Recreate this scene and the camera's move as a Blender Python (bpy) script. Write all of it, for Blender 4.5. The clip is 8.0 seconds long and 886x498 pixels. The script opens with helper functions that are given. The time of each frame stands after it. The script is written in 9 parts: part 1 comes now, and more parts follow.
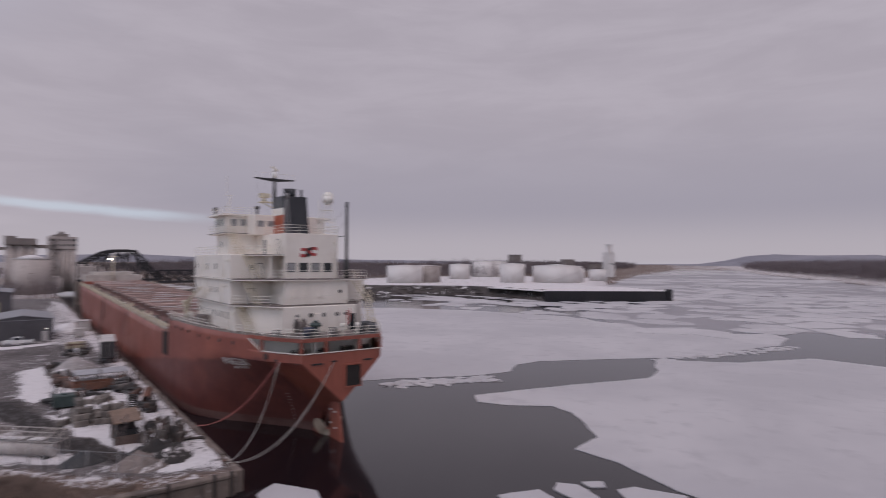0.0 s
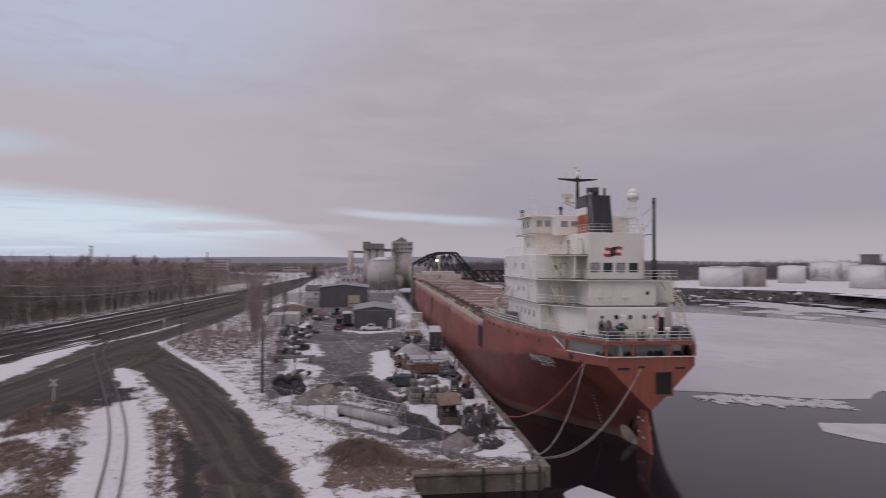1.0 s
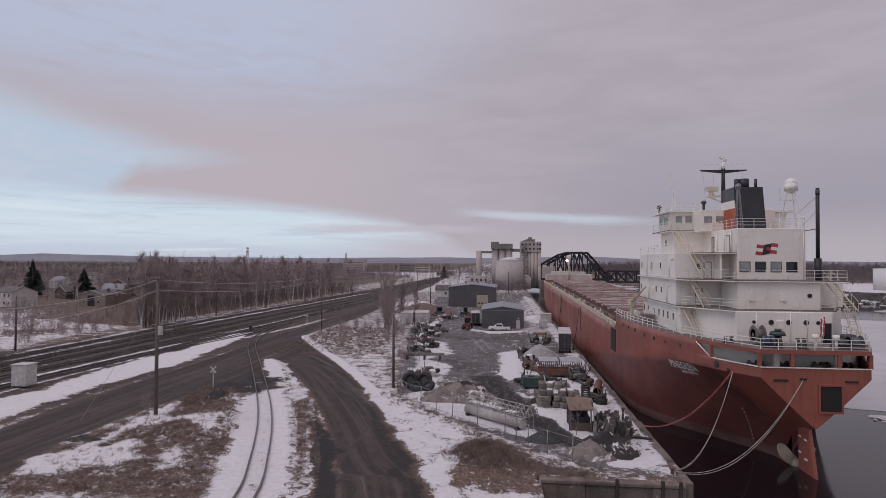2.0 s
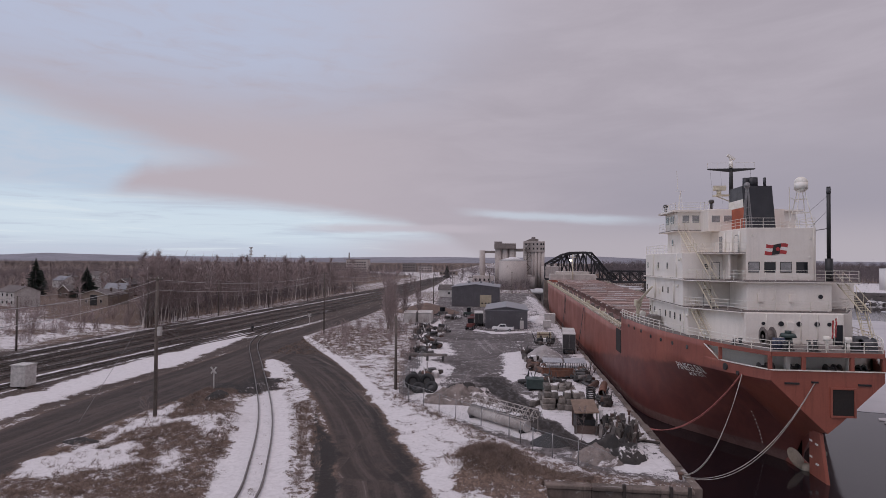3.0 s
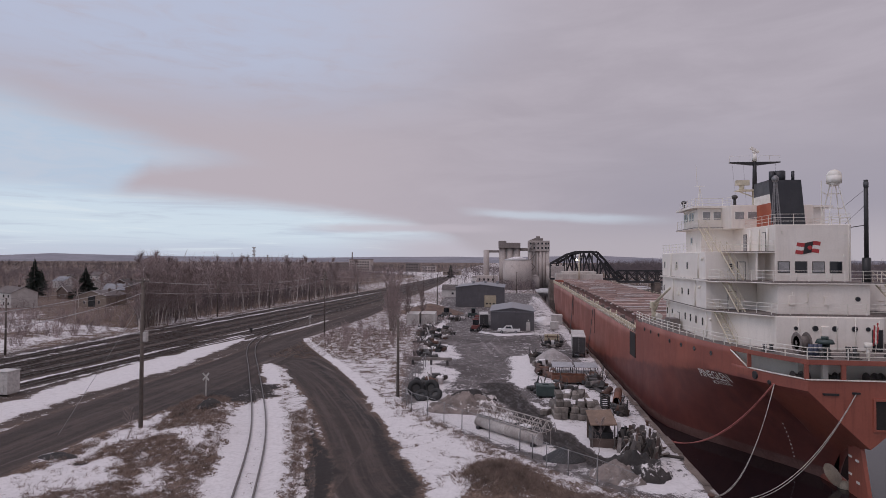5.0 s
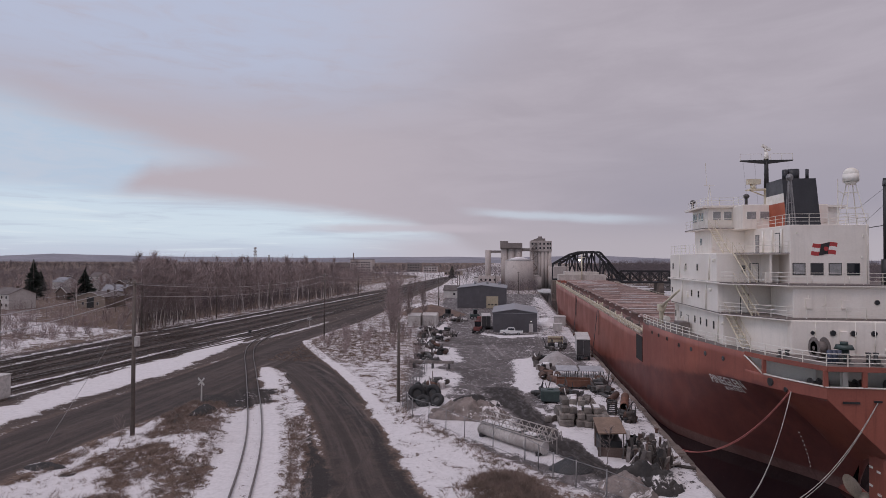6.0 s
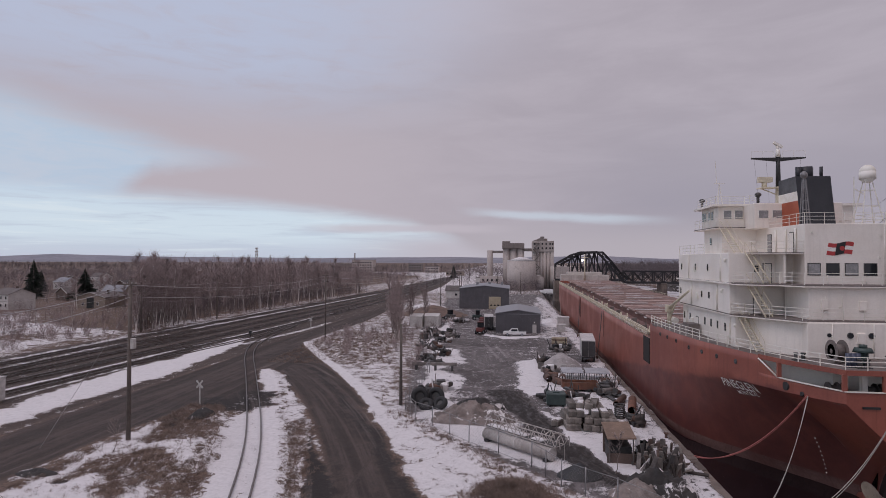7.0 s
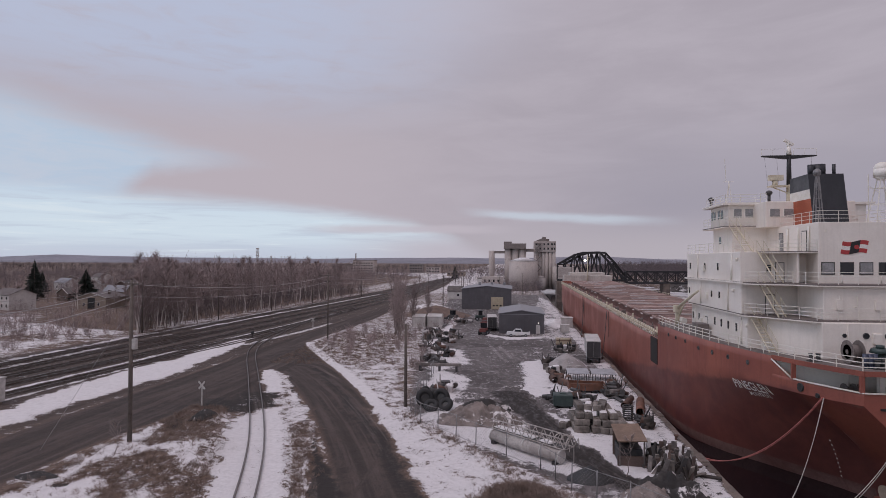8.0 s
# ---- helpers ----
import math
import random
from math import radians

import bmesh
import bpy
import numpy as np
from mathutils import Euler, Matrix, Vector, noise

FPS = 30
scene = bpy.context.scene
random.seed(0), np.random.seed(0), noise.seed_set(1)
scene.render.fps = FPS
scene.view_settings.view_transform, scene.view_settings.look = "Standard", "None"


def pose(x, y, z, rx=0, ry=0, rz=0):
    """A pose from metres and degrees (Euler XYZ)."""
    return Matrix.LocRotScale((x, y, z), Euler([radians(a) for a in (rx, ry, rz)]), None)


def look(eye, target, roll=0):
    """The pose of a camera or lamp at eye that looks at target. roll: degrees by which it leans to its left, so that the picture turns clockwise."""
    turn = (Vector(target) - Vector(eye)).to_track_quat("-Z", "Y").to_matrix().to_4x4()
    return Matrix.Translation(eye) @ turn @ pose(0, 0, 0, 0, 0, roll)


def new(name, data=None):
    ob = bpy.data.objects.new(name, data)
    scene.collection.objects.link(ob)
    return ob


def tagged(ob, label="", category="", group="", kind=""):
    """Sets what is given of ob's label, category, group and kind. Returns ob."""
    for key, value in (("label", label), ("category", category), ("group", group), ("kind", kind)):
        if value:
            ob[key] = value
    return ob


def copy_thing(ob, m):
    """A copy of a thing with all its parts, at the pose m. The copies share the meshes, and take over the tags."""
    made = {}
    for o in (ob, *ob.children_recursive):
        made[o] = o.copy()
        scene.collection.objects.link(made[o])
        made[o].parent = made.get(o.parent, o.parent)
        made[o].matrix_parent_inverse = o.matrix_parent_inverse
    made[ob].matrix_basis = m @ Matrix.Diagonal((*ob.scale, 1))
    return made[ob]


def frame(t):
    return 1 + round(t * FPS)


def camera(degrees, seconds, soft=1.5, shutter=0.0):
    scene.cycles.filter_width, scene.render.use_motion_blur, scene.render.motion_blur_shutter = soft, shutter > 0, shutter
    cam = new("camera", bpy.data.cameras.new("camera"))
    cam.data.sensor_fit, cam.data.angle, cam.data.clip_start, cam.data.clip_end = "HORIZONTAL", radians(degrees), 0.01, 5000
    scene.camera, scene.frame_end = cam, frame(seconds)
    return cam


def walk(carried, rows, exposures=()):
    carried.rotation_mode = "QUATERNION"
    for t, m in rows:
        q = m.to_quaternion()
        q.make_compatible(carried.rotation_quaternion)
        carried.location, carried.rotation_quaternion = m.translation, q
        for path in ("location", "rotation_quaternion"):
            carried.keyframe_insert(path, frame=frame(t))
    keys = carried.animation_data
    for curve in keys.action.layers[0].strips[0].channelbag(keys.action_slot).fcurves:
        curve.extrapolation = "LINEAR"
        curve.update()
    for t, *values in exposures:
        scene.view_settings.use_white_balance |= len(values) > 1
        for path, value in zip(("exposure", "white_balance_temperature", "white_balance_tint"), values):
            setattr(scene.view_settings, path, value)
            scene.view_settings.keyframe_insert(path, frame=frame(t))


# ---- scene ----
from mathutils.bvhtree import BVHTree
# ---- camera and its path ----
cam = camera(74.85, 8.0, soft=0.68, shutter=0.35)
PATH = [
    (0, look((-0.379, -4.192, 18.352), (5.5238, 3.8774, 18.5726), 0.33)),
    (0.5, look((0.099, -3.348, 18.282), (3.4082, 6.0861, 18.4986), 0.33)),
    (1, look((0.020, -2.961, 18.171), (1.2112, 6.9651, 18.3847), 0.33)),
    (1.5, look((0.171, -2.228, 18.010), (-0.4594, 7.7499, 18.2191), 0.33)),
    (2, look((0.227, -1.914, 17.961), (-0.7877, 8.0322, 18.1702), 0.36)),
    (3.5, look((0.000, 0.000, 18.000), (-1.0910, 9.9383, 18.2013), 0.39)),
    (4, look((-0.177, 1.083, 17.975), (-1.2771, 11.0203, 18.1720), 0.35)),
    (4.5, look((-0.349, 2.297, 17.979), (-1.4627, 12.2329, 18.1754), 0.33)),
    (6, look((-0.790, 5.543, 18.215), (-1.9390, 15.4748, 18.4131), 0.25)),
    (6.5, look((-0.927, 6.431, 18.230), (-2.0922, 16.3609, 18.4304), 0.25)),
    (7, look((-1.225, 7.093, 18.191), (-2.3973, 17.0220, 18.3934), 0.25)),
    (7.5, look((-1.594, 7.567, 18.118), (-2.7664, 17.4960, 18.3216), 0.29)),
    (8, look((-1.893, 7.966, 18.039), (-3.0784, 17.8932, 18.2521), 0.25)),
]
walk(cam, PATH)


# ---- world, sun, exposure ----
world = bpy.data.worlds.new("world")
scene.world = world
world.use_nodes = True


class Nodes:
    """Short hand for building a node tree."""

    def __init__(self, tree):
        self.tree = tree

    def add(self, kind, **inputs):
        node = self.tree.nodes.new(kind)
        for key, value in inputs.items():
            node.inputs[key].default_value = value
        return node

    def link(self, a, b):
        self.tree.links.new(a, b)

    def put(self, socket, value):
        if isinstance(value, bpy.types.NodeSocket):
            self.tree.links.new(value, socket)
        else:
            socket.default_value = value

    def math(self, op, a, b=0.0, c=0.0, clamp=False):
        node = self.tree.nodes.new("ShaderNodeMath")
        node.operation, node.use_clamp = op, clamp
        for n, value in enumerate((a, b, c)):
            self.put(node.inputs[n], value)
        return node.outputs[0]

    def mix(self, fac, a, b, kind="MIX"):
        node = self.tree.nodes.new("ShaderNodeMix")
        node.data_type, node.blend_type = "RGBA", kind
        self.put(node.inputs[0], fac)
        for n, value in ((6, a), (7, b)):
            self.put(node.inputs[n], (*value, 1) if isinstance(value, tuple) and len(value) == 3 else value)
        return node.outputs[2]

    def span(self, value, lo, hi, a=0.0, b=1.0, smooth=True):
        node = self.tree.nodes.new("ShaderNodeMapRange")
        node.interpolation_type = "SMOOTHSTEP" if smooth else "LINEAR"
        for n, v in enumerate((value, lo, hi, a, b)):
            self.put(node.inputs[n], v)
        return node.outputs[0]

    def noise(self, vector, scale, detail=4.0, rough=0.55, distort=0.0):
        node = self.tree.nodes.new("ShaderNodeTexNoise")
        self.link(vector, node.inputs["Vector"])
        node.inputs["Scale"].default_value, node.inputs["Detail"].default_value = scale, detail
        node.inputs["Roughness"].default_value, node.inputs["Distortion"].default_value = rough, distort
        return node.outputs["Fac"]

    def stretch(self, vector, x, y, z):
        node = self.tree.nodes.new("ShaderNodeVectorMath")
        node.operation = "MULTIPLY"
        self.link(vector, node.inputs[0])
        node.inputs[1].default_value = (x, y, z)
        return node.outputs[0]

    def steps(self, value, stops):
        node = self.tree.nodes.new("ShaderNodeValToRGB")
        self.link(value, node.inputs[0])
        ramp = node.color_ramp
        while len(ramp.elements) < len(stops):
            ramp.elements.new(0.5)
        for e, (at, v) in zip(ramp.elements, stops):
            e.position, e.color = at, ((v, v, v, 1) if isinstance(v, float) else (*v, 1))
        return node.outputs[0]


def srgb(r, g, b):
    return tuple((c / 255 / 12.92) if c < 11 else ((c / 255 + 0.055) / 1.055) ** 2.4 for c in (r, g, b))


SUN_EL, SUN_AZ = 58.0, -132.0     # sun behind thick cloud, at the camera's back


def build_sky():
    n = Nodes(world.node_tree)
    out = world.node_tree.nodes["Background"]
    way = n.add("ShaderNodeTexCoord").outputs["Generated"]
    split = n.add("ShaderNodeSeparateXYZ")
    n.link(way, split.inputs[0])
    x, y, z = split.outputs
    el = n.math("MULTIPLY", n.math("ARCSINE", z), 57.2958)
    az = n.math("MULTIPLY", n.math("ARCTAN2", x, y), 57.2958)
    both = n.add("ShaderNodeCombineXYZ")
    n.put(both.inputs[0], n.math("MULTIPLY", az, 0.05))
    n.put(both.inputs[1], n.math("MULTIPLY", el, 0.22))
    soft = n.noise(both.outputs[0], 1.3, 5.0, 0.6, 0.4)
    fine = n.noise(both.outputs[0], 4.0, 5.0, 0.6, 0.6)
    wob = n.math("ADD", n.math("MULTIPLY", n.math("SUBTRACT", soft, 0.5), 5.0), n.math("MULTIPLY", n.math("SUBTRACT", fine, 0.5), 2.6))
    el2 = n.math("ADD", el, n.math("MULTIPLY", wob, 0.4))
    el3 = n.math("ADD", el, n.math("MULTIPLY", wob, 0.18))
    a01 = n.span(az, -60.0, 40.0, smooth=False)

    def edge(points):
        """Elevation of a cloud edge along the azimuth, in degrees."""
        return n.math("MULTIPLY", n.steps(a01, [((a + 60) / 100, e / 20) for a, e in points]), 20.0)

    low = edge([(-60, 6.4), (-43, 6.3), (-33, 6.1), (-23, 5.5), (-16, 4.7), (-10, 3.9), (-6, 2.6), (-1, -1.5), (12, -3.0)])
    strip = n.span(n.math("SUBTRACT", low, el3), -0.6, 1.3)
    top = edge([(-60, 15.5), (-43, 13.4), (-34, 11.2), (-27, 9.7), (-22, 8.3), (0, 5.0)])
    bottom = edge([(-60, 2.0), (-43, 4.2), (-36.5, 5.6), (-33.5, 8.0), (-26, 9.0), (-21, 9.6), (0, 12.0)])
    wedge = n.math("MULTIPLY", n.span(n.math("SUBTRACT", top, el2), -1.1, 2.8), n.span(n.math("SUBTRACT", el2, bottom), -1.0, 1.3))
    band = n.math("MULTIPLY", n.span(n.math("ABSOLUTE", n.math("ADD", n.math("SUBTRACT", el3, 4.6), n.math("MULTIPLY", az, 0.06))), 0.62, 0.05),
                  n.math("MULTIPLY", n.span(az, -6.0, 0.0), n.span(az, 17.0, 8.0)))
    # long thin streaks of cloud drawn out along the horizon
    drawn = n.add("ShaderNodeCombineXYZ")
    n.put(drawn.inputs[0], n.math("MULTIPLY", az, 0.06))
    n.put(drawn.inputs[1], n.math("MULTIPLY", el, 0.85))
    streaks = n.noise(drawn.outputs[0], 1.5, 5.0, 0.6, 0.5)
    veil = n.math("MULTIPLY", n.span(n.math("ABSOLUTE", n.math("SUBTRACT", el3, 3.15)), 0.6, 0.1), n.math("MULTIPLY", n.span(az, -22.0, -15.0), n.span(az, 2.0, -6.0)))
    haze = n.math("MULTIPLY", n.span(az, 2.0, -26.0), n.math("MULTIPLY", n.span(el, 11.0, 19.0), n.span(fine, 0.0, 0.6)))

    sky = n.add("ShaderNodeTexSky")
    sky.sky_type = "NISHITA"
    sky.sun_disc, sky.sun_elevation, sky.sun_rotation = False, radians(SUN_EL), radians(SUN_AZ)
    clear = n.mix(0.93, n.mix(1.0, sky.outputs[0], (0.1, 0.1, 0.1), "MULTIPLY"), srgb(188, 208, 230))
    pale = n.mix(n.span(el, 9.0, 3.0), clear, srgb(206, 219, 231))
    pale = n.mix(n.span(el, 2.6, 0.2), pale, srgb(192, 198, 214))
    grey = n.mix(n.span(soft, 0.32, 0.7), srgb(169, 162, 173), srgb(178, 171, 182))
    warm = n.mix(n.math("MULTIPLY", n.span(az, 6.0, -22.0), n.span(el, 24.0, 8.0)), grey, srgb(183, 174, 183))
    cloud = n.mix(n.math("MULTIPLY", n.span(el, 16.0, 4.0), n.span(az, 0.0, 16.0)), warm, srgb(160, 155, 168))
    cloud = n.mix(n.math("MULTIPLY", n.span(el, 5.5, 1.0), n.span(az, -14.0, 0.0)), cloud, srgb(178, 171, 180))
    cloud = n.mix(n.math("MULTIPLY", n.span(el, 15.0, 24.0), n.span(az, 10.0, -10.0)), cloud, srgb(184, 180, 194))
    cloud = n.mix(n.math("MULTIPLY", haze, 0.9), cloud, srgb(181, 189, 212))
    colour = n.mix(n.math("MULTIPLY", wedge, 0.78), cloud, n.mix(n.span(fine, 0.3, 0.7), srgb(180, 203, 226), srgb(192, 206, 224)))
    strip_tone = n.mix(n.math("MULTIPLY", n.span(streaks, 0.47, 0.66), 0.75), pale, srgb(190, 200, 216))
    strip_tone = n.mix(n.math("MULTIPLY", n.span(streaks, 0.46, 0.30), 0.7), strip_tone, srgb(216, 226, 234))
    strip_tone = n.mix(n.math("MULTIPLY", n.span(az, -20.0, -6.0), n.span(el, 3.6, 1.2)), strip_tone, srgb(188, 183, 194))
    colour = n.mix(strip, colour, strip_tone)
    colour = n.mix(n.math("MULTIPLY", veil, 0.75), colour, srgb(190, 182, 192))
    colour = n.mix(n.math("MULTIPLY", band, 0.6), colour, srgb(200, 212, 226))
    # An overcast sky grows brighter towards the zenith.
    gain = n.math("ADD", 1.0, n.math("MULTIPLY", n.span(el, 26.0, 75.0), ZENITH))
    n.link(n.mix(1.0, colour, gain, "MULTIPLY"), out.inputs[0])
    out.inputs[1].default_value = 1.0


ZENITH = 0.3
build_sky()
sun = new("sun", bpy.data.lights.new("sun", "SUN"))
sun.data.energy, sun.data.angle, sun.data.color = 0.8, radians(30), (1.0, 0.83, 0.82)
sun.matrix_world = look((0, 0, 300), (-300 * math.sin(radians(SUN_AZ)), -300 * math.cos(radians(SUN_AZ)), 300 - 300 * math.tan(radians(SUN_EL))))


# ---- materials ----
def mat(name, c1, c2, rough=0.8, scale=0.6, fine=14.0, bump=0.15, metal=0.0, rand=0.0, streak=0.0, spots=None, grain=0.25, depth=0.02):
    """A painted or natural surface: two colours mixed in large patches, a fine grain, streaks running down, and rust or dirt spots."""
    m = bpy.data.materials.new(name)
    m.use_nodes = True
    n = Nodes(m.node_tree)
    b = m.node_tree.nodes["Principled BSDF"]
    at = n.add("ShaderNodeTexCoord").outputs["Object"]
    large = n.noise(at, scale, 5.0, 0.6, 0.3)
    small = n.noise(at, fine, 5.0, 0.6)
    colour = n.mix(n.span(large, 0.36, 0.64), c1, c2)
    if streak:
        run = n.noise(n.stretch(at, 1.6, 1.6, 0.09), 1.6, 6.0, 0.65)
        colour = n.mix(n.math("MULTIPLY", n.span(run, 0.5, 0.72), streak), colour, tuple(v * 0.55 for v in c2))
    if spots:
        spot = n.noise(at, spots[1], 6.0, 0.7, 0.8)
        colour = n.mix(n.span(spot, spots[2], spots[2] + 0.08), colour, spots[0])
    gain = n.span(small, 0.2, 0.8, 1 - grain, 1 + grain, smooth=False)
    if rand:
        info = n.add("ShaderNodeObjectInfo").outputs["Random"]
        gain = n.math("MULTIPLY", gain, n.span(info, 0.0, 1.0, 1 - rand, 1 + rand, smooth=False))
    n.link(n.mix(1.0, colour, gain, "MULTIPLY"), b.inputs["Base Color"])
    b.inputs["Metallic"].default_value = metal
    n.put(b.inputs["Roughness"], n.span(large, 0.2, 0.8, max(rough - 0.12, 0.05), min(rough + 0.1, 1.0)))
    relief = n.add("ShaderNodeBump", Strength=bump, Distance=depth)
    n.link(small, relief.inputs["Height"])
    n.link(relief.outputs[0], b.inputs["Normal"])
    return m


def plain_glass(name, colour=(0.02, 0.022, 0.026), rough=0.08):
    m = bpy.data.materials.new(name)
    m.use_nodes = True
    b = m.node_tree.nodes["Principled BSDF"]
    b.inputs["Base Color"].default_value, b.inputs["Roughness"].default_value = (*colour, 1), rough
    return m


def flare_shade(m, tone):
    """Shade under the flared stern quarters, painted darker up to a slanting ragged line."""
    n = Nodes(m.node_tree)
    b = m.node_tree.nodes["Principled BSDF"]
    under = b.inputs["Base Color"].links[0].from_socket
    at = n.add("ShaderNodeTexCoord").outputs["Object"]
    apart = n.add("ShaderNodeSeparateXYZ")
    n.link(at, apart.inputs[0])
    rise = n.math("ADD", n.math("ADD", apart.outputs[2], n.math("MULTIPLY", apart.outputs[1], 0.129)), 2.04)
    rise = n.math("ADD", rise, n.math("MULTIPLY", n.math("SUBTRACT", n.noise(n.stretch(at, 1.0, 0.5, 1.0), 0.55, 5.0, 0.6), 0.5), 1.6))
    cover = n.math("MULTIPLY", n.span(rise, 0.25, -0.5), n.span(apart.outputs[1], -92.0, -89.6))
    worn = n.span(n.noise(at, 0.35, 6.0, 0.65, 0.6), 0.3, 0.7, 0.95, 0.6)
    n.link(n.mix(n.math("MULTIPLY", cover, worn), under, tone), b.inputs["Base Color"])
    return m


HULL_RED = mat("hull_red_paint", (0.325, 0.100, 0.068), (0.245, 0.075, 0.055), 0.48, 0.13, 6.0, 0.10, streak=0.4, spots=((0.17, 0.075, 0.05), 0.5, 0.66), grain=0.1)
HULL_PLATE = flare_shade(mat("hull_plate_paint", (0.325, 0.100, 0.068), (0.245, 0.075, 0.055), 0.48, 0.13, 6.0, 0.10, streak=0.4, spots=((0.17, 0.075, 0.05), 0.5, 0.66), grain=0.1), (0.115, 0.036, 0.033))
DECK_RED = mat("deck_oxide_paint", (0.23, 0.125, 0.105), (0.17, 0.095, 0.082), 0.8, 0.5, 9.0, 0.1, spots=((0.4, 0.36, 0.35), 0.7, 0.62))
HATCH_PINK = mat("faded_hatch_paint", (0.38, 0.275, 0.245), (0.28, 0.19, 0.168), 0.75, 0.35, 10.0, 0.1, rand=0.28, streak=0.3, spots=((0.55, 0.5, 0.5), 0.5, 0.62))
COAMING = mat("coaming_oxide_paint", (0.19, 0.095, 0.078), (0.14, 0.075, 0.065), 0.8, 0.8, 10.0)
SHIP_WHITE = mat("ship_white_paint", (0.85, 0.788, 0.722), (0.79, 0.722, 0.652), 0.5, 0.25, 7.0, 0.06, streak=0.16, spots=((0.42, 0.27, 0.17), 1.1, 0.755), grain=0.05)
RAIL_WHITE = mat("rail_white_paint", (0.84, 0.80, 0.74), (0.74, 0.69, 0.6), 0.55, 1.0, 12.0, 0.05, grain=0.1)
CREAM = mat("faded_cream_paint", (0.66, 0.59, 0.45), (0.55, 0.485, 0.37), 0.6, 1.0, 10.0, 0.06)
DECK_GREY = mat("worn_deck_paint", (0.20, 0.17, 0.155), (0.145, 0.12, 0.11), 0.85, 0.6, 10.0)
FUNNEL_BLACK = mat("funnel_black_paint", (0.022, 0.023, 0.028), (0.034, 0.034, 0.04), 0.5, 0.5, 8.0, 0.06, streak=0.3)
FUNNEL_GREY = mat("sooty_grey_paint", (0.10, 0.10, 0.105), (0.06, 0.06, 0.065), 0.7, 0.5, 8.0)
FUNNEL_RED = mat("funnel_orange_red_paint", (0.42, 0.10, 0.045), (0.36, 0.085, 0.04), 0.55, 0.5, 8.0)
# Near-black that stands for the shade inside the hull's recesses.
DARK_HOLE = mat("recess_shade_black", (0.022, 0.018, 0.017), (0.03, 0.024, 0.022), 0.98, 1.0, 6.0)
LETTER_WHITE = mat("lettering_white_paint", (0.86, 0.82, 0.78), (0.74, 0.69, 0.65), 0.6, 2.0, 12.0)
EMBLEM_RED = mat("emblem_red_paint", (0.45, 0.05, 0.05), (0.38, 0.045, 0.045), 0.5, 1.0, 12.0)
BLACK_STEEL = mat("black_painted_steel", (0.016, 0.016, 0.018), (0.03, 0.028, 0.027), 0.55, 1.5, 12.0)
DARK_STEEL = mat("dark_greasy_steel", (0.05, 0.05, 0.05), (0.08, 0.07, 0.065), 0.6, 1.2, 12.0)
GREEN_GEAR = mat("green_machinery_paint", (0.045, 0.068, 0.062), (0.035, 0.052, 0.05), 0.55, 1.5, 12.0)
BLUE_DRUM = mat("blue_drum_paint", (0.05, 0.06, 0.10), (0.045, 0.055, 0.085), 0.5, 1.5, 12.0)
BRONZE = mat("weathered_bronze", (0.36, 0.31, 0.24), (0.26, 0.23, 0.19), 0.55, 1.0, 10.0, metal=0.25)
GLASS = plain_glass("dark_window_glass")
CURTAIN = mat("curtained_window", (0.34, 0.33, 0.33), (0.22, 0.22, 0.22), 0.25, 2.5, 8.0)
ROPE_RED = mat("red_mooring_rope", (0.42, 0.14, 0.12), (0.3, 0.1, 0.09), 0.9, 3.0, 20.0)
ROPE_GREY = mat("pale_mooring_rope", (0.46, 0.43, 0.39), (0.34, 0.31, 0.28), 0.9, 3.0, 20.0)
LAMP_GLOW = bpy.data.materials.new("lit_lamp")
LAMP_GLOW.use_nodes = True
LAMP_GLOW.node_tree.nodes["Principled BSDF"].inputs["Emission Color"].default_value = (1, 0.92, 0.75, 1)
LAMP_GLOW.node_tree.nodes["Principled BSDF"].inputs["Emission Strength"].default_value = 6.0


# ---- mesh tools ----
def thing(name, at, label, category, group="", kind="", turn=0.0):
    ob = new(name)
    ob.empty_display_size = 0.5
    ob.matrix_world = pose(*at, 0, 0, turn)
    return tagged(ob, label, category, group, kind)


def mesh_of(name, bm, material, origin=(0, 0, 0)):
    me = bpy.data.meshes.new(name)
    if any(origin):
        bmesh.ops.translate(bm, verts=bm.verts, vec=[-v for v in origin])
    bm.to_mesh(me)
    bm.free()
    for m in material if isinstance(material, (list, tuple)) else (material,):
        me.materials.append(m)
    return me


def place_of(ob):
    at = Vector((0, 0, 0))
    while ob:
        at += ob.location
        ob = ob.parent
    return at


def part(name, bm, material, parent, label="", world=False):
    """One mesh under a thing or a part. world: its vertices are given in the world's axes."""
    ob = new(name, mesh_of(name, bm, material, place_of(parent) if world else (0, 0, 0)))
    ob.parent = parent
    return tagged(ob, label)


def solo(name, bm, material, label, category, at=(0, 0, 0), group="", kind=""):
    """A thing that is one mesh, with its vertices in the world's axes."""
    ob = new(name, mesh_of(name, bm, material, at))
    ob.location = at
    return tagged(ob, label, category, group, kind)


def box(bm, x0, x1, y0, y1, z0, z1, slot=0):
    vs = [bm.verts.new((x, y, z)) for z in (z0, z1) for x, y in ((x0, y0), (x1, y0), (x1, y1), (x0, y1))]
    for ids in ((3, 2, 1, 0), (4, 5, 6, 7), (0, 1, 5, 4), (1, 2, 6, 5), (2, 3, 7, 6), (3, 0, 4, 7)):
        bm.faces.new([vs[i] for i in ids]).material_index = slot
    return vs


def boxed(*size, bevel=0.0):
    bm = bmesh.new()
    box(bm, *size)
    if bevel:
        bmesh.ops.bevel(bm, geom=bm.edges[:], offset=bevel, segments=1, affect="EDGES")
    return bm


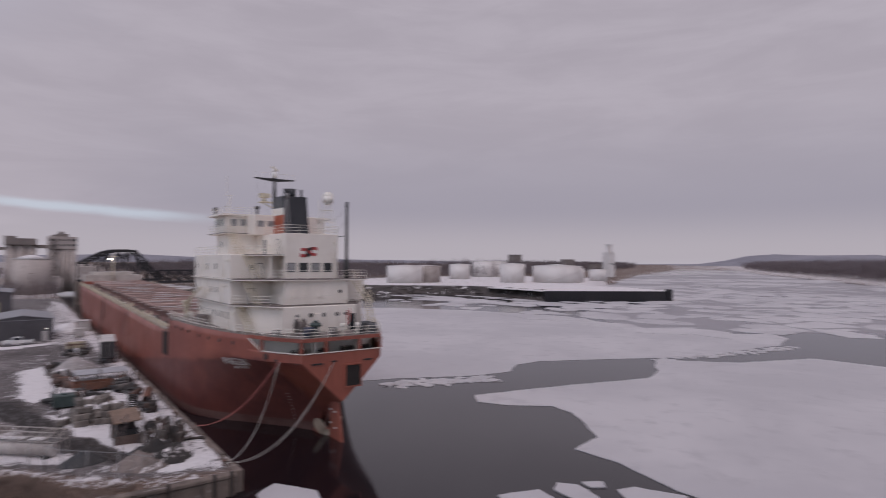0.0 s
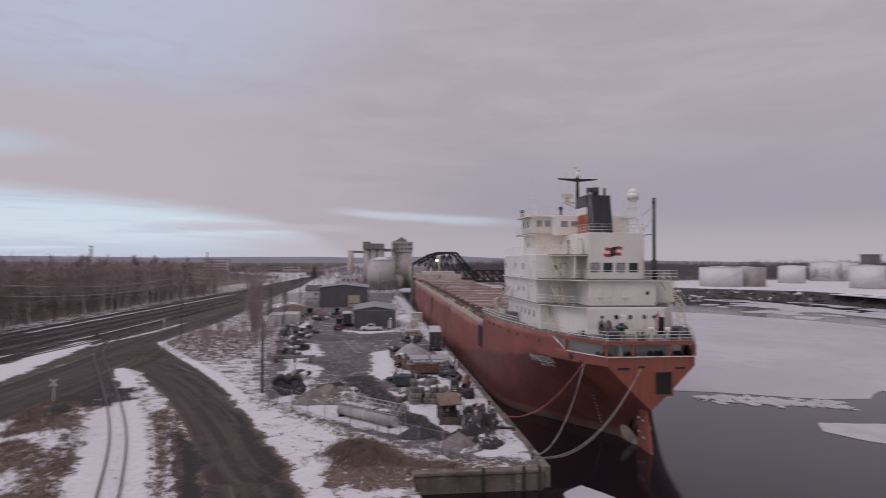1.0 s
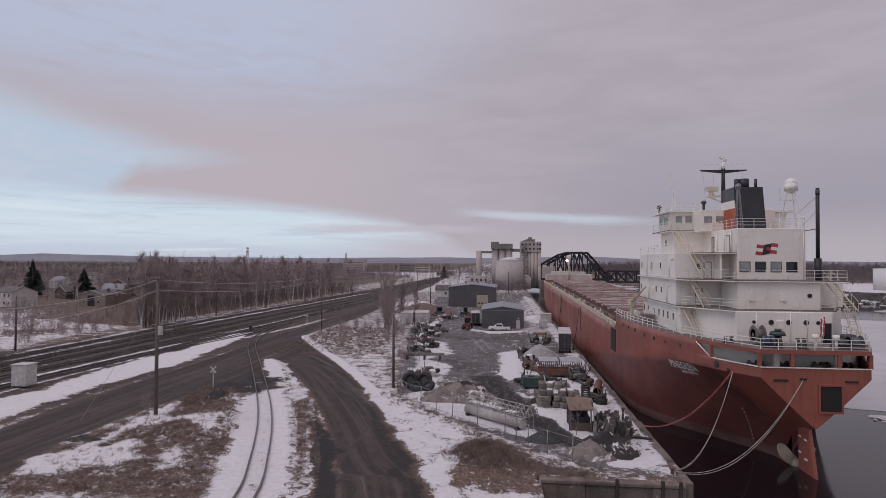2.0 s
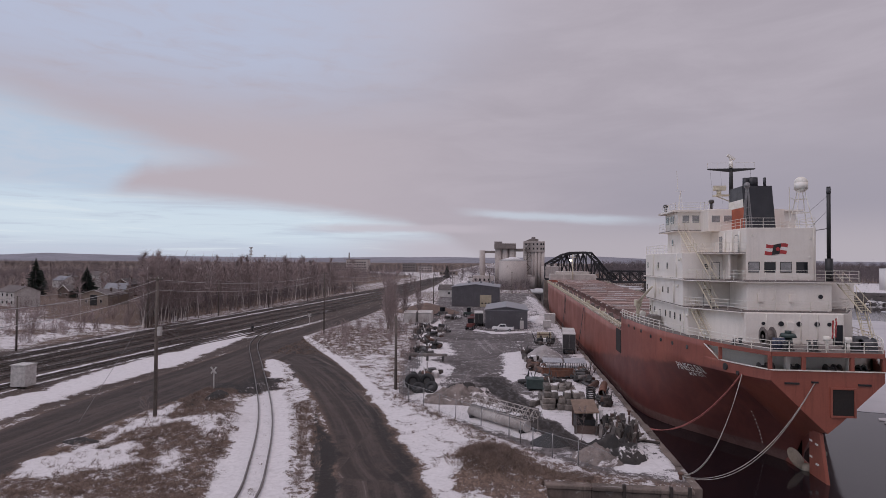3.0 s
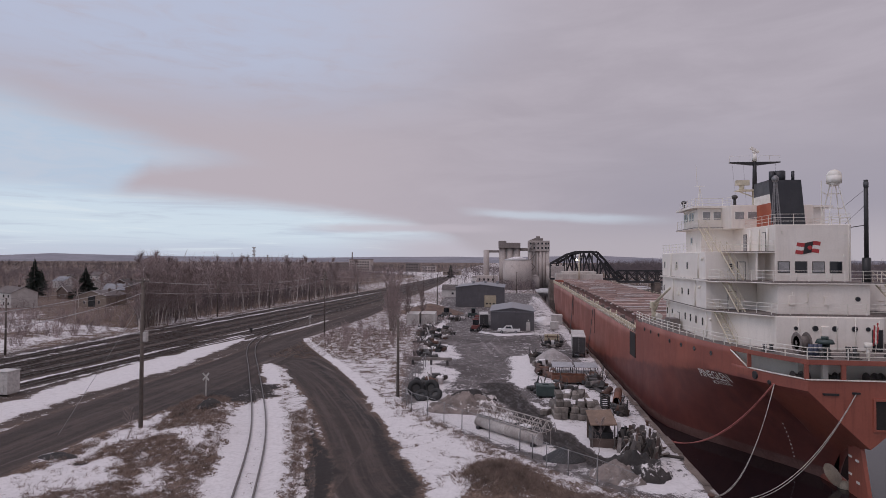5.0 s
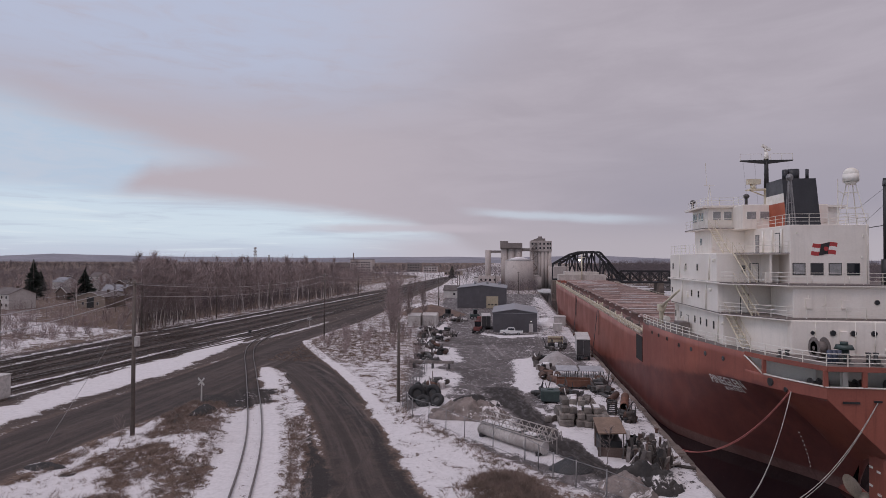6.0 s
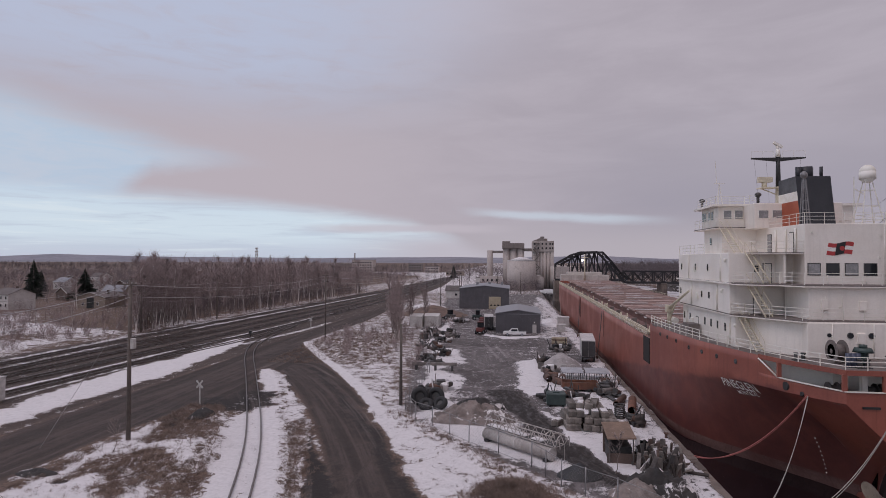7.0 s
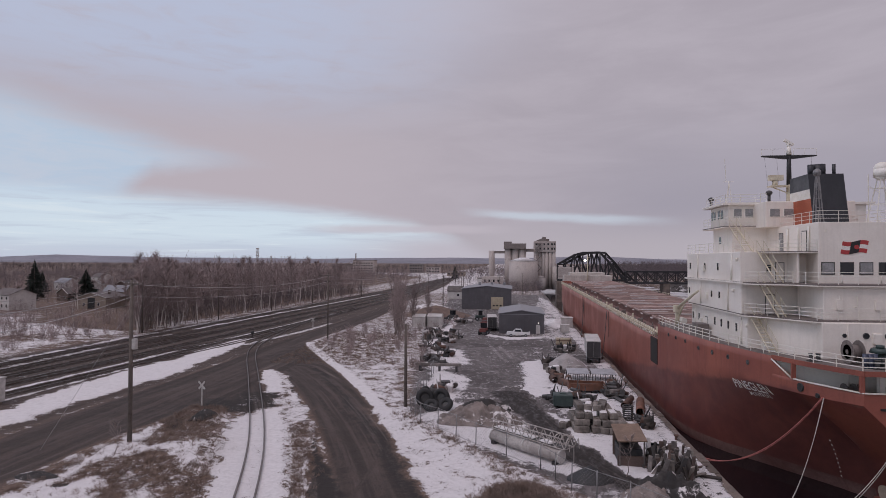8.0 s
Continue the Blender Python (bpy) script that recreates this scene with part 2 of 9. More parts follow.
def prism(bm, outline, z0, z1, slot=0):
    """A flat outline (counter-clockwise) raised from z0 to z1."""
    lo = [bm.verts.new((x, y, z0)) for x, y in outline]
    hi = [bm.verts.new((x, y, z1)) for x, y in outline]
    bm.faces.new(lo[::-1]).material_index = slot
    bm.faces.new(hi).material_index = slot
    for i in range(len(lo)):
        j = (i + 1) % len(lo)
        bm.faces.new((lo[i], lo[j], hi[j], hi[i])).material_index = slot
    return lo + hi


def tube(bm, a, b, r, r2=None, seg=6, ends=True, smooth=True, slot=0):
    a, b = Vector(a), Vector(b)
    way = (b - a)
    if way.length < 1e-6:
        return
    side = way.orthogonal().normalized()
    up = way.normalized().cross(side)
    rings = []
    for p, rr in ((a, r), (b, r if r2 is None else r2)):
        rings.append([bm.verts.new(p + (side * math.cos(t) + up * math.sin(t)) * rr) for t in (2 * math.pi * k / seg for k in range(seg))])
    for k in range(seg):
        f = bm.faces.new((rings[0][k], rings[0][(k + 1) % seg], rings[1][(k + 1) % seg], rings[1][k]))
        f.smooth, f.material_index = smooth and seg > 4, slot
    if ends:
        bm.faces.new(rings[0][::-1]).material_index = slot
        bm.faces.new(rings[1]).material_index = slot


def pipe(bm, points, r, seg=6):
    """A bent tube through the points."""
    rings, points = [], [Vector(p) for p in points]
    for i, p in enumerate(points):
        way = (points[min(i + 1, len(points) - 1)] - points[max(i - 1, 0)]).normalized()
        side = way.cross(Vector((0, 0, 1)))
        side = side.normalized() if side.length > 1e-3 else Vector((1, 0, 0))
        up = side.cross(way)
        rings.append([bm.verts.new(p + (side * math.cos(t) + up * math.sin(t)) * r) for t in (2 * math.pi * k / seg for k in range(seg))])
    for u, v in zip(rings, rings[1:]):
        for k in range(seg):
            bm.faces.new((u[k], u[(k + 1) % seg], v[(k + 1) % seg], v[k])).smooth = True
    bm.faces.new(rings[0][::-1])
    bm.faces.new(rings[-1])


def ball(bm, at, r, squash=1.0, seg=12):
    new_verts = bmesh.ops.create_uvsphere(bm, u_segments=seg, v_segments=max(6, seg * 2 // 3), radius=r)["verts"]
    for v in new_verts:
        v.co = Vector((v.co.x + at[0], v.co.y + at[1], v.co.z * squash + at[2]))
        for f in v.link_faces:
            f.smooth = True


def railing(points, h=1.05, step=1.6, rails=3, r=0.03):
    """A pipe railing along a line of deck points."""
    bm = bmesh.new()
    points = [Vector(p) for p in points]
    for i, (a, b) in enumerate(zip(points, points[1:])):
        n = max(1, round((b - a).length / step))
        for k in range(n + 1 if i == len(points) - 2 else n):
            p = a.lerp(b, k / n)
            tube(bm, p, p + Vector((0, 0, h)), r, seg=4, ends=False)
        for k in range(rails):
            up = Vector((0, 0, h * (k + 1) / rails))
            tube(bm, a + up, b + up, r, seg=4, ends=False)
    return bm


def along(table, y):
    """Piecewise linear look-up."""
    return float(np.interp(y, [a for a, _ in table], [b for _, b in table]))


def smooth_line(points, step):
    """A line of points rounded into a curve and cut into even steps."""
    pts = [Vector((*p, 0)) if len(p) == 2 else Vector(p) for p in points]
    fine = []
    for i in range(len(pts) - 1):
        p0, p1, p2, p3 = pts[max(i - 1, 0)], pts[i], pts[i + 1], pts[min(i + 2, len(pts) - 1)]
        count = max(2, int((p2 - p1).length / step))
        for k in range(count):
            t = k / count
            fine.append(0.5 * ((2 * p1) + (p2 - p0) * t + (2 * p0 - 5 * p1 + 4 * p2 - p3) * t * t + (3 * p1 - p0 - 3 * p2 + p3) * t ** 3))
    return fine + [pts[-1]]


def fbm(x, y, size, seed, octaves=4):
    """Value noise on arrays, 0 to 1."""
    total, amp, norm = np.zeros(np.shape(x)), 1.0, 0.0
    for o in range(octaves):
        u, v = x / size, y / size
        iu, iv = np.floor(u).astype(np.int64), np.floor(v).astype(np.int64)
        fu, fv = u - iu, v - iv
        fu, fv = fu * fu * (3 - 2 * fu), fv * fv * (3 - 2 * fv)

        def cell(a, b):
            h = (a * 374761393 + b * 668265263 + (seed + o * 17) * 1442695041) & 0xFFFFFFFF
            h = ((h ^ (h >> 13)) * 1274126177) & 0xFFFFFFFF
            return ((h ^ (h >> 16)) & 0xFFFF) / 65535.0

        top = cell(iu, iv) * (1 - fu) + cell(iu + 1, iv) * fu
        low = cell(iu, iv + 1) * (1 - fu) + cell(iu + 1, iv + 1) * fu
        total, norm = total + amp * (top * (1 - fv) + low * fv), norm + amp
        amp, size = amp * 0.5, size * 0.5
    return total / norm

# ---- ground, river, ice ----
WATER_Z = -1.8
ROAD_LEFT = [(-10.5, 36), (-12.6, 43.2), (-15.8, 53.3), (-19.5, 62.3), (-24, 72), (-28.9, 81.5), (-34.9, 91.6), (-40.2, 98.8)]
ROAD_RIGHT = [(-3.2, 38), (-5.5, 44.1), (-7.5, 48.5), (-10.9, 57.3), (-13.8, 65.3), (-18, 75.9), (-24.1, 88.5), (-30.4, 100.3), (-37.6, 112.3), (-43.9, 123.5), (-47.2, 131)]
SPUR = [(-18.2, 36), (-19.4, 42.3), (-21.3, 48.1), (-24, 55.6), (-27.2, 63.5), (-32, 74), (-41.3, 93.2), (-50.0, 111), (-54.6, 122.5), (-57.4, 134), (-60.7, 156), (-61.8, 176), (-61.6, 200), (-60.4, 230)]
FAR_BANK = [(100, 420), (171, 312), (200, 288), (216, 272), (221, 240), (221, 209), (277, 174), (286, 178), (300, 215), (420, 330), (833, 590), (1360, 850), (3600, 2300), (3600, 4700), (230, 4700), (105, 800)]
MAIN_TRACKS = [
    [(-70.5, 30), (-68.8, 72), (-68.2, 82), (-67.2, 93), (-66, 108), (-64.8, 129), (-62.8, 160), (-60, 203), (-57.4, 270), (-57, 380), (-62, 640)],
    [(-75, 30), (-74.2, 78), (-73.2, 95), (-71.8, 115), (-70.2, 140), (-67.6, 175), (-64.6, 225), (-61.5, 300), (-61, 400), (-64.5, 640)],
    [(-80, 30), (-79, 85), (-78.2, 98), (-76.9, 118), (-75.4, 145), (-73, 183), (-69.3, 235), (-65.4, 310), (-64.2, 400), (-67, 640)],
    [(-84, 30), (-83.2, 88), (-82.9, 103), (-82.0, 125), (-81, 155), (-78.4, 198), (-74.5, 255), (-69.5, 335), (-67.2, 420), (-69, 640)],
    [(-88.6, 30), (-88.4, 95), (-88.0, 112), (-87.2, 130), (-86.6, 155), (-84.2, 205), (-80.6, 270), (-74.6, 355), (-70.4, 440), (-71, 640)],
]
CROSSOVERS = [
    [(-73.7, 88), (-72.6, 96), (-70.0, 112), (-66.8, 124), (-65.2, 134)],
    [(-83.0, 108), (-80.6, 122), (-77.0, 140), (-74.6, 156)],
    [(-66.6, 100), (-65.0, 108), (-62.6, 122), (-60.6, 140), (-60.4, 160)],
]
SHORE = [(100, 420), (171, 312), (200, 288), (216, 272), (222, 240), (221.5, 210)]
EAST_BANK = [(560, -3000), (600, 0), (642, 185), (807, 302), (1174, 546), (1640, 835), (3600, 2000), (3600, -3000)]
YARD = [(-14, 77), (-8, 66), (3, 54.5), (9, 49.8), (15.6, 48), (15.6, 330), (-34, 330), (-25, 170), (-19, 110)]


# snow lying in the dry grass beside the spur track
DRIFTS = [
    [(-42, 46), (-39.9, 50.3), (-39.7, 54.3), (-40.5, 59), (-40.9, 64.6), (-40.2, 68.8), (-38.5, 64.5), (-38.5, 62), (-35.1, 58.8), (-36.8, 58.3), (-38.6, 57.2), (-38.4, 53.4), (-37.9, 50.3), (-36.2, 52.3), (-33.7, 51.1), (-34.8, 49.5), (-31.7, 47.7), (-36, 44), (-40, 42)],
    [(-36.4, 59.9), (-34.7, 61), (-30.8, 59.4), (-29.4, 56.4), (-29.6, 54.5), (-32.1, 56.8), (-34.6, 58.1), (-38.1, 57.3)],
    [(-30.8, 50.5), (-30.3, 51.1), (-28.8, 48.8), (-27.6, 46), (-29.3, 45), (-30.4, 48)],
]
SPUR_SNOW = [(-43.3, 99.9), (-41.6, 101.1), (-37.5, 94.4), (-33, 84.9), (-29.1, 75.9), (-24.6, 66.8), (-21.4, 59.8), (-18.4, 53), (-16.9, 49.6), (-14.5, 38), (-21.5, 38), (-24.9, 48.5), (-26.8, 54.6), (-28.8, 60.5), (-32.2, 69.1), (-34.6, 75.2), (-32.6, 77), (-35.7, 84.6)]
WHEEL_WAY = [(9.5, 54), (6.6, 58.5), (4.6, 63.5), (2.6, 69), (0.4, 77), (-2.2, 85), (-4.5, 92), (-6, 104), (-7, 125), (-8, 150), (-12, 230)]


def inside(poly, x, y):
    hit = np.zeros(x.shape, bool)
    for (ax, ay), (bx, by) in zip(poly, poly[1:] + poly[:1]):
        if ay != by:
            hit ^= ((ay > y) != (by > y)) & (x < (bx - ax) * (y - ay) / (by - ay) + ax)
    return hit


def far_from(line, x, y):
    best = np.full(x.shape, 1e9)
    for (ax, ay), (bx, by) in zip(line, line[1:]):
        dx, dy = bx - ax, by - ay
        t = np.clip(((x - ax) * dx + (y - ay) * dy) / max(dx * dx + dy * dy, 1e-9), 0, 1)
        best = np.minimum(best, np.hypot(x - ax - t * dx, y - ay - t * dy))
    return best


def ground_z(x, y):
    """Height of the dry land; arrays or numbers."""
    x, y = np.asarray(x, float), np.asarray(y, float)
    z = 0.22 * (fbm(x, y, 9.0, 3) - 0.5) + 0.10 * (fbm(x, y, 1.6, 8, 2) - 0.5)
    road = np.minimum(far_from(SPUR, x, y), 3.0) / 3.0
    z = z * np.clip(road, 0.15, 1)
    z = z + 1.5 * np.exp(-(((x + 1.2) / 3.2) ** 2 + ((y - 51.2) / 3.0) ** 2))
    bed = np.clip(far_from(SPUR, x, y) / 3.0 - 0.5, 0, 1)
    z = z + bed * 0.9 * np.exp(-(((x + 31) / 4.5) ** 2 + ((y - 60) / 7) ** 2)) + bed * 0.7 * np.exp(-(((x + 35.5) / 2.2) ** 2 + ((y - 70.5) / 2.2) ** 2))
    z = z + 0.5 * np.exp(-(((x + 33) / 7) ** 2 + ((y - 127) / 14) ** 2))
    z = z + np.where(inside(FAR_BANK, x, y), 3.0, 0.0)
    return z + np.clip((np.hypot(x, y) - 1500) / 3000, 0, 1) * 6


def axis(fine0, fine1, step, lo, hi, extra=()):
    out, d, v = [fine0 + step * k for k in range(int((fine1 - fine0) / step) + 1)], step, fine1
    while v < hi:
        d *= 1.045
        v += d
        out.append(v)
    d, v = step, fine0
    while v > lo:
        d *= 1.09
        v -= d
        out.append(v)
    return np.array(sorted(set(round(v, 3) for v in out) | set(extra)))


def build_ground():
    xs = axis(-72, 15.0, 0.34, -3600, 3600, (15.3, 15.42))
    ys = axis(40, 150, 0.36, -600, 4600)
    gx, gy = np.meshgrid(xs, ys)
    x, y = gx.ravel(), gy.ravel()
    z = ground_z(x, y)
    wet = (x > 15.35) | ((y < 47.3) & (x > 3.4 + (47.3 - y) * 0.1))
    dry = [p for p in FAR_BANK if not (216 < p[0] < 301 and p[1] < 260)]
    dry = [(118, 428), (182, 324), (228, 284), (236, 250), (240, 226), (278, 198), (284, 226)] + dry[4:]
    wet &= ~inside(dry, x, y) & ~inside(EAST_BANK, x, y) & ~(y > 900)
    z = np.where(wet, -6.0, z)

    snow = 0.40 + 0.25 * (fbm(x, y, 30, 5, 3) - 0.5) - 0.3 * np.clip((-100 - x) / 10, 0, 1) * np.clip((y - 175) / 25, 0, 1)
    gravel = np.zeros(x.shape)
    mud = np.zeros(x.shape)
    wet_soil = np.zeros(x.shape)
    near = np.clip((260 - np.hypot(x, y)) / 100, 0, 1)
    wx = x + near * (2.0 * (fbm(x, y, 2.6, 21, 3) - 0.5) + 0.9 * (fbm(x, y, 0.8, 23, 2) - 0.5))
    wy = y + near * (2.0 * (fbm(x, y, 2.6, 22, 3) - 0.5) + 0.9 * (fbm(x, y, 0.8, 24, 2) - 0.5))

    def drift(poly, s, soft=0.7):
        """Snow, or bare ground, with a frayed edge."""
        nonlocal snow, gravel, mud
        w = inside(poly, wx, wy).astype(float)
        d = far_from(poly + poly[:1], wx, wy)
        w = np.clip(0.5 + np.where(w > 0, d, -d) / soft, 0, 1)
        snow = snow * (1 - w) + s * w
        gravel = gravel * (1 - w)

    def dark(poly, amount=1.0, soft=0.8, s=-0.3):
        nonlocal snow, wet_soil
        w = inside(poly, wx, wy).astype(float)
        d = far_from(poly + poly[:1], wx, wy)
        w = np.clip(0.5 + np.where(w > 0, d, -d) / soft, 0, 1)
        snow = snow * (1 - w) + s * w
        wet_soil = np.maximum(wet_soil, w * amount)

    def region(poly, s=None, g=None, m=None, soft=0.0):
        nonlocal snow, gravel, mud
        w = inside(poly, x, y).astype(float)
        if soft:
            d = far_from(poly + poly[:1], x, y)
            w = np.clip(0.5 + np.where(w > 0, d, -d) / soft, 0, 1)
        snow = snow if s is None else snow * (1 - w) + s * w
        gravel = gravel if g is None else gravel * (1 - w) + g * w
        mud = mud if m is None else mud * (1 - w) + m * w

    def line(points, width, s=None, g=None, m=None):
        nonlocal snow, gravel, mud
        w = np.clip((width - far_from(points, x, y)) / (0.4 * width) + 0.5, 0, 1)
        snow = snow if s is None else snow * (1 - w) + s * w
        gravel = gravel if g is None else gravel * (1 - w) + g * w
        mud = mud if m is None else mud * (1 - w) + m * w

    region([(-400, 40), (-96, 40), (-94, 150), (-100, 172), (-400, 172)], s=0.60, soft=4)
    region([(-95, 146), (-91, 184), (-86, 257), (-80, 330), (-120, 400), (-300, 400), (-140, 160), (-104, 146)], s=0.12, soft=4)
    region([(-100, 60), (-92.5, 60), (-91, 150), (-84, 250), (-74, 380), (-84, 380), (-97, 200)], s=0.36, soft=2)
    region(YARD, s=0.22, g=0.1, m=1.0, soft=1.5)
    # grass strip between the gravel road and the yard fence
    region([(-3, 38), (-5.5, 44.1), (-10.9, 57.3), (-18, 75.9), (-30.4, 100.3), (-34, 104), (-22, 108), (-16, 80), (-9, 67.5), (1, 57.5), (4, 51), (3, 38)], s=0.53, g=0, m=0, soft=0.8)
    region([(-60, 330), (-70, 420), (-90, 640), (-230, 900), (15, 900), (15, 420), (-30, 330)], s=0.56, g=0, m=0, soft=15)
    region([(-34, 104), (-47, 131), (-44, 175), (-28, 175), (-18, 112)], s=0.44, g=0, m=0, soft=2)
    line([(-1.2, 50), (-1.2, 52)], 3.0, s=0.28)
    line([(4, 48.6), (9, 48.2)], 1.4, s=0.33, m=0.0)
    # yard: wheel ways, snow heaped along them
    drift([(-20.4, 134.6), (-18.7, 142.5), (-14, 105.1), (-12.3, 94.8), (-10.4, 96), (-10.4, 103), (-12.4, 120.6), (-11.3, 122.9), (-9.6, 108.4), (-9.3, 97), (-9.9, 88.1), (-10.5, 83.2), (-14, 84), (-13.6, 91.6), (-16, 110.4)], 1.15, 1.8)
    drift([(-1.3, 112.5), (3.4, 116.2), (4.3, 100.2), (6.1, 90.3), (4.1, 85.9), (0.9, 87.1), (-0.4, 93.2)], 0.92)
    drift([(2.6, 79.1), (3.9, 76.4), (5.6, 70.2), (8.0, 68), (9.5, 62), (12.5, 54.5), (10.6, 54.5), (7.2, 60.7), (5.1, 66.4), (4.1, 71.2)], 0.95)
    drift([(2.3, 166.8), (6.7, 200.1), (7.5, 249.6), (11.4, 286), (15.4, 286), (15.4, 236.7), (14.1, 156.1), (11.7, 145.1), (5.2, 146.1)], 0.5, 2.0)
    drift([(-8.9, 158.6), (-7, 150.6), (-1.5, 147.2), (5.4, 150.3), (5.2, 146.1), (-2.7, 141.9), (-8, 149.4)], 0.88)
    drift([(-20.9, 148.5), (-19.9, 163.4), (-20, 186.5), (-20.1, 206), (-18.2, 196), (-17.6, 163.7), (-17.1, 142.7)], 0.8)
    drift([(-12, 78), (-8.4, 80), (-5, 78.5), (-1.5, 71), (-0.5, 66), (-2.6, 66.5), (-6, 71), (-10, 72.5)], 0.86)
    drift([(-1, 66), (1, 67), (4.6, 60.5), (5.6, 57), (3.6, 56), (1, 60.5)], 0.85)
    drift([(-11.8, 78), (-9, 82.5), (-6.5, 80), (-2, 79), (-0.6, 72), (1.2, 66), (3.6, 61.5), (2.5, 59.5), (-1, 61.3), (-5, 65), (-9, 68.5), (-12, 74)], 0.8, 1.2)
    line([(13.7, 50), (13.9, 120), (13.5, 200), (12, 300)], 1.4, s=0.62)
    line([(11, 51.5), (13, 52.5)], 1.3, s=0.9)
    region([(-17.3, 129.9), (-13.6, 132.1), (-12.1, 117.2), (-15.5, 116.7)], s=0.1, g=0.6, soft=1.5)
    drift([(3.0, 104), (13.4, 104), (13.6, 66), (9.8, 63.5), (6.6, 69), (4.6, 78), (3.0, 86)], 0.66, 1.6)
    drift([(-15.5, 128), (-10.6, 126), (-9.0, 108), (-8.6, 92), (-9.4, 84), (-13.6, 83), (-14.6, 104)], 0.72, 1.6)
    dark([(-6, 89.4), (-1.2, 90), (1.2, 84.5), (2.9, 75), (4.7, 66.7), (7.2, 60.6), (11, 54.5), (8.5, 52.5), (4.1, 59.8), (1.4, 65.4), (-1.2, 78.3), (-3.5, 84.9)], 0.85)
    region([(-13, 104), (-4, 92), (0, 95), (0, 125), (8, 142), (-16, 142), (-12, 126), (-9, 112)], s=0.1, soft=2)
    # spur track in snow, with brown ground beside it
    region([(-42.5, 40), (-42, 60), (-41, 72), (-36, 80), (-31, 84), (-19, 58), (-14, 40)], s=0.30, g=0, m=0, soft=0.5)
    # gravel roads and the crossing
    region(ROAD_LEFT + [(-44, 101), (-52, 142), (-47.2, 131)] + ROAD_RIGHT[::-1], s=-0.5, g=1.0, m=0, soft=0.5)
    line([(a + 1.1, b + 0.4) for a, b in ROAD_RIGHT if b > 40], 0.75, s=1.0, g=0)
    drift([(-19.6, 78.2), (-13.1, 74.1), (-8.8, 66.9), (-4.4, 63.7), (-2.6, 59.1), (-3.9, 55.5), (-4.1, 51), (-3.5, 38), (-4.2, 38), (-7.7, 50), (-12.7, 62.6)], 0.71, 1.5)
    drift([(-4.6, 44), (-4.8, 51.5), (-3.2, 55), (0, 55.4), (3.2, 52.6), (5.5, 50.9), (9.5, 49.5), (9, 47.6), (3.4, 47.6), (3, 44), (-2, 40)], 0.60, 1.5)
    drift([(-3.6, 44), (-4.1, 49.2), (-4.0, 52.2), (-2.2, 53.8), (0.6, 53.5), (2.4, 51.6), (5.0, 50.2), (8.6, 49.6), (9, 47.6), (3.4, 47.6), (3, 44)], 0.14, 1.3)
    # black wet earth along the road, and small dumps of it in the grass
    dark([(-37.5, 96.7), (-28.8, 78.9), (-21.9, 65.1), (-20.0, 59.9), (-18.2, 54.3), (-16.6, 49.3), (-13.5, 38), (-11.4, 38), (-14.5, 49.7), (-17.2, 55.9), (-21.4, 65.3), (-28.2, 79), (-37, 97)], 1.0, 1.0)
    dark([(-34.3, 103.2), (-24.9, 86.6), (-17.1, 72.1), (-12.3, 61.6), (-9.7, 54.6), (-5, 41), (-7.6, 42), (-11.2, 54.2), (-14, 61), (-18.6, 71.1), (-26, 86), (-34.8, 101)], 0.8, 1.6, -0.5)
    for heap in ([(-41.2, 69.1), (-40.9, 70.9), (-37.6, 68.4), (-37.1, 65.8), (-39.5, 67)], [(-38.3, 48.5), (-38.3, 51.4), (-36.4, 51), (-37.2, 49.4)], [(-42, 79), (-38.9, 80.7), (-36.4, 77.3), (-35.1, 73.2), (-38.9, 75.2)]):
        dark(heap, 1.0, 0.9)
    region([(-39.5, 30), (-40.7, 43), (-42.7, 51.4), (-42.5, 59), (-41.5, 68), (-40.2, 76.2), (-33.5, 78), (-30.5, 82), (-40, 99), (-44.5, 124), (-47, 131), (-44.6, 180), (-45.8, 212),
            (-47, 260), (-50, 260), (-50.5, 212), (-53, 165), (-53, 143), (-53.5, 124), (-52.3, 103), (-52.6, 86), (-52.8, 73), (-53.2, 64), (-52, 55), (-50, 30)], s=-0.35, g=1.0, m=0, soft=0.7)
    for bank in DRIFTS:
        drift(bank, 0.74, 1.6)
    drift(SPUR_SNOW, 0.95, 1.3)
    line([(a + 3.3, b + 1.2) for a, b in SPUR if 36 <= b < 80], 1.1, s=0.52)
    line([(a + 0.1, b) for a, b in SPUR if 36 <= b < 80], 0.45, s=0.74)
    line([(a - 3.6, b - 1.2) for a, b in SPUR if 50 <= b < 80], 0.8, s=0.58)
    dark([(-36.8, 74.5), (-33.2, 72.5), (-30.2, 77.5), (-33.5, 84), (-38.5, 84)], 0.8, 1.8, 0.12)
    drift([(-41.4, 101.2), (-37.5, 96.7), (-30.5, 83.5), (-24, 70.9), (-20.3, 62), (-20.9, 61.5), (-23.8, 66.5), (-27.2, 72.2), (-32.8, 85)], 0.6)
    region([(-100, 20), (-54, 20), (-53.5, 64), (-52.6, 86), (-53, 124), (-53, 165), (-50, 212), (-49, 300), (-50, 420), (-62, 640), (-74, 640), (-80, 360), (-88, 215), (-92, 140), (-96, 100)], s=0.06, g=0.85, m=0, soft=1.5)
    line([(-91, 100), (-90, 140), (-87, 200), (-82, 270)], 1.0, s=0.6)
    for track in MAIN_TRACKS:
        w = np.clip((1.5 - far_from(track, x, y)) / 0.9 + 0.5, 0, 1)
        wet_soil = np.maximum(wet_soil, 0.55 * w)
    line([(-71.2, 66), (-70.6, 85), (-69.6, 100), (-68.4, 116)], 0.5, s=0.62)
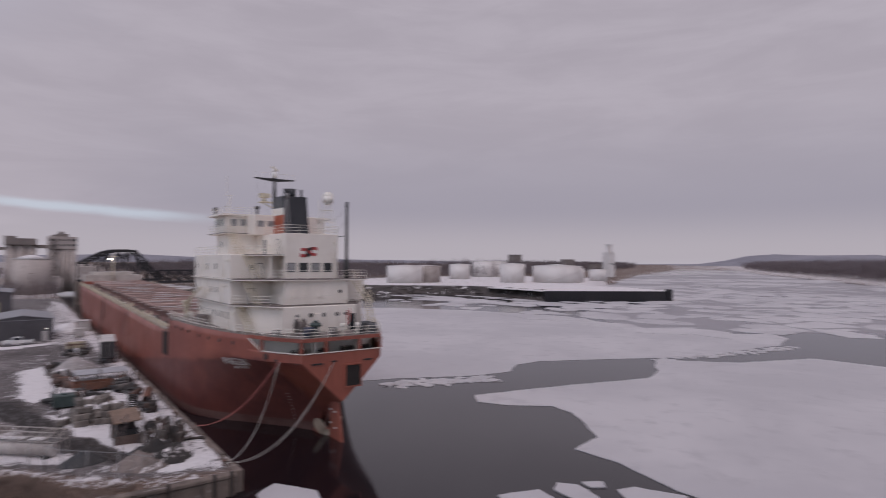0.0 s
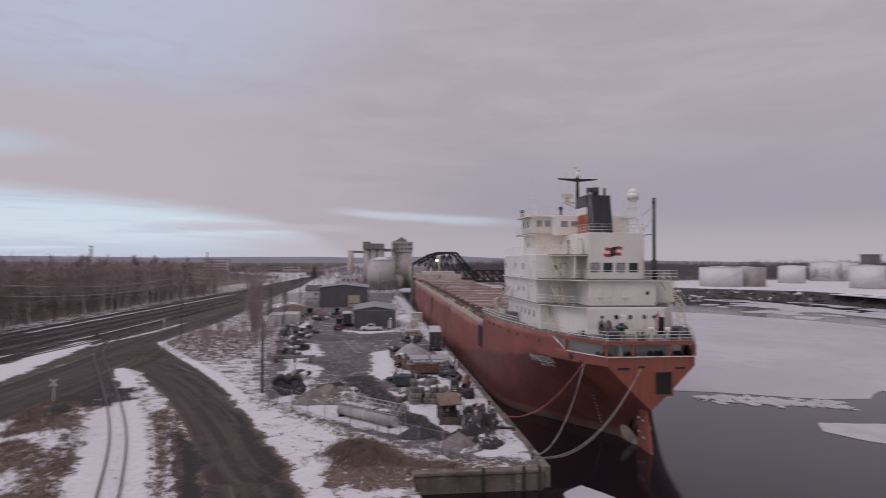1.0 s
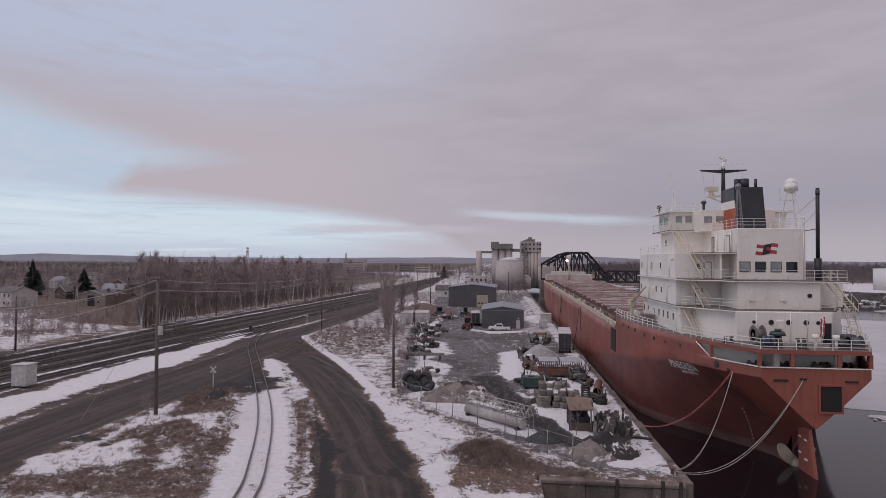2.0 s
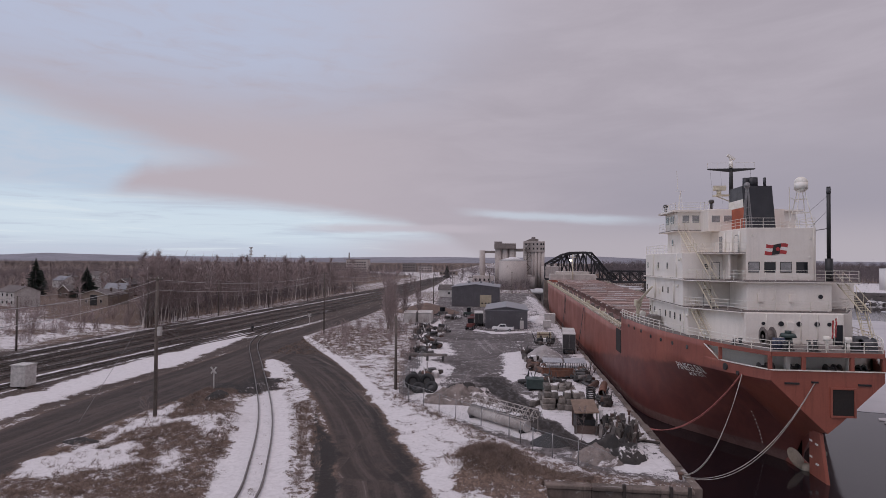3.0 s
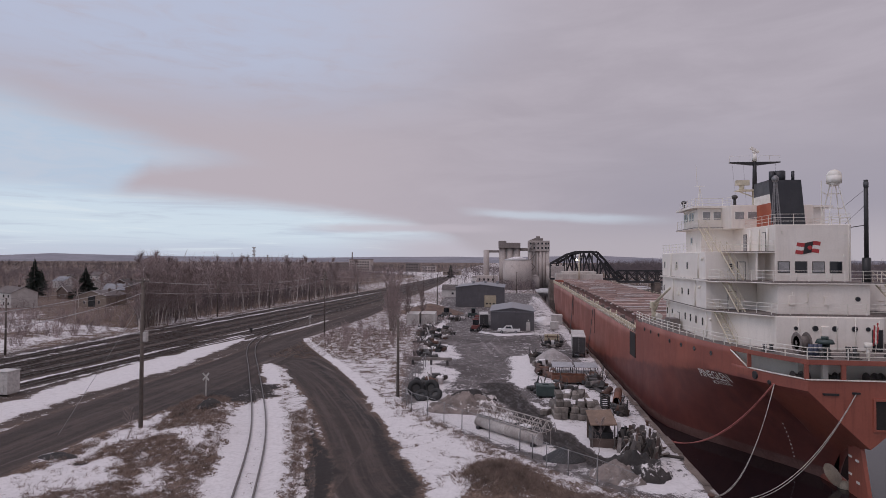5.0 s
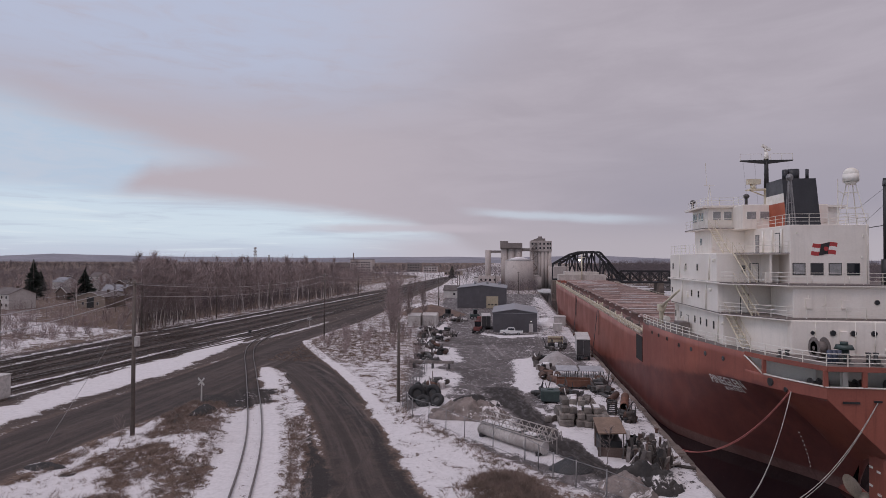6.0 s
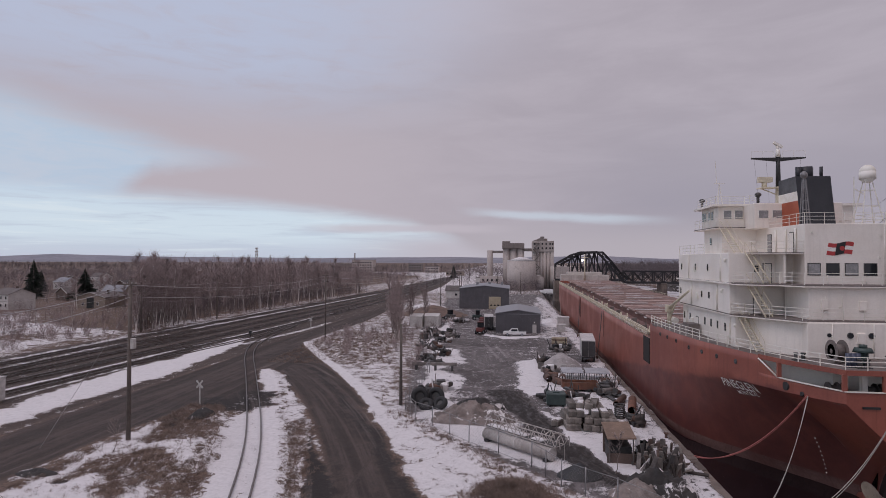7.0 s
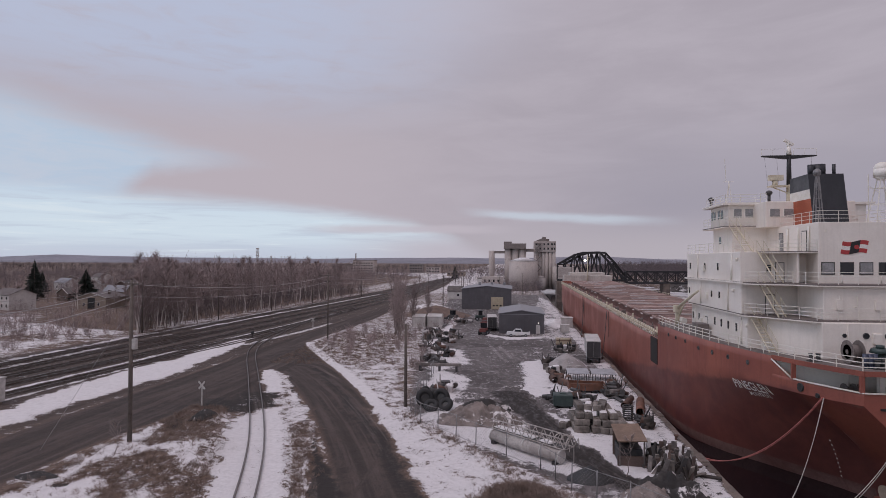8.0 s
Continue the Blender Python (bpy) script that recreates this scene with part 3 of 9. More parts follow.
    line([(-69.0, 104), (-67.4, 128), (-64.9, 160), (-62.2, 200)], 0.5, s=0.6)
    line([(-86.2, 92), (-85.3, 118), (-84.6, 140)], 0.5, s=0.5)
    line([(-84.3, 152), (-82.0, 190), (-78, 240), (-72.5, 320)], 0.8, s=0.66)
    line([(-66.6, 66), (-66.0, 84), (-65, 100)], 0.4, s=0.5)
    drift([(-54, 50), (-55.8, 63.7), (-56.2, 71.7), (-56.1, 81.8), (-55, 93.3), (-56.5, 104.6), (-59.5, 128), (-61.5, 138), (-65, 132), (-64.6, 120), (-62.9, 109.9), (-64.2, 96.9), (-63.8, 82), (-63.5, 77), (-61.8, 72.1), (-62.8, 70.3), (-66, 62), (-70, 50)], 0.95, 1.4)
    line([(-58.5, 127), (-55, 150), (-53.8, 170)], 0.8, s=0.55)
    snow = snow + np.where((x < -93) & (y < 172), 1.1 * (fbm(x, y, 13, 31, 3) - 0.5), 0)
    lane = np.where((x > -14) & (y > 46), 40 + 1.3 * far_from(WHEEL_WAY, x, y), np.where(x < -39, x * 1.1, far_from(ROAD_LEFT, x, y) * 1.3))
    region(FAR_BANK, s=0.22, g=0, m=0, soft=6)
    region([(160, 330), (214, 274), (222, 209), (277, 174), (300, 215), (440, 330), (470, 430), (400, 500), (260, 470), (170, 410)], s=0.74, soft=10)
    line(SHORE, 9.0, s=0.1)
    wet_soil = np.maximum(wet_soil, 0.9 * np.clip((9 - far_from(SHORE, x, y)) / 3 + 0.5, 0, 1))
    region(EAST_BANK, s=0.5, g=0, m=0, soft=6)
    # wheel ruts fanning over the muddy yard
    ruts = np.zeros(x.shape)
    yard = np.flatnonzero((x > -16) & (x < 12) & (y > 84) & (y < 162))
    yx, yy = x[yard], y[yard]
    turns = random.Random(8)
    for k in range(84):
        px, py = turns.uniform(-9, 1.0), turns.uniform(92, 132)
        head, bend = turns.choice((18, 40, 70, 110, 140, 160)) + turns.uniform(-14, 14), turns.uniform(-3.4, 3.4)
        track = []
        for _ in range(turns.randint(8, 16)):
            track.append((px, py))
            px, py, head = px + 1.3 * math.cos(radians(head)), py + 1.3 * math.sin(radians(head)), head + bend
        for side in (-0.9, 0.9):
            shifted = [(a + side * math.sin(radians(head)), b - side * math.cos(radians(head))) for a, b in track]
            w = np.clip((0.36 - far_from(shifted, yx, yy)) / 0.3 + 0.5, 0, 1)
            ruts[yard] = np.maximum(ruts[yard], w) if k % 3 else np.minimum(ruts[yard], -w * 0.9)
    z = z + np.where(wet, 0, 0.10 * np.clip(snow - 0.6, 0, 0.4) / 0.4 * np.clip(far_from(SPUR, x, y) / 3 - 0.35, 0, 1))

    me = bpy.data.meshes.new("ground")
    nx, ny = len(xs), len(ys)
    idx = np.arange(nx * ny).reshape(ny, nx)
    quads = np.stack([idx[:-1, :-1], idx[:-1, 1:], idx[1:, 1:], idx[1:, :-1]], -1).reshape(-1, 4)
    me.vertices.add(nx * ny)
    me.vertices.foreach_set("co", np.stack([x, y, z], -1).ravel())
    me.loops.add(quads.size)
    me.loops.foreach_set("vertex_index", quads.ravel())
    me.polygons.add(len(quads))
    me.polygons.foreach_set("loop_start", np.arange(0, quads.size, 4))
    me.polygons.foreach_set("use_smooth", np.ones(len(quads), bool))
    for key, values in (("snow", snow), ("gravel", gravel), ("mud", mud), ("lane", lane), ("wet", wet_soil), ("rut", ruts)):
        me.attributes.new(key, "FLOAT", "POINT").data.foreach_set("value", values.astype(np.float32))
    me.update()
    me.validate()
    me.materials.append(ground_material())
    tagged(new("ground", me), "brown winter ground with snow patches, gravel and mud", "ground", kind="structure")


def ground_material():
    m = bpy.data.materials.new("winter_ground")
    m.use_nodes = True
    n = Nodes(m.node_tree)
    b = m.node_tree.nodes["Principled BSDF"]
    at = n.add("ShaderNodeTexCoord").outputs["Object"]

    def attribute(key):
        node = n.add("ShaderNodeAttribute")
        node.attribute_name = key
        return node.outputs["Fac"]

    broad, mid = n.noise(at, 0.07, 4.0), n.noise(at, 0.5, 5.0, 0.6, 0.5)
    small, grit = n.noise(at, 2.2, 5.0, 0.65, 0.6), n.noise(at, 11.0, 4.0, 0.6)
    apart = n.add("ShaderNodeSeparateXYZ")
    n.link(at, apart.inputs[0])
    lanes = n.add("ShaderNodeCombineXYZ")
    n.put(lanes.inputs[0], attribute("lane"))
    n.put(lanes.inputs[1], n.math("MULTIPLY", apart.outputs[1], 0.035))
    ruts = n.noise(lanes.outputs[0], 0.9, 5.0, 0.65, 0.15)
    ruts2 = n.noise(n.stretch(at, 0.5, 0.16, 1.0), 3.5, 4.0, 0.6, 0.8)
    tufts = n.noise(n.stretch(at, 1.0, 0.55, 1.0), 3.2, 6.0, 0.7, 1.2)
    grass = n.mix(n.span(tufts, 0.36, 0.64), (0.088, 0.06, 0.047), (0.215, 0.15, 0.117))
    grass = n.mix(n.span(mid, 0.48, 0.72), grass, (0.09, 0.063, 0.052))
    stones = n.noise(at, 5.0, 5.0, 0.7)
    gravel = n.mix(n.span(ruts, 0.38, 0.64), (0.046, 0.036, 0.033), (0.096, 0.074, 0.066))
    gravel = n.mix(n.math("MULTIPLY", n.span(mid, 0.40, 0.7), 0.65), gravel, (0.092, 0.069, 0.059))
    gravel = n.mix(n.math("MULTIPLY", n.span(broad, 0.5, 0.66), 0.5), gravel, (0.062, 0.05, 0.046))
    gravel = n.mix(1.0, gravel, n.span(stones, 0.3, 0.7, 0.8, 1.2, smooth=False), "MULTIPLY")
    mud = n.mix(n.span(ruts2, 0.38, 0.6), (0.082, 0.070, 0.068), (0.155, 0.136, 0.133))
    mud = n.mix(n.math("MULTIPLY", n.span(ruts, 0.56, 0.68), 0.5), mud, (0.22, 0.195, 0.19))
    cross = n.noise(n.stretch(at, 0.55, 0.2, 1.0), 0.9, 6.0, 0.68, 2.2)
    mud = n.mix(n.math("MULTIPLY", n.span(cross, 0.53, 0.60), 0.7), mud, (0.25, 0.222, 0.218))
    mud = n.mix(n.math("MULTIPLY", n.span(broad, 0.5, 0.62), 0.55), mud, (0.058, 0.048, 0.045))
    wide = n.noise(lanes.outputs[0], 0.33, 3.0, 0.6, 0.2)
    gravel = n.mix(n.math("MULTIPLY", n.span(wide, 0.48, 0.6), 0.75), gravel, (0.045, 0.035, 0.031))
    gravel = n.mix(n.math("MULTIPLY", n.span(ruts, 0.63, 0.70), 0.6), gravel, (0.22, 0.18, 0.165))
    trodden = n.math("ADD", attribute("rut"), n.math("MULTIPLY", n.math("SUBTRACT", small, 0.5), 1.8))
    mud = n.mix(n.math("MULTIPLY", n.span(trodden, 0.35, 0.75), 0.65), mud, (0.28, 0.252, 0.248))
    mud = n.mix(n.math("MULTIPLY", n.span(trodden, -0.35, -0.6), 0.95), mud, (0.04, 0.034, 0.032))
    soil = n.mix(attribute("mud"), grass, mud)
    soil = n.mix(attribute("gravel"), soil, gravel)
    black = n.mix(n.span(n.math("ADD", n.math("MULTIPLY", ruts, 0.7), n.math("MULTIPLY", small, 0.3)), 0.5, 0.66), (0.036, 0.030, 0.028), (0.115, 0.095, 0.086))
    soil = n.mix(n.span(n.math("ADD", attribute("wet"), n.math("MULTIPLY", n.math("SUBTRACT", small, 0.5), 1.2)), 0.25, 0.75), soil, black)
    soil = n.mix(1.0, soil, n.span(grit, 0.25, 0.75, 0.72, 1.28, smooth=False), "MULTIPLY")
    ragged = n.math("ADD", n.math("MULTIPLY", mid, 0.42), n.math("ADD", n.math("MULTIPLY", small, 0.4), n.math("MULTIPLY", grit, 0.32)))
    lies = n.math("ADD", attribute("snow"), n.math("MULTIPLY", n.math("SUBTRACT", ragged, 0.54), 3.6))
    cover = n.span(lies, 0.50, 0.58)
    white = n.mix(n.span(small, 0.35, 0.75), (0.71, 0.675, 0.675), (0.60, 0.567, 0.565))
    dusty = n.mix(n.math("MULTIPLY", n.span(n.noise(at, 0.9, 6.0, 0.7, 0.4), 0.52, 0.72), 0.45), white, (0.48, 0.45, 0.445))
    n.link(n.mix(cover, soil, dusty), b.inputs["Base Color"])
    n.put(b.inputs["Roughness"], n.math("SUBTRACT", 0.95, n.math("MULTIPLY", attribute("mud"), n.span(ruts2, 0.6, 0.3, 0.0, 0.45))))
    b.inputs["Specular IOR Level"].default_value = 0.3
    relief = n.add("ShaderNodeBump", Strength=0.7, Distance=0.15)
    n.put(relief.inputs["Height"], n.math("ADD", n.math("MULTIPLY", small, 0.8), n.math("MULTIPLY", cover, 0.5)))
    n.link(relief.outputs[0], b.inputs["Normal"])
    return m


build_ground()


def water_material():
    m = bpy.data.materials.new("river_water")
    m.use_nodes = True
    n = Nodes(m.node_tree)
    b = m.node_tree.nodes["Principled BSDF"]
    at = n.add("ShaderNodeTexCoord").outputs["Object"]
    b.inputs["Base Color"].default_value = (0.0095, 0.0068, 0.009, 1)
    b.inputs["IOR"].default_value = 1.48
    n.put(b.inputs["Roughness"], n.span(n.noise(at, 0.02, 3.0), 0.3, 0.7, 0.04, 0.12))
    relief = n.add("ShaderNodeBump", Strength=0.18, Distance=0.04)
    n.put(relief.inputs["Height"], n.math("ADD", n.noise(n.stretch(at, 1.0, 0.6, 1.0), 1.1, 4.0), n.math("MULTIPLY", n.noise(at, 0.25, 2.0), 0.6)))
    n.link(relief.outputs[0], b.inputs["Normal"])
    return m


def ice_material():
    m = bpy.data.materials.new("river_ice")
    m.use_nodes = True
    n = Nodes(m.node_tree)
    b = m.node_tree.nodes["Principled BSDF"]
    at = n.add("ShaderNodeTexCoord").outputs["Object"]
    large, mid = n.noise(at, 0.03, 4.0, 0.6, 0.5), n.noise(at, 0.25, 5.0, 0.6)
    colour = n.mix(n.span(large, 0.35, 0.65), (0.44, 0.42, 0.43), (0.53, 0.505, 0.51))
    colour = n.mix(n.span(mid, 0.5, 0.75), colour, (0.41, 0.39, 0.40))
    n.link(colour, b.inputs["Base Color"])
    b.inputs["Roughness"].default_value = 0.6
    relief = n.add("ShaderNodeBump", Strength=0.3, Distance=0.05)
    n.link(n.noise(at, 1.5, 5.0), relief.inputs["Height"])
    n.link(relief.outputs[0], b.inputs["Normal"])
    return m


ICE = ice_material()
SKIM_ICE = mat("thin_wet_ice", (0.20, 0.185, 0.20), (0.27, 0.25, 0.265), 0.35, 0.02, 0.6, 0.05, grain=0.06)
bm = bmesh.new()
vs = [bm.verts.new(p) for p in ((15.4, -600, WATER_Z), (3600, -600, WATER_Z), (3600, 4600, WATER_Z), (15.4, 4600, WATER_Z), (15.4, 47.4, WATER_Z), (3.6, 47.4, WATER_Z), (3.6, -600, WATER_Z))]
bm.faces.new(vs)
solo("water", bm, water_material(), "dark still river water between ice", "water", kind="structure")


def ragged_outline(outline, step, rough, seed):
    """A closed outline with a broken edge."""
    rnd = random.Random(seed)
    out = []
    for (ax, ay), (bx, by) in zip(outline, outline[1:] + outline[:1]):
        long = math.hypot(bx - ax, by - ay)
        for k in range(max(1, int(long / step))):
            t = k / max(1, int(long / step))
            px, py = ax + (bx - ax) * t, ay + (by - ay) * t
            w = rough * (float(fbm(np.array(px), np.array(py), step * 5, seed, 3)) - 0.5) * 2
            nx, ny = (by - ay) / long, -(bx - ax) / long
            j = rnd.uniform(-0.15, 0.15) * rough
            out.append((px + nx * (w + j), py + ny * (w + j)))
    return out


def ice_sheet(name, outline, step, rough, seed, material, top, label):
    bm = bmesh.new()
    prism(bm, ragged_outline(outline, step, rough, seed)[::1], WATER_Z - 0.1, WATER_Z + top)
    bmesh.ops.recalc_face_normals(bm, faces=bm.faces)
    cx, cy = np.mean([p[0] for p in outline]), np.mean([p[1] for p in outline])
    return solo(name, bm, material, label, "ice sheet", (cx, cy, WATER_Z))


ice_sheet("ice_sheet", [(106, 67), (97, 60), (88.8, 56.4), (77.6, 59.5), (64.6, 62.3), (55.5, 63.9), (53.2, 60.4), (55.5, 56.4), (60.3, 52.3), (59.8, 48.5), (57.8, 45.2), (53.8, 39.3), (48.6, 38.1),
                        (48.9, 32.5), (46.9, 25.1), (46, 10), (60, -20), (190, -90), (260, -40), (190, 20), (137, 36.5), (136, 49), (118.3, 55.0)], 1.1, 0.5, 4, ICE, 0.07, "wide snow-dusted grey ice sheet on the river")
ice_sheet("ice_sheet", [(42, 86), (47.7, 82), (51, 81.4), (66, 75.4), (73.1, 75), (79, 79), (85.4, 79.5), (107.2, 69.2), (119.3, 63.8), (151, 62.5), (166.6, 66.8), (173.8, 73.7), (160, 84), (146, 95), (158, 118), (165, 144), (150, 185), (132, 211), (90, 240), (42, 250)],
          1.6, 0.7, 9, ICE, 0.05, "smooth grey ice sheet beyond the stern")
ice_sheet("ice_sheet", [(15.9, 39), (16.4, 45.6), (18.5, 47.2), (21, 43.5), (20.5, 39), (18, 36)], 0.7, 0.3, 15, ICE, 0.1, "small snowy ice floe beside the quay")
for seed, outline in enumerate(([(33.2, 33.6), (37, 32.4), (36.5, 28), (31, 27)], [(38.2, 31.6), (39.6, 32.6), (40.6, 31.2), (39.8, 27.2), (38.0, 28.6)], [(42.6, 28.2), (44.6, 27.8), (46.3, 24), (43, 20), (40.5, 24)], [(41.4, 31.3), (43.0, 30.4), (42.4, 29.4), (41.3, 30.1)])):
    ice_sheet("ice_floe", outline, 0.6, 0.3, 30 + seed, ICE, 0.12, "small snowy ice floe")


ice_sheet("skim_ice", [(178, 74), (260, -20), (420, -60), (585, 0), (630, 190), (790, 305), (1150, 540), (800, 560), (420, 322), (305, 205), (290, 170), (225, 165), (172, 148), (166, 120), (152, 96)], 6.0, 6.0, 51, SKIM_ICE, 0.02, "thin wet grey ice skinning the wide river")


def floes(seed, count, where, size, label, flat=1.0):
    """Loose broken ice, too many to count."""
    rnd = random.Random(seed)
    bm = bmesh.new()
    for _ in range(count):
        cx, cy = where(rnd)
        if not (cx > 42) or bool(inside(FAR_BANK, np.array(cx), np.array(cy))) or bool(inside(EAST_BANK, np.array(cx), np.array(cy))):
            continue
        r, k, spin = size(rnd), rnd.randint(6, 10), rnd.uniform(0, 6.3)
        ring = []
        for i in range(k):
            t, d = 2 * math.pi * i / k, r * rnd.uniform(0.6, 1.15)
            u, v = d * math.cos(t) * rnd.uniform(1.0, 1.2) * flat, d * math.sin(t)
            ring.append((cx + u * math.cos(spin) - v * math.sin(spin), cy + u * math.sin(spin) + v * math.cos(spin)))
        prism(bm, ring, WATER_Z - 0.1, WATER_Z + rnd.uniform(0.05, 0.14))
    solo("broken_ice", bm, ICE, label, "ice", kind="stuff")


floes(1, 150, lambda r: (lambda t: (48 + 18 * t + r.uniform(-1.5, 1.5), 78.5 - 5.5 * t + r.gauss(-1.2, 1.4)))(r.random()), lambda r: r.uniform(0.25, 1.1), "broken ice pieces along the sheet's edge")
floes(2, 130, lambda r: (lambda t: (106 + 45 * t, 67 - 7 * t + r.gauss(-1, 1.2)))(r.random()), lambda r: r.uniform(0.3, 1.2), "broken ice pieces between two sheets")
floes(3, 520, lambda r: (r.uniform(180, 640), r.uniform(40, 300)), lambda r: r.uniform(2, 8.5), "broken ice drifting on the far river", 1.5)
floes(4, 300, lambda r: (r.uniform(150, 420), r.uniform(70, 260)), lambda r: r.uniform(2.0, 9.0), "broken ice drifting on the wide river", 1.4)
floes(5, 160, lambda r: (r.uniform(46, 130), r.uniform(240, 520)), lambda r: r.uniform(3, 12), "broken ice in the channel by the bridge", 1.2)
floes(6, 420, lambda r: (r.uniform(400, 1600), r.uniform(220, 900)), lambda r: r.uniform(6, 26), "broken ice on the distant river", 1.6)

# ---- the freighter ----
SNOW_SHIP = mat("thin_deck_snow", (0.66, 0.62, 0.61), (0.5, 0.46, 0.45), 0.85, 0.7, 6.0, 0.3)
CX = 29.0                                   # its centre line
DECK_LINE = [(54.8, 4.8), (57, 6.1), (59, 7.1), (63, 8.45), (67, 9.5), (72, 10.5), (78, 11.2), (86, 11.5), (238, 11.5), (248, 10.8), (256, 9.0), (262, 6.6), (267, 3.6), (270, 0.5)]
WATER_LINE = [(60, 0.25), (61.5, 1.0), (63.9, 2.3), (66.5, 4.2), (69.4, 6.2), (72, 8.4), (76.4, 10.7), (82, 11.5), (232, 11.5), (244, 10.0), (256, 6.0), (264, 2.2), (268, 0.3)]
KNUCKLE = [(54.8, 7.35), (72, 6.9), (90, 5.5), (100, 3.0), (270, 3.0)]
KEEL = [(54.8, 2.7), (56.5, 2.35), (58.0, 1.9), (59.0, 1.35), (59.6, 0.5), (60.0, -0.9), (60.3, -3.2), (270, -3.2)]


HOLLOW = [(60, 1.8), (61.5, 1.45), (63.5, 1.12), (66, 0.95), (70, 0.9)]      # how far the flare is hollowed towards the stern


def main_deck(y):
    return 7.7 + max(0.0, y - 92) / 152 * 1.5


def hull_half(y, z):
    """Half the hull's breadth at a height."""
    wide, knuckle, keel = along(DECK_LINE, y), along(KNUCKLE, y), along(KEEL, y)
    if z >= knuckle:
        return wide
    if y < 60:
        return wide * max(0.0, (z - keel) / (knuckle - keel)) ** 0.95
    low = along(WATER_LINE, y)
    if z < WATER_Z:
        return max(0.05, low * (1 - 0.06 * (WATER_Z - z)))
    return low + (wide - low) * ((z - WATER_Z) / (knuckle - WATER_Z)) ** along(HOLLOW, y)


def hull_top(y):
    return 8.3 if y < 62.2 else 9.85 if y <= 88.6 else main_deck(y) + 0.1


def build_hull(ship):
    stations = [54.8, 55.6, 56.5, 57.5, 58.5, 59.3, 60, 60.6, 61.4, 62.19, 62.21, 63.2, 64.5, 66, 67.5, 69, 70.5, 72, 74, 76, 78, 81, 84, 88.59, 88.61, 92]
    stations += list(range(98, 236, 8)) + [238, 243, 248, 252, 256, 259, 262, 265, 267, 269, 270]
    bm = bmesh.new()
    rows = []
    for y in stations:
        keel, knuckle, top = along(KEEL, y), along(KNUCKLE, y), hull_top(y)
        zs = [keel + (knuckle - keel) * k / 16 for k in range(17)] + [knuckle + (top - knuckle) * k / 4 for k in range(1, 5)]
        rows.append([[bm.verts.new((CX + s * hull_half(y, z), y, z)) for z in zs] for s in (-1, 1)])
    for a, b in zip(rows, rows[1:]):
        for s in (0, 1):
            for k in range(len(a[s]) - 1):
                quad = (a[s][k], a[s][k + 1], b[s][k + 1], b[s][k])
                bm.faces.new(quad[::-1] if s else quad).smooth = True
    edge = rows[0]
    for k in range(len(edge[0]) - 1):
        bm.faces.new((edge[0][k], edge[1][k], edge[1][k + 1], edge[0][k + 1]))
    bmesh.ops.remove_doubles(bm, verts=bm.verts, dist=0.002)
    bm.normal_update()
    for e in bm.edges:
        if len(e.link_faces) == 2 and e.calc_face_angle(0) > 0.5:
            e.smooth = False
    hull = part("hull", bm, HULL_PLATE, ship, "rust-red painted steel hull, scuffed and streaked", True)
    # thickness of the plating
    solid = hull.modifiers.new("plating", "SOLIDIFY")
    solid.thickness, solid.offset = 0.08, -1.0

    # faded band at the waterline
    bm = bmesh.new()
    ring = [y for y in stations if 60.6 <= y <= 250]
    for s in (-1, 1):
        prev = None
        for y in ring:
            pair = [bm.verts.new((CX + s * (hull_half(y, z) + 0.03), y, z)) for z in (WATER_Z - 0.3, WATER_Z + 0.5, WATER_Z + 1.05)]
            if prev:
                for k in (0, 1):
                    quad = (prev[k], prev[k + 1], pair[k + 1], pair[k])
                    bm.faces.new(quad[::-1] if s > 0 else quad).smooth = True
            prev = pair
    part("boot_band", bm, BOOT, hull, "chalky pale band along the waterline", True)
    return hull


BOOT = mat("chalky_boot_paint", (0.19, 0.105, 0.09), (0.145, 0.065, 0.056), 0.7, 0.2, 5.0, 0.1, streak=0.5, spots=((0.33, 0.25, 0.23), 0.4, 0.6))


def outline_at(y0, y1, inset=0.0, count=14):
    """Deck outline between two stations, from port aft to port forward and back on the other side."""
    ys = [y0 + (y1 - y0) * k / count for k in range(count + 1)]
    port = [(CX - along(DECK_LINE, y) + inset, y) for y in ys]
    return port, [(2 * CX - x, y) for x, y in port]


def deck_plate(ship, y0, y1, z0, z1, inset, material, name="deck", label=""):
    port, star = outline_at(y0, y1, inset)
    bm = bmesh.new()
    prism(bm, star + port[::-1], z0, z1)
    bmesh.ops.recalc_face_normals(bm, faces=bm.faces)
    return part(name, bm, material, ship, label, True)


def wall_strip(bm, line, z0, z1, thick=0.1):
    """An upright strip along a line of points."""
    for (ax, ay), (bx, by) in zip(line, line[1:]):
        long = math.hypot(bx - ax, by - ay)
        nx, ny = (by - ay) / long * thick / 2, -(bx - ax) / long * thick / 2
        prism(bm, [(ax - nx, ay - ny), (ax + nx, ay + ny), (bx + nx, by + ny), (bx - nx, by - ny)], z0, z1)
    bmesh.ops.recalc_face_normals(bm, faces=bm.faces)


def port_hole(parent, at, facing, r=0.2):
    """A round window with a rim; facing is the wall's outward normal."""
    bm = bmesh.new()
    at, way = Vector(at), Vector(facing)
    tube(bm, at - way * 0.02, at + way * 0.05, r * 1.25, seg=12)
    rim = part("porthole", bm, DARK_STEEL, parent, "", True)
    bm = bmesh.new()
    tube(bm, at + way * 0.02, at + way * 0.06, r, seg=12)
    part("pane", bm, GLASS, rim, "", True)


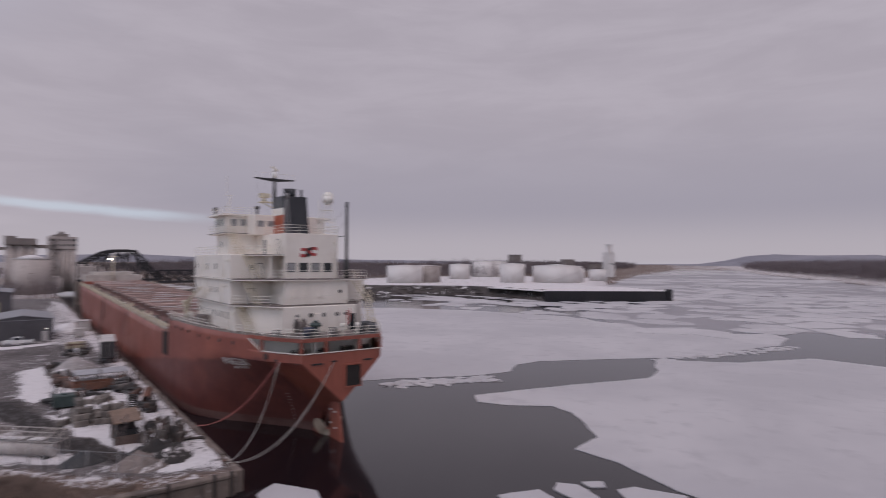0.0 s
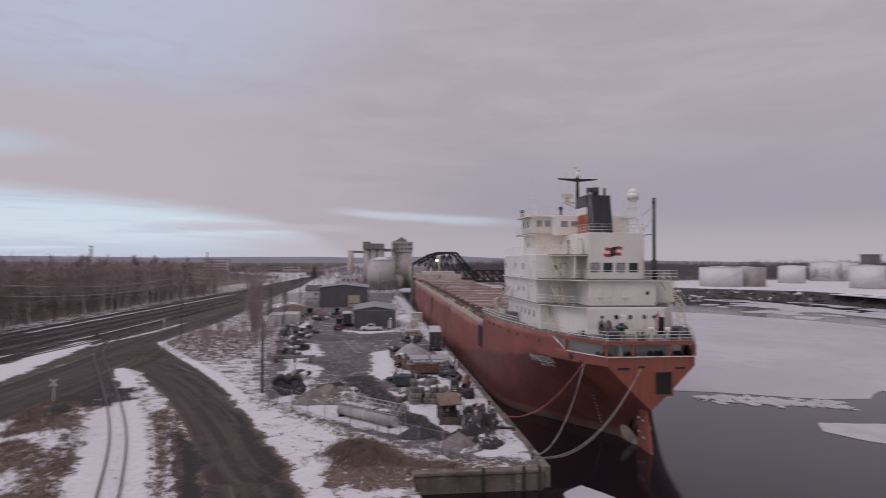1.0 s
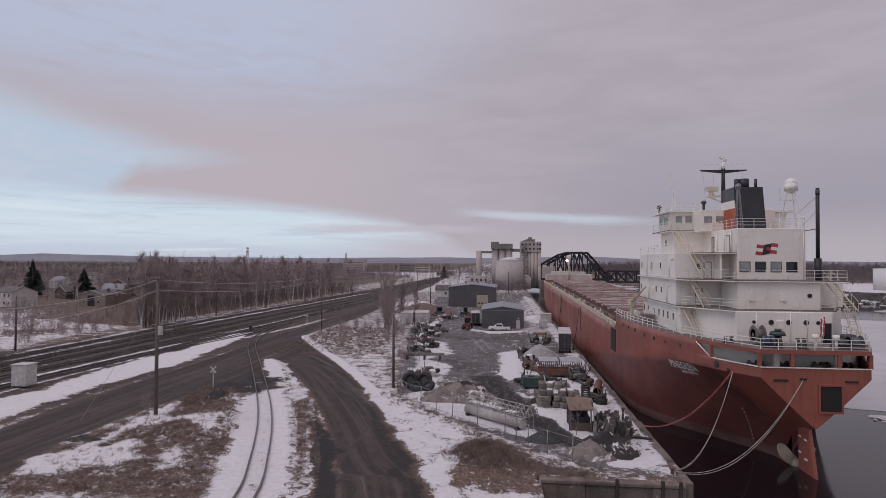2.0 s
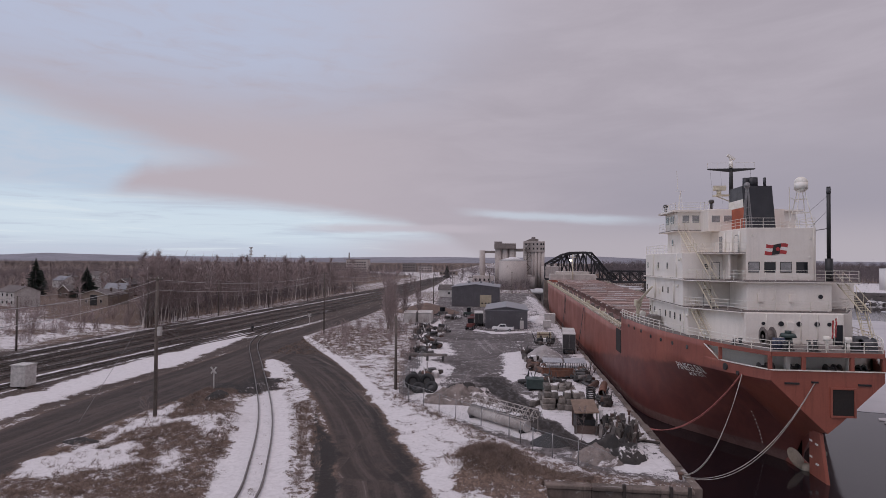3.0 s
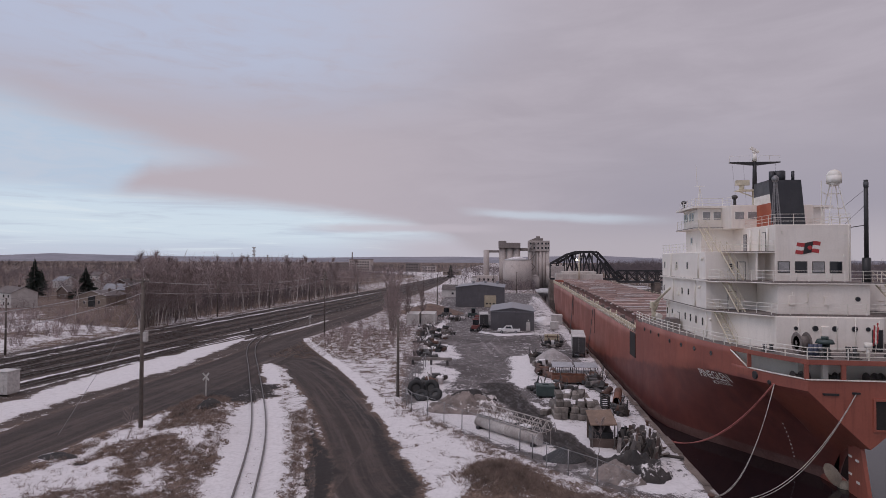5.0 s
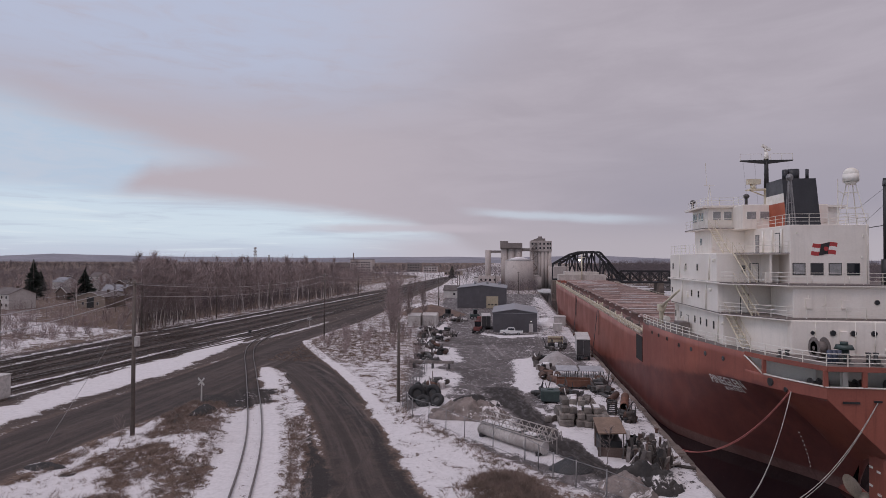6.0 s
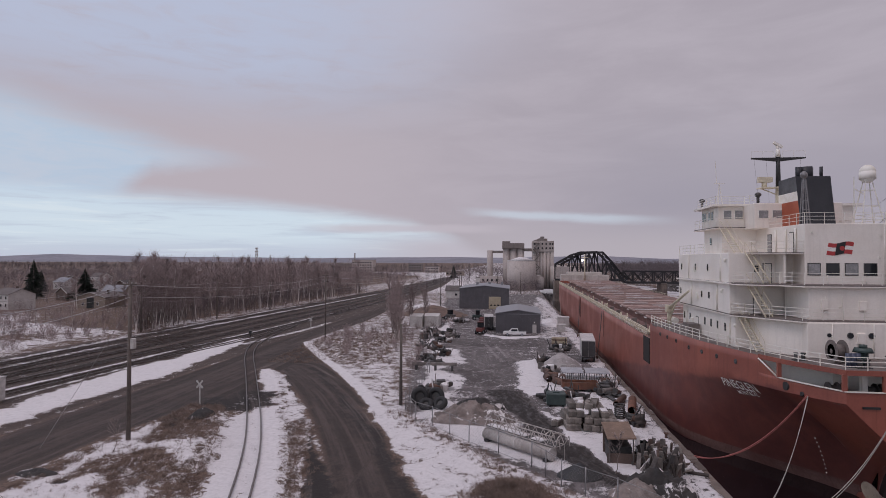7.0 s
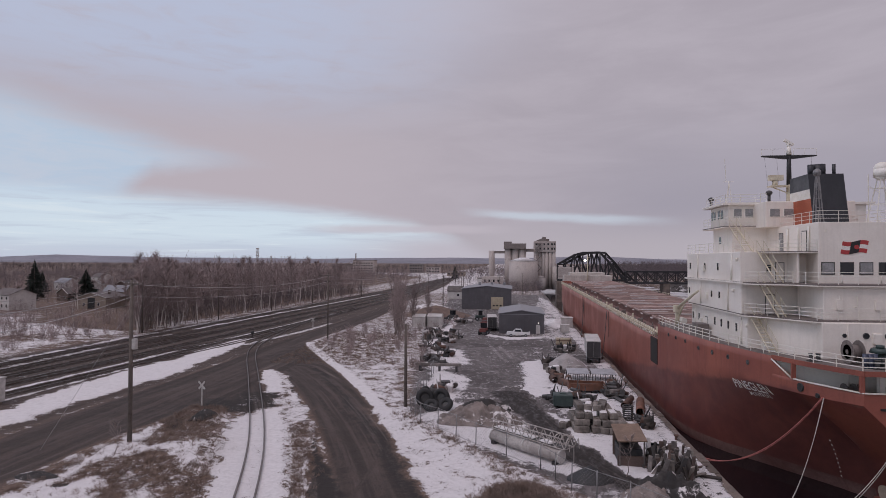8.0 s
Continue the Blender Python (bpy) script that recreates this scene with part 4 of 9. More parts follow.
def wall_window(parent, at, facing, w, h, glass=None, rim=None, name="window"):
    """A framed window on a wall; at is its centre, facing a level normal."""
    at, way = Vector(at), Vector(facing)
    side = Vector((-way.y, way.x, 0))

    def slab(a, b, c, d, near, far):
        bm = bmesh.new()
        vs = [bm.verts.new(at + side * u + Vector((0, 0, v)) + way * k) for k in (near, far) for u, v in ((a, c), (b, c), (b, d), (a, d))]
        for ids in ((3, 2, 1, 0), (4, 5, 6, 7), (0, 1, 5, 4), (1, 2, 6, 5), (2, 3, 7, 6), (3, 0, 4, 7)):
            bm.faces.new([vs[i] for i in ids])
        bmesh.ops.recalc_face_normals(bm, faces=bm.faces)
        return bm

    f = min(0.08, w * 0.2)
    win = part(name, slab(-w / 2 - f, w / 2 + f, -h / 2 - f, h / 2 + f, -0.02, 0.03), rim or RAIL_WHITE, parent, "", True)
    part("pane", slab(-w / 2, w / 2, -h / 2, h / 2, 0.0, 0.05), glass or GLASS, win, "", True)
    return win


def wall_door(parent, at, facing, w=0.75, h=1.8, material=None):
    at = Vector(at) + Vector((0, 0, h / 2))
    return wall_window(parent, at, facing, w, h, material or SHIP_WHITE, DARK_STEEL, "door")


def stair(parent, a, b, width, across, material):
    """A steep ship's stair from a up to b; across is the way over its width."""
    a, b, across = Vector(a), Vector(b), Vector(across) * width / 2
    bm = bmesh.new()
    for s in (-1, 1):
        tube(bm, a + across * s, b + across * s, 0.07, seg=4, smooth=False)
        for k in range(5):
            p = a.lerp(b, k / 4) + across * s
            tube(bm, p, p + Vector((0, 0, 0.95)), 0.022, seg=4, ends=False)
        tube(bm, a + across * s + Vector((0, 0, 0.95)), b + across * s + Vector((0, 0, 0.95)), 0.025, seg=4)
    flight = part("stair", bm, material, parent, "steep steel stair with handrails", True)
    n = max(4, round((b.z - a.z) / 0.24))
    for k in range(1, n):
        p = a.lerp(b, k / n)
        bm = bmesh.new()
        flat = Vector((across.y, -across.x, 0)).normalized() * 0.11
        vs = [bm.verts.new(p + across * u + flat * v + Vector((0, 0, w))) for w in (-0.02, 0.02) for u, v in ((-1, -1), (1, -1), (1, 1), (-1, 1))]
        for ids in ((3, 2, 1, 0), (4, 5, 6, 7), (0, 1, 5, 4), (1, 2, 6, 5), (2, 3, 7, 6), (3, 0, 4, 7)):
            bm.faces.new([vs[i] for i in ids])
        part("tread", bm, material, flight, "", True)


def house_block(parent, x0, x1, y0, y1, z0, z1, name="deckhouse", label=""):
    return part(name, boxed(x0, x1, y0, y1, z0, z1, bevel=0.05), SHIP_WHITE, parent, label, True)


def deck_slab(parent, outline, z0, z1, name="deck_slab", material=None):
    if name == "deck_slab":
        bm = bmesh.new()
        prism(bm, outline, z1 - 0.1, z1)
        bmesh.ops.recalc_face_normals(bm, faces=bm.faces)
        part("deck_plating", bm, DECK_GREY, parent, "", True)
        z1 -= 0.1
    bm = bmesh.new()
    prism(bm, outline, z0, z1)
    bmesh.ops.recalc_face_normals(bm, faces=bm.faces)
    return part(name, bm, material or [SHIP_WHITE], parent, "", True)


def rail(parent, points, **more):
    return part("railing", railing(points, **more), RAIL_WHITE, parent, "", True)


def build_ship():
    ship = thing("freighter", (CX, 150, WATER_Z), "long rust-red lake freighter with white superstructure moored at the quay", "ship")
    hull = build_hull(ship)

    # stern: mooring deck behind openings, poop deck above
    deck_plate(ship, 54.95, 66, 7.2, 7.3, 0.12, DECK_GREY, "mooring_deck")
    deck_plate(ship, 54.8, 88.6, 9.68, 9.88, 0.02, [DECK_GREY], "poop_deck")
    port, star = outline_at(54.8, 62.2, 0.02, 8)
    top = port[::-1] + star
    bm = bmesh.new()
    wall_strip(bm, top, 9.55, 9.95, 0.12)
    part("bulwark_beam", bm, HULL_RED, hull, "", True)
    bm = bmesh.new()
    sport, sstar = outline_at(54.8, 60.1, 0.02, 6)
    wall_strip(bm, sport[::-1] + sstar, 8.27, 8.35, 0.2)
    for s in (-1, 1):
        tube(bm, (CX + s * (along(DECK_LINE, 60.1) + 0.02), 60.1, 8.32), (CX + s * (along(DECK_LINE, 62.2) + 0.02), 62.2, 9.58), 0.07, seg=6)
    part("bulwark_sill", bm, RAIL_WHITE, hull, "white-edged sill of the stern openings", True)
    posts = [(CX - along(DECK_LINE, y) + 0.05, y) for y in (60.0, 54.95)] + [(CX + s, 54.86) for s in (-2.0, 2.1)] + [(CX + along(DECK_LINE, y) - 0.05, y) for y in (54.95, 58.4)]
    for x, y in posts:
        part("bulwark_post", boxed(x - 0.16, x + 0.16, y - 0.1, y + 0.14, 8.3, 9.6), HULL_RED, hull, "", True)
    for s in (-1, 1):
        bm = bmesh.new()
        vs = [bm.verts.new((CX + s * (along(DECK_LINE, y) - d), y, z)) for d in (0.02, 0.14) for y, z in ((62.3, 8.3), (62.3, 9.6), (62.2, 9.6), (60.1, 8.3))]
        for ids in ((0, 1, 2, 3), (7, 6, 5, 4), (0, 4, 5, 1), (1, 5, 6, 2), (2, 6, 7, 3), (3, 7, 4, 0)):
            bm.faces.new([vs[i] for i in ids])
        bmesh.ops.recalc_face_normals(bm, faces=bm.faces)
        part("bulwark_gusset", bm, HULL_RED, hull, "", True)
    bm = bmesh.new()
    prism(bm, [(25.2, 58.6), (32.8, 58.6), (37.2, 62.4), (37.4, 65.5), (20.6, 65.5), (20.8, 62.4)], 7.3, 9.68)
    part("mooring_bulkhead", bm, SHIP_WHITE, ship, "", True)
    # The shaded inside of this opening is painted on a flat panel.
    part("transom_door", boxed(CX + 0.35, CX + 2.2, 54.76, 54.9, 4.35, 6.7), DARK_HOLE, hull, "dark square panel standing for the shaded opening in the transom", True)
    bm = bmesh.new()
    for a in ((CX + 0.2, CX + 0.36, 4.2, 6.85), (CX + 2.19, CX + 2.35, 4.2, 6.85), (CX + 0.36, CX + 2.19, 6.69, 6.85), (CX + 0.36, CX + 2.19, 4.2, 4.36)):
        box(bm, a[0], a[1], 54.66, 54.82, a[2], a[3])
    part("door_frame", bm, HULL_RED, hull, "", True)
    for x, w in ((CX - 3.05, 1.25), (CX + 3.1, 1.1)):
        part("fairlead", boxed(x - w / 2, x + w / 2, 54.7, 54.86, 7.05, 7.22), BLACK_STEEL, hull, "", True)
    part("fairlead", boxed(CX - 1.4, CX - 0.8, 54.7, 54.86, 7.2, 7.36), BLACK_STEEL, hull, "", True)
    for y, z, r in ((59.3, 7.75, 0.36), (57.9, 7.4, 0.2)):
        x = CX - hull_half(y, z)
        bm = bmesh.new()
        tube(bm, (x - 0.06, y - 0.03, z), (x + 0.2, y, z), r, seg=12)
        part("hawsehole", bm, BLACK_STEEL, hull, "", True)
    for y in (83.5, 80.6, 77.4, 74, 71, 68.2, 65.2):
        x = CX - hull_half(y, 8.75)
        port_hole(hull, (x, y, 8.75 + (0.25 if y > 76 else 0)), (-1, -0.12, 0), 0.19)
    # dark panel standing for the shaded, scuffed recess where the poop begins
    part("fender_plate", boxed(CX - 11.58, CX - 11.4, 88.7, 92.4, 4.3, 7.75), DARK_HOLE, hull, "tall dark panel standing for a shaded, scuffed recess in the hull side", True)
    for y in (168.0, 171.0, 128.0):
        x = CX - 11.56
        part("scuff_rail", boxed(x - 0.05, x + 0.02, y - 0.25, y + 0.25, 3.0, main_deck(y)), COAMING, hull, "", True)
    # the name, laid on the plating
    origin = place_of(hull)
    skin = BVHTree.FromPolygons([v.co for v in hull.data.vertices], [p.vertices[:] for p in hull.data.polygons])
    for text, high, y0, z0, gap in (("PINEGLEN", 0.8, 67.7, 6.02, 1.0), ("MONTREAL", 0.34, 66.0, 5.6, 1.25)):
        data = bpy.data.curves.new("lettering", "FONT")
        data.body, data.size, data.extrude, data.space_character, data.offset = text, high / 0.7, 0.0, gap, 0.018 * high
        tmp = bpy.data.objects.new("lettering", data)
        scene.collection.objects.link(tmp)
        bpy.context.view_layer.update()
        me = bpy.data.meshes.new_from_object(tmp.evaluated_get(bpy.context.evaluated_depsgraph_get()))
        bpy.data.objects.remove(tmp)
        bm = bmesh.new()
        bm.from_mesh(me)
        wide = max(v.co.x for v in bm.verts)
        bmesh.ops.triangulate(bm, faces=bm.faces)
        bmesh.ops.subdivide_edges(bm, edges=[e for e in bm.edges if e.calc_length() > 0.3], cuts=2)
        span = 4.8 if high > 0.5 else 2.6
        for v in bm.verts:
            y, z = y0 - v.co.x / wide * span, z0 + v.co.y + 0.3 * v.co.x / wide
            hit, out = skin.ray_cast(Vector((0, y, z)) - origin, Vector((1, 0, 0)))[:2]
            v.co = hit + origin + (out if out.x < 0 else -out) * 0.07
        part("ship_name" if high > 0.5 else "home_port", bm, LETTER_WHITE, hull, "white painted lettering", True)
    for k in range(9):
        z = -0.6 + k * 0.42
        for y in (62.8 - 0.14 * k,):
            x = CX - hull_half(y, z) - 0.02
            part("draft_mark", boxed(x - 0.02, x + 0.05, y - 0.09, y + 0.09, z, z + 0.12), LETTER_WHITE, hull, "", True)

    # rudder and propeller
    bm = bmesh.new()
    vs = prism(bm, [(CX - 0.16, 54.2), (CX, 53.9), (CX + 0.16, 54.2), (CX + 0.2, 57.6), (CX - 0.2, 57.6)], -4.0, 2.4)
    for v in vs:
        if v.co.z > 0:
            v.co.y += 1.7 * (v.co.y < 56)
    rudder = part("rudder", bm, HULL_RED, ship, "rust-red rudder with white marks", True)
    for z, y in ((1.3, 57.3), (1.2, 56.3), (-0.2, 57.3), (-0.6, 56.2)):
        part("anode", boxed(CX - 0.26, CX - 0.16, y - 0.2, y + 0.2, z, z + 0.16), LETTER_WHITE, rudder, "", True)
    bm = bmesh.new()
    tube(bm, (CX, 57.4, 2.2), (CX, 57.4, 3.2), 0.35, seg=10)
    part("rudder_stock", bm, HULL_RED, ship, "", True)
    bm = bmesh.new()
    ball(bm, (CX, 58.6, -1.8), 0.6, 1.0)
    propeller = part("propeller", bm, BRONZE, ship, "bronze propeller half out of the water", True)
    for k, ang in enumerate((-42, 48, 138, 228)):
        bm = bmesh.new()
        for v in bmesh.ops.create_uvsphere(bm, u_segments=12, v_segments=8, radius=1.0)["verts"]:
            for f in v.link_faces:
                f.smooth = True
            u, w, t = v.co.x * 0.8, v.co.y * 0.09, v.co.z * 1.15 + 1.4
            twist = radians(35)
            p = Vector((u * math.cos(twist) - w * math.sin(twist), u * math.sin(twist) + w * math.cos(twist), t))
            c, s = math.cos(radians(ang)), math.sin(radians(ang))
            v.co = Vector((CX + p.x * c + p.z * s, 58.6 + p.y, -1.8 - p.x * s + p.z * c))
        part("blade", bm, BRONZE, propeller, "", True)
    bm = bmesh.new()
    tube(bm, (CX, 58.6, -1.8), (CX, 61.5, -1.8), 0.6, 0.9, seg=10)
    part("stern_tube", bm, HULL_RED, ship, "", True)

    # winches and gear on the mooring deck and the poop
    for x, y, m in ((24.9, 57.6, DECK_GREY), (27.6, 57.4, DARK_STEEL), (30.9, 57.6, DECK_GREY), (33.0, 57.5, DARK_STEEL)):
        bm = bmesh.new()
        tube(bm, (x - 0.6, y, 7.95), (x + 0.6, y, 7.95), 0.3, seg=10)
        for u in (-0.6, 0.1, 0.6):
            tube(bm, (x + u - 0.05, y, 7.95), (x + u + 0.05, y, 7.95), 0.55, seg=12)
        box(bm, x - 1.1, x + 1.1, y - 0.5, y + 0.5, 7.3, 7.55)
        part("mooring_winch", bm, m, ship, "", True)
    for x in (26.2, 31.6):
        part("mooring_pillar", boxed(x - 0.2, x + 0.2, 56.0, 56.4, 7.3, 9.68), SHIP_WHITE, ship, "", True)
    bm = bmesh.new()
    for dx in (-0.42, 0.42):
        tube(bm, (25.5 + dx, 58.6, 10.85), (25.5 + dx + 0.06, 58.6, 10.85), 0.95, seg=22)
        tube(bm, (25.5 + dx - 0.02, 58.6, 10.85), (25.5 + dx + 0.08, 58.6, 10.85), 0.2, seg=10)
    tube(bm, (25.08, 58.6, 10.85), (25.92, 58.6, 10.85), 0.6, seg=16)
    part("hose_reel", bm, DECK_GREY, ship, "round dark rope reel on the poop", True)
    for k in range(3):
        bm = bmesh.new()
        x = 25.3 + 0.36 * k
        tube(bm, (x, 56.6, 9.88), (x, 56.6, 11.0), 0.19, seg=10)
        part("drum", bm, BLUE_DRUM, ship, "blue gas bottle lashed to the railing", True)
    bm = bmesh.new()
    tube(bm, (26.8, 57.3, 9.88), (26.8, 57.3, 11.0), 0.45, 0.35, seg=10)
    tube(bm, (26.8, 57.3, 11.0), (26.8, 57.3, 11.35), 0.75, 0.6, seg=12)
    tube(bm, (26.8, 57.3, 11.35), (26.8, 57.3, 11.6), 0.3, seg=8)
    part("capstan", bm, GREEN_GEAR, ship, "", True)
    for x, y in ((29.9, 56.6), (31.6, 56.3)):
        bm = bmesh.new()
        tube(bm, (x, y, 9.88), (x, y, 10.75), 0.14, seg=8)
        tube(bm, (x, y, 10.75), (x, y, 11.2), 0.3, seg=10)
        part("deck_vent", bm, RAIL_WHITE, ship, "", True)
    for x, m, h in ((32.2, DARK_STEEL, 0.8), (33.5, FUNNEL_GREY, 1.15)):
        bm = bmesh.new()
        tube(bm, (x - 0.55, 56.8, 9.88 + h * 0.55), (x + 0.55, 56.8, 9.88 + h * 0.55), h * 0.42, seg=14)
        for u in (-0.55, 0.5):
            tube(bm, (x + u, 56.8, 9.88 + h * 0.55), (x + u + 0.07, 56.8, 9.88 + h * 0.55), h * 0.54, seg=16)
        vs = box(bm, x - 0.65, x + 0.65, 56.3, 57.3, 9.88, 9.88 + h * 0.3)
        part("deck_winch", bm, m, ship, "", True)
    part("winch_cover", boxed(32.9, 34.1, 57.3, 58.3, 9.88, 11.15, bevel=0.16), FUNNEL_GREY, ship, "grey tarpaulin over deck gear", True)
    bm = bmesh.new()
    tube(bm, (31.0, 57.6, 9.88), (31.15, 57.2, 13.0), 0.035, seg=6)
    staff = part("flag_staff", bm, RAIL_WHITE, ship, "", True)
    for k, m in enumerate((EMBLEM_RED, RAIL_WHITE, EMBLEM_RED)):
        bm = bmesh.new()
        rows = []
        for r in range(9):
            z = 12.85 - 0.22 * r
            fold = 0.05 * math.sin(1.7 * r + k) + 0.012 * r
            x0, x1 = 31.14 - 0.005 * r - 0.14 * k - fold * 0.5, 31.0 - 0.14 * k - fold * 0.5
            d = 0.05 * math.sin(2.1 * r + 2 * k)
            rows.append([bm.verts.new((u, 57.25 + d + q, z - 0.1 * k)) for q in (-0.012, 0.012) for u in (x0, x1)])
        for a, b in zip(rows, rows[1:]):
            for p, q in ((0, 1), (1, 3), (3, 2), (2, 0)):
                bm.faces.new((a[p], a[q], b[q], b[p]))
        bm.faces.new([rows[0][p] for p in (0, 1, 3, 2)])
        bm.faces.new([rows[-1][p] for p in (2, 3, 1, 0)])
        bmesh.ops.recalc_face_normals(bm, faces=bm.faces)
        part("flag_cloth", bm, m, staff, "limp faded flag cloth", True)
    for x, y, h in ((23.1, 59.6, 0.8), (26.3, 56.3, 0.9), (28.4, 56.0, 0.7), (28.9, 57.2, 1.1), (34.2, 57.4, 0.9)):
        bm = bmesh.new()
        for u in (-0.28, 0.28):
            tube(bm, (x + u, y, 9.88), (x + u, y, 9.88 + h * 0.7), 0.16, seg=10)
            tube(bm, (x + u, y, 9.88 + h * 0.7), (x + u, y, 9.88 + h * 0.8), 0.21, seg=10)
        box(bm, x - 0.55, x + 0.55, y - 0.25, y + 0.25, 9.88, 9.95)
        part("bollard", bm, DARK_STEEL, ship, "", True)
    port, star = outline_at(54.95, 88.4, 0.12, 20)
    rail(ship, [(x, y, 9.88) for x, y in port[::-1] + star], r=0.042)

    # superstructure, tier by tier
    tier1 = house_block(ship, 20.4, 37.6, 66.4, 83.6, 9.88, 13.0, label="lowest tier of the white deckhouse")
    aft1 = house_block(ship, 24.3, 33.7, 60.8, 66.5, 9.88, 12.95, label="white aft deckhouse with round windows")
    for x, r in ((26.05, 0.14), (27.75, 0.21), (29.45, 0.21), (31.15, 0.21), (32.3, 0.16)):
        port_hole(aft1, (x, 60.78, 11.9), (0, -1, 0), r)
    part("vent_box", boxed(28.25, 28.9, 60.6, 60.82, 11.2, 12.1, bevel=0.03), SHIP_WHITE, aft1, "", True)
    wall_door(aft1, (33.1, 60.8, 9.9), (0, -1, 0), 0.8, 1.9, GLASS)
    # curved fairing between the side and the aft house
    bm = bmesh.new()
    prism(bm, [(24.4, 61.6), (24.4, 66.6), (21.6, 66.6), (21.9, 65.4), (22.9, 63.4)], 9.88, 12.96)
    bmesh.ops.recalc_face_normals(bm, faces=bm.faces)
    part("fairing", bm, SHIP_WHITE, ship, "", True)
    deck_slab(ship, [(20.05, 84), (20.05, 66.2), (21.4, 64.6), (23.9, 60.9), (34.1, 60.9), (36.4, 64.6), (37.95, 75), (37.95, 84)], 12.92, 13.12, material=[SHIP_WHITE])
    rail(ship, [(20.15, 70, 13.12), (20.15, 66.3, 13.12), (21.5, 64.7, 13.12), (24.0, 61.0, 13.12), (34.0, 61.0, 13.12), (36.3, 64.7, 13.12), (37.8, 75, 13.12)])
    tier2 = house_block(ship, 20.0, 38.0, 66.8, 83.9, 13.1, 16.05, label="second tier of the white deckhouse")
    aft2 = house_block(ship, 24.9, 33.1, 61.8, 66.4, 13.1, 16.0, label="white aft block of the second tier")
    port_hole(aft2, (32.0, 61.78, 14.6), (0, -1, 0), 0.18)
    for x in (26.2, 27.6):
        bm = bmesh.new()
        pipe(bm, [(x, 61.7, 15.2), (x, 61.7, 14.3), (x - 0.25, 61.7, 14.2)], 0.035)
        part("wall_pipe", bm, RAIL_WHITE, aft2, "", True)
    deck_slab(ship, [(19.95, 84), (19.95, 66.0), (20.6, 64.7), (23.3, 63.6), (24.3, 61.4), (35.6, 61.4), (35.6, 66.5), (38.05, 76), (38.05, 84)], 15.98, 16.18, material=[SHIP_WHITE])
    rail(ship, [(23.4, 63.8, 16.18), (24.4, 61.5, 16.18), (35.5, 61.5, 16.18), (35.5, 66.5, 16.18)])
    rail(ship, [(20.1, 66.0, 16.18), (20.7, 64.8, 16.18), (23.3, 63.7, 16.18)])
    tier3 = house_block(ship, 20.0, 29.0, 67.0, 84.0, 16.15, 19.1, label="third tier of the white deckhouse, port side")
    house_block(ship, 29.0, 38.0, 75.5, 84.0, 16.15, 19.1, label="third tier of the white deckhouse, far side")
    deck_slab(ship, [(21.6, 67.2), (21.6, 66.4), (22.9, 65.2), (24.6, 64.75), (25.98, 64.75), (25.98, 67.2)], 18.95, 19.12, material=[SHIP_WHITE])
    part("bracket_wall", boxed(24.3, 24.5, 65.1, 67.05, 16.2, 18.95), SHIP_WHITE, ship, "", True)
    block = house_block(ship, 25.95, 33.05, 64.65, 76.5, 16.12, 21.8, "engine_casing", "tall white engine casing with square windows and a painted flag")
    for k in range(4):
        wall_window(block, (26.75 + 1.62 * k, 64.65, 17.55), (0, -1, 0), 1.0, 1.0, CURTAIN if k % 2 == 0 else GLASS, DARK_STEEL)
    # the waving emblem: two red bars, a white one between, a dark centre
    def flag(name, x0, x1, z0, z1, lift, m):
        bm = bmesh.new()
        n = 10
        cols = []
        for k in range(n + 1):
            t = k / n
            x = x0 + (x1 - x0) * t
            s = (x - 29.1) / 2.3
            dz = 0.10 * math.sin(s * 6.3)
            cols.append([bm.verts.new((x + (z - 19.6) * 0.18, 64.65 - lift - d, z + 0.3 + dz)) for d in (0, 0.02) for z in (z0, z1)])
        for a, b in zip(cols, cols[1:]):
            for i, j in ((2, 3), (1, 0), (3, 1), (0, 2)):
                bm.faces.new((a[i], a[j], b[j], b[i]))
        for c in (cols[0], cols[-1]):
            bm.faces.new((c[0], c[1], c[3], c[2]))
        bmesh.ops.recalc_face_normals(bm, faces=bm.faces)
        part(name, bm, m, block, "", True)
    flag("emblem_bar", 28.0, 30.2, 19.0, 19.36, 0.0, LETTER_WHITE)
    flag("emblem_bar", 28.0, 30.2, 19.36, 19.74, 0.0, EMBLEM_RED)
    flag("emblem_bar", 28.0, 30.2, 18.62, 19.0, 0.0, EMBLEM_RED)
    flag("emblem_field", 28.72, 29.5, 18.62, 19.74, 0.03, BLACK_STEEL)
    bm = bmesh.new()
    tube(bm, (29.17, 64.6, 19.5), (29.17, 64.57, 19.5), 0.22, seg=7)
    part("emblem_mark", bm, EMBLEM_RED, block, "", True)
    # windows on the port side
    for z, ys, h in ((17.6, (82.6, 77.2, 73.0), 0.75), (14.6, (83.0, 75.0, 72.6), 0.7), (11.6, (82.9, 80.6, 75.2, 73.2, 71.2, 69.0), 0.8)):
        x = 20.0 if z > 13 else 20.4
        for y in ys:
            wall_window(tier3 if z > 16 else tier2 if z > 13 else tier1, (x, y, z), (-1, 0, 0), 0.42, h)
    wall_door(tier1, (20.4, 78.0, 9.95), (-1, 0, 0))
    part("deck_ledge", boxed(19.7, 20.05, 66.1, 84.1, 16.02, 16.16), SHIP_WHITE, tier2, "", True)
    wall_door(tier3, (23.6, 67.0, 16.2), (0, -1, 0), 0.7, 1.8)
    wall_window(tier3, (22.6, 67.0, 17.5), (0, -1, 0), 0.4, 0.7)
    wall_door(tier2, (22.6, 66.8, 13.15), (0, -1, 0), 0.7, 1.8)
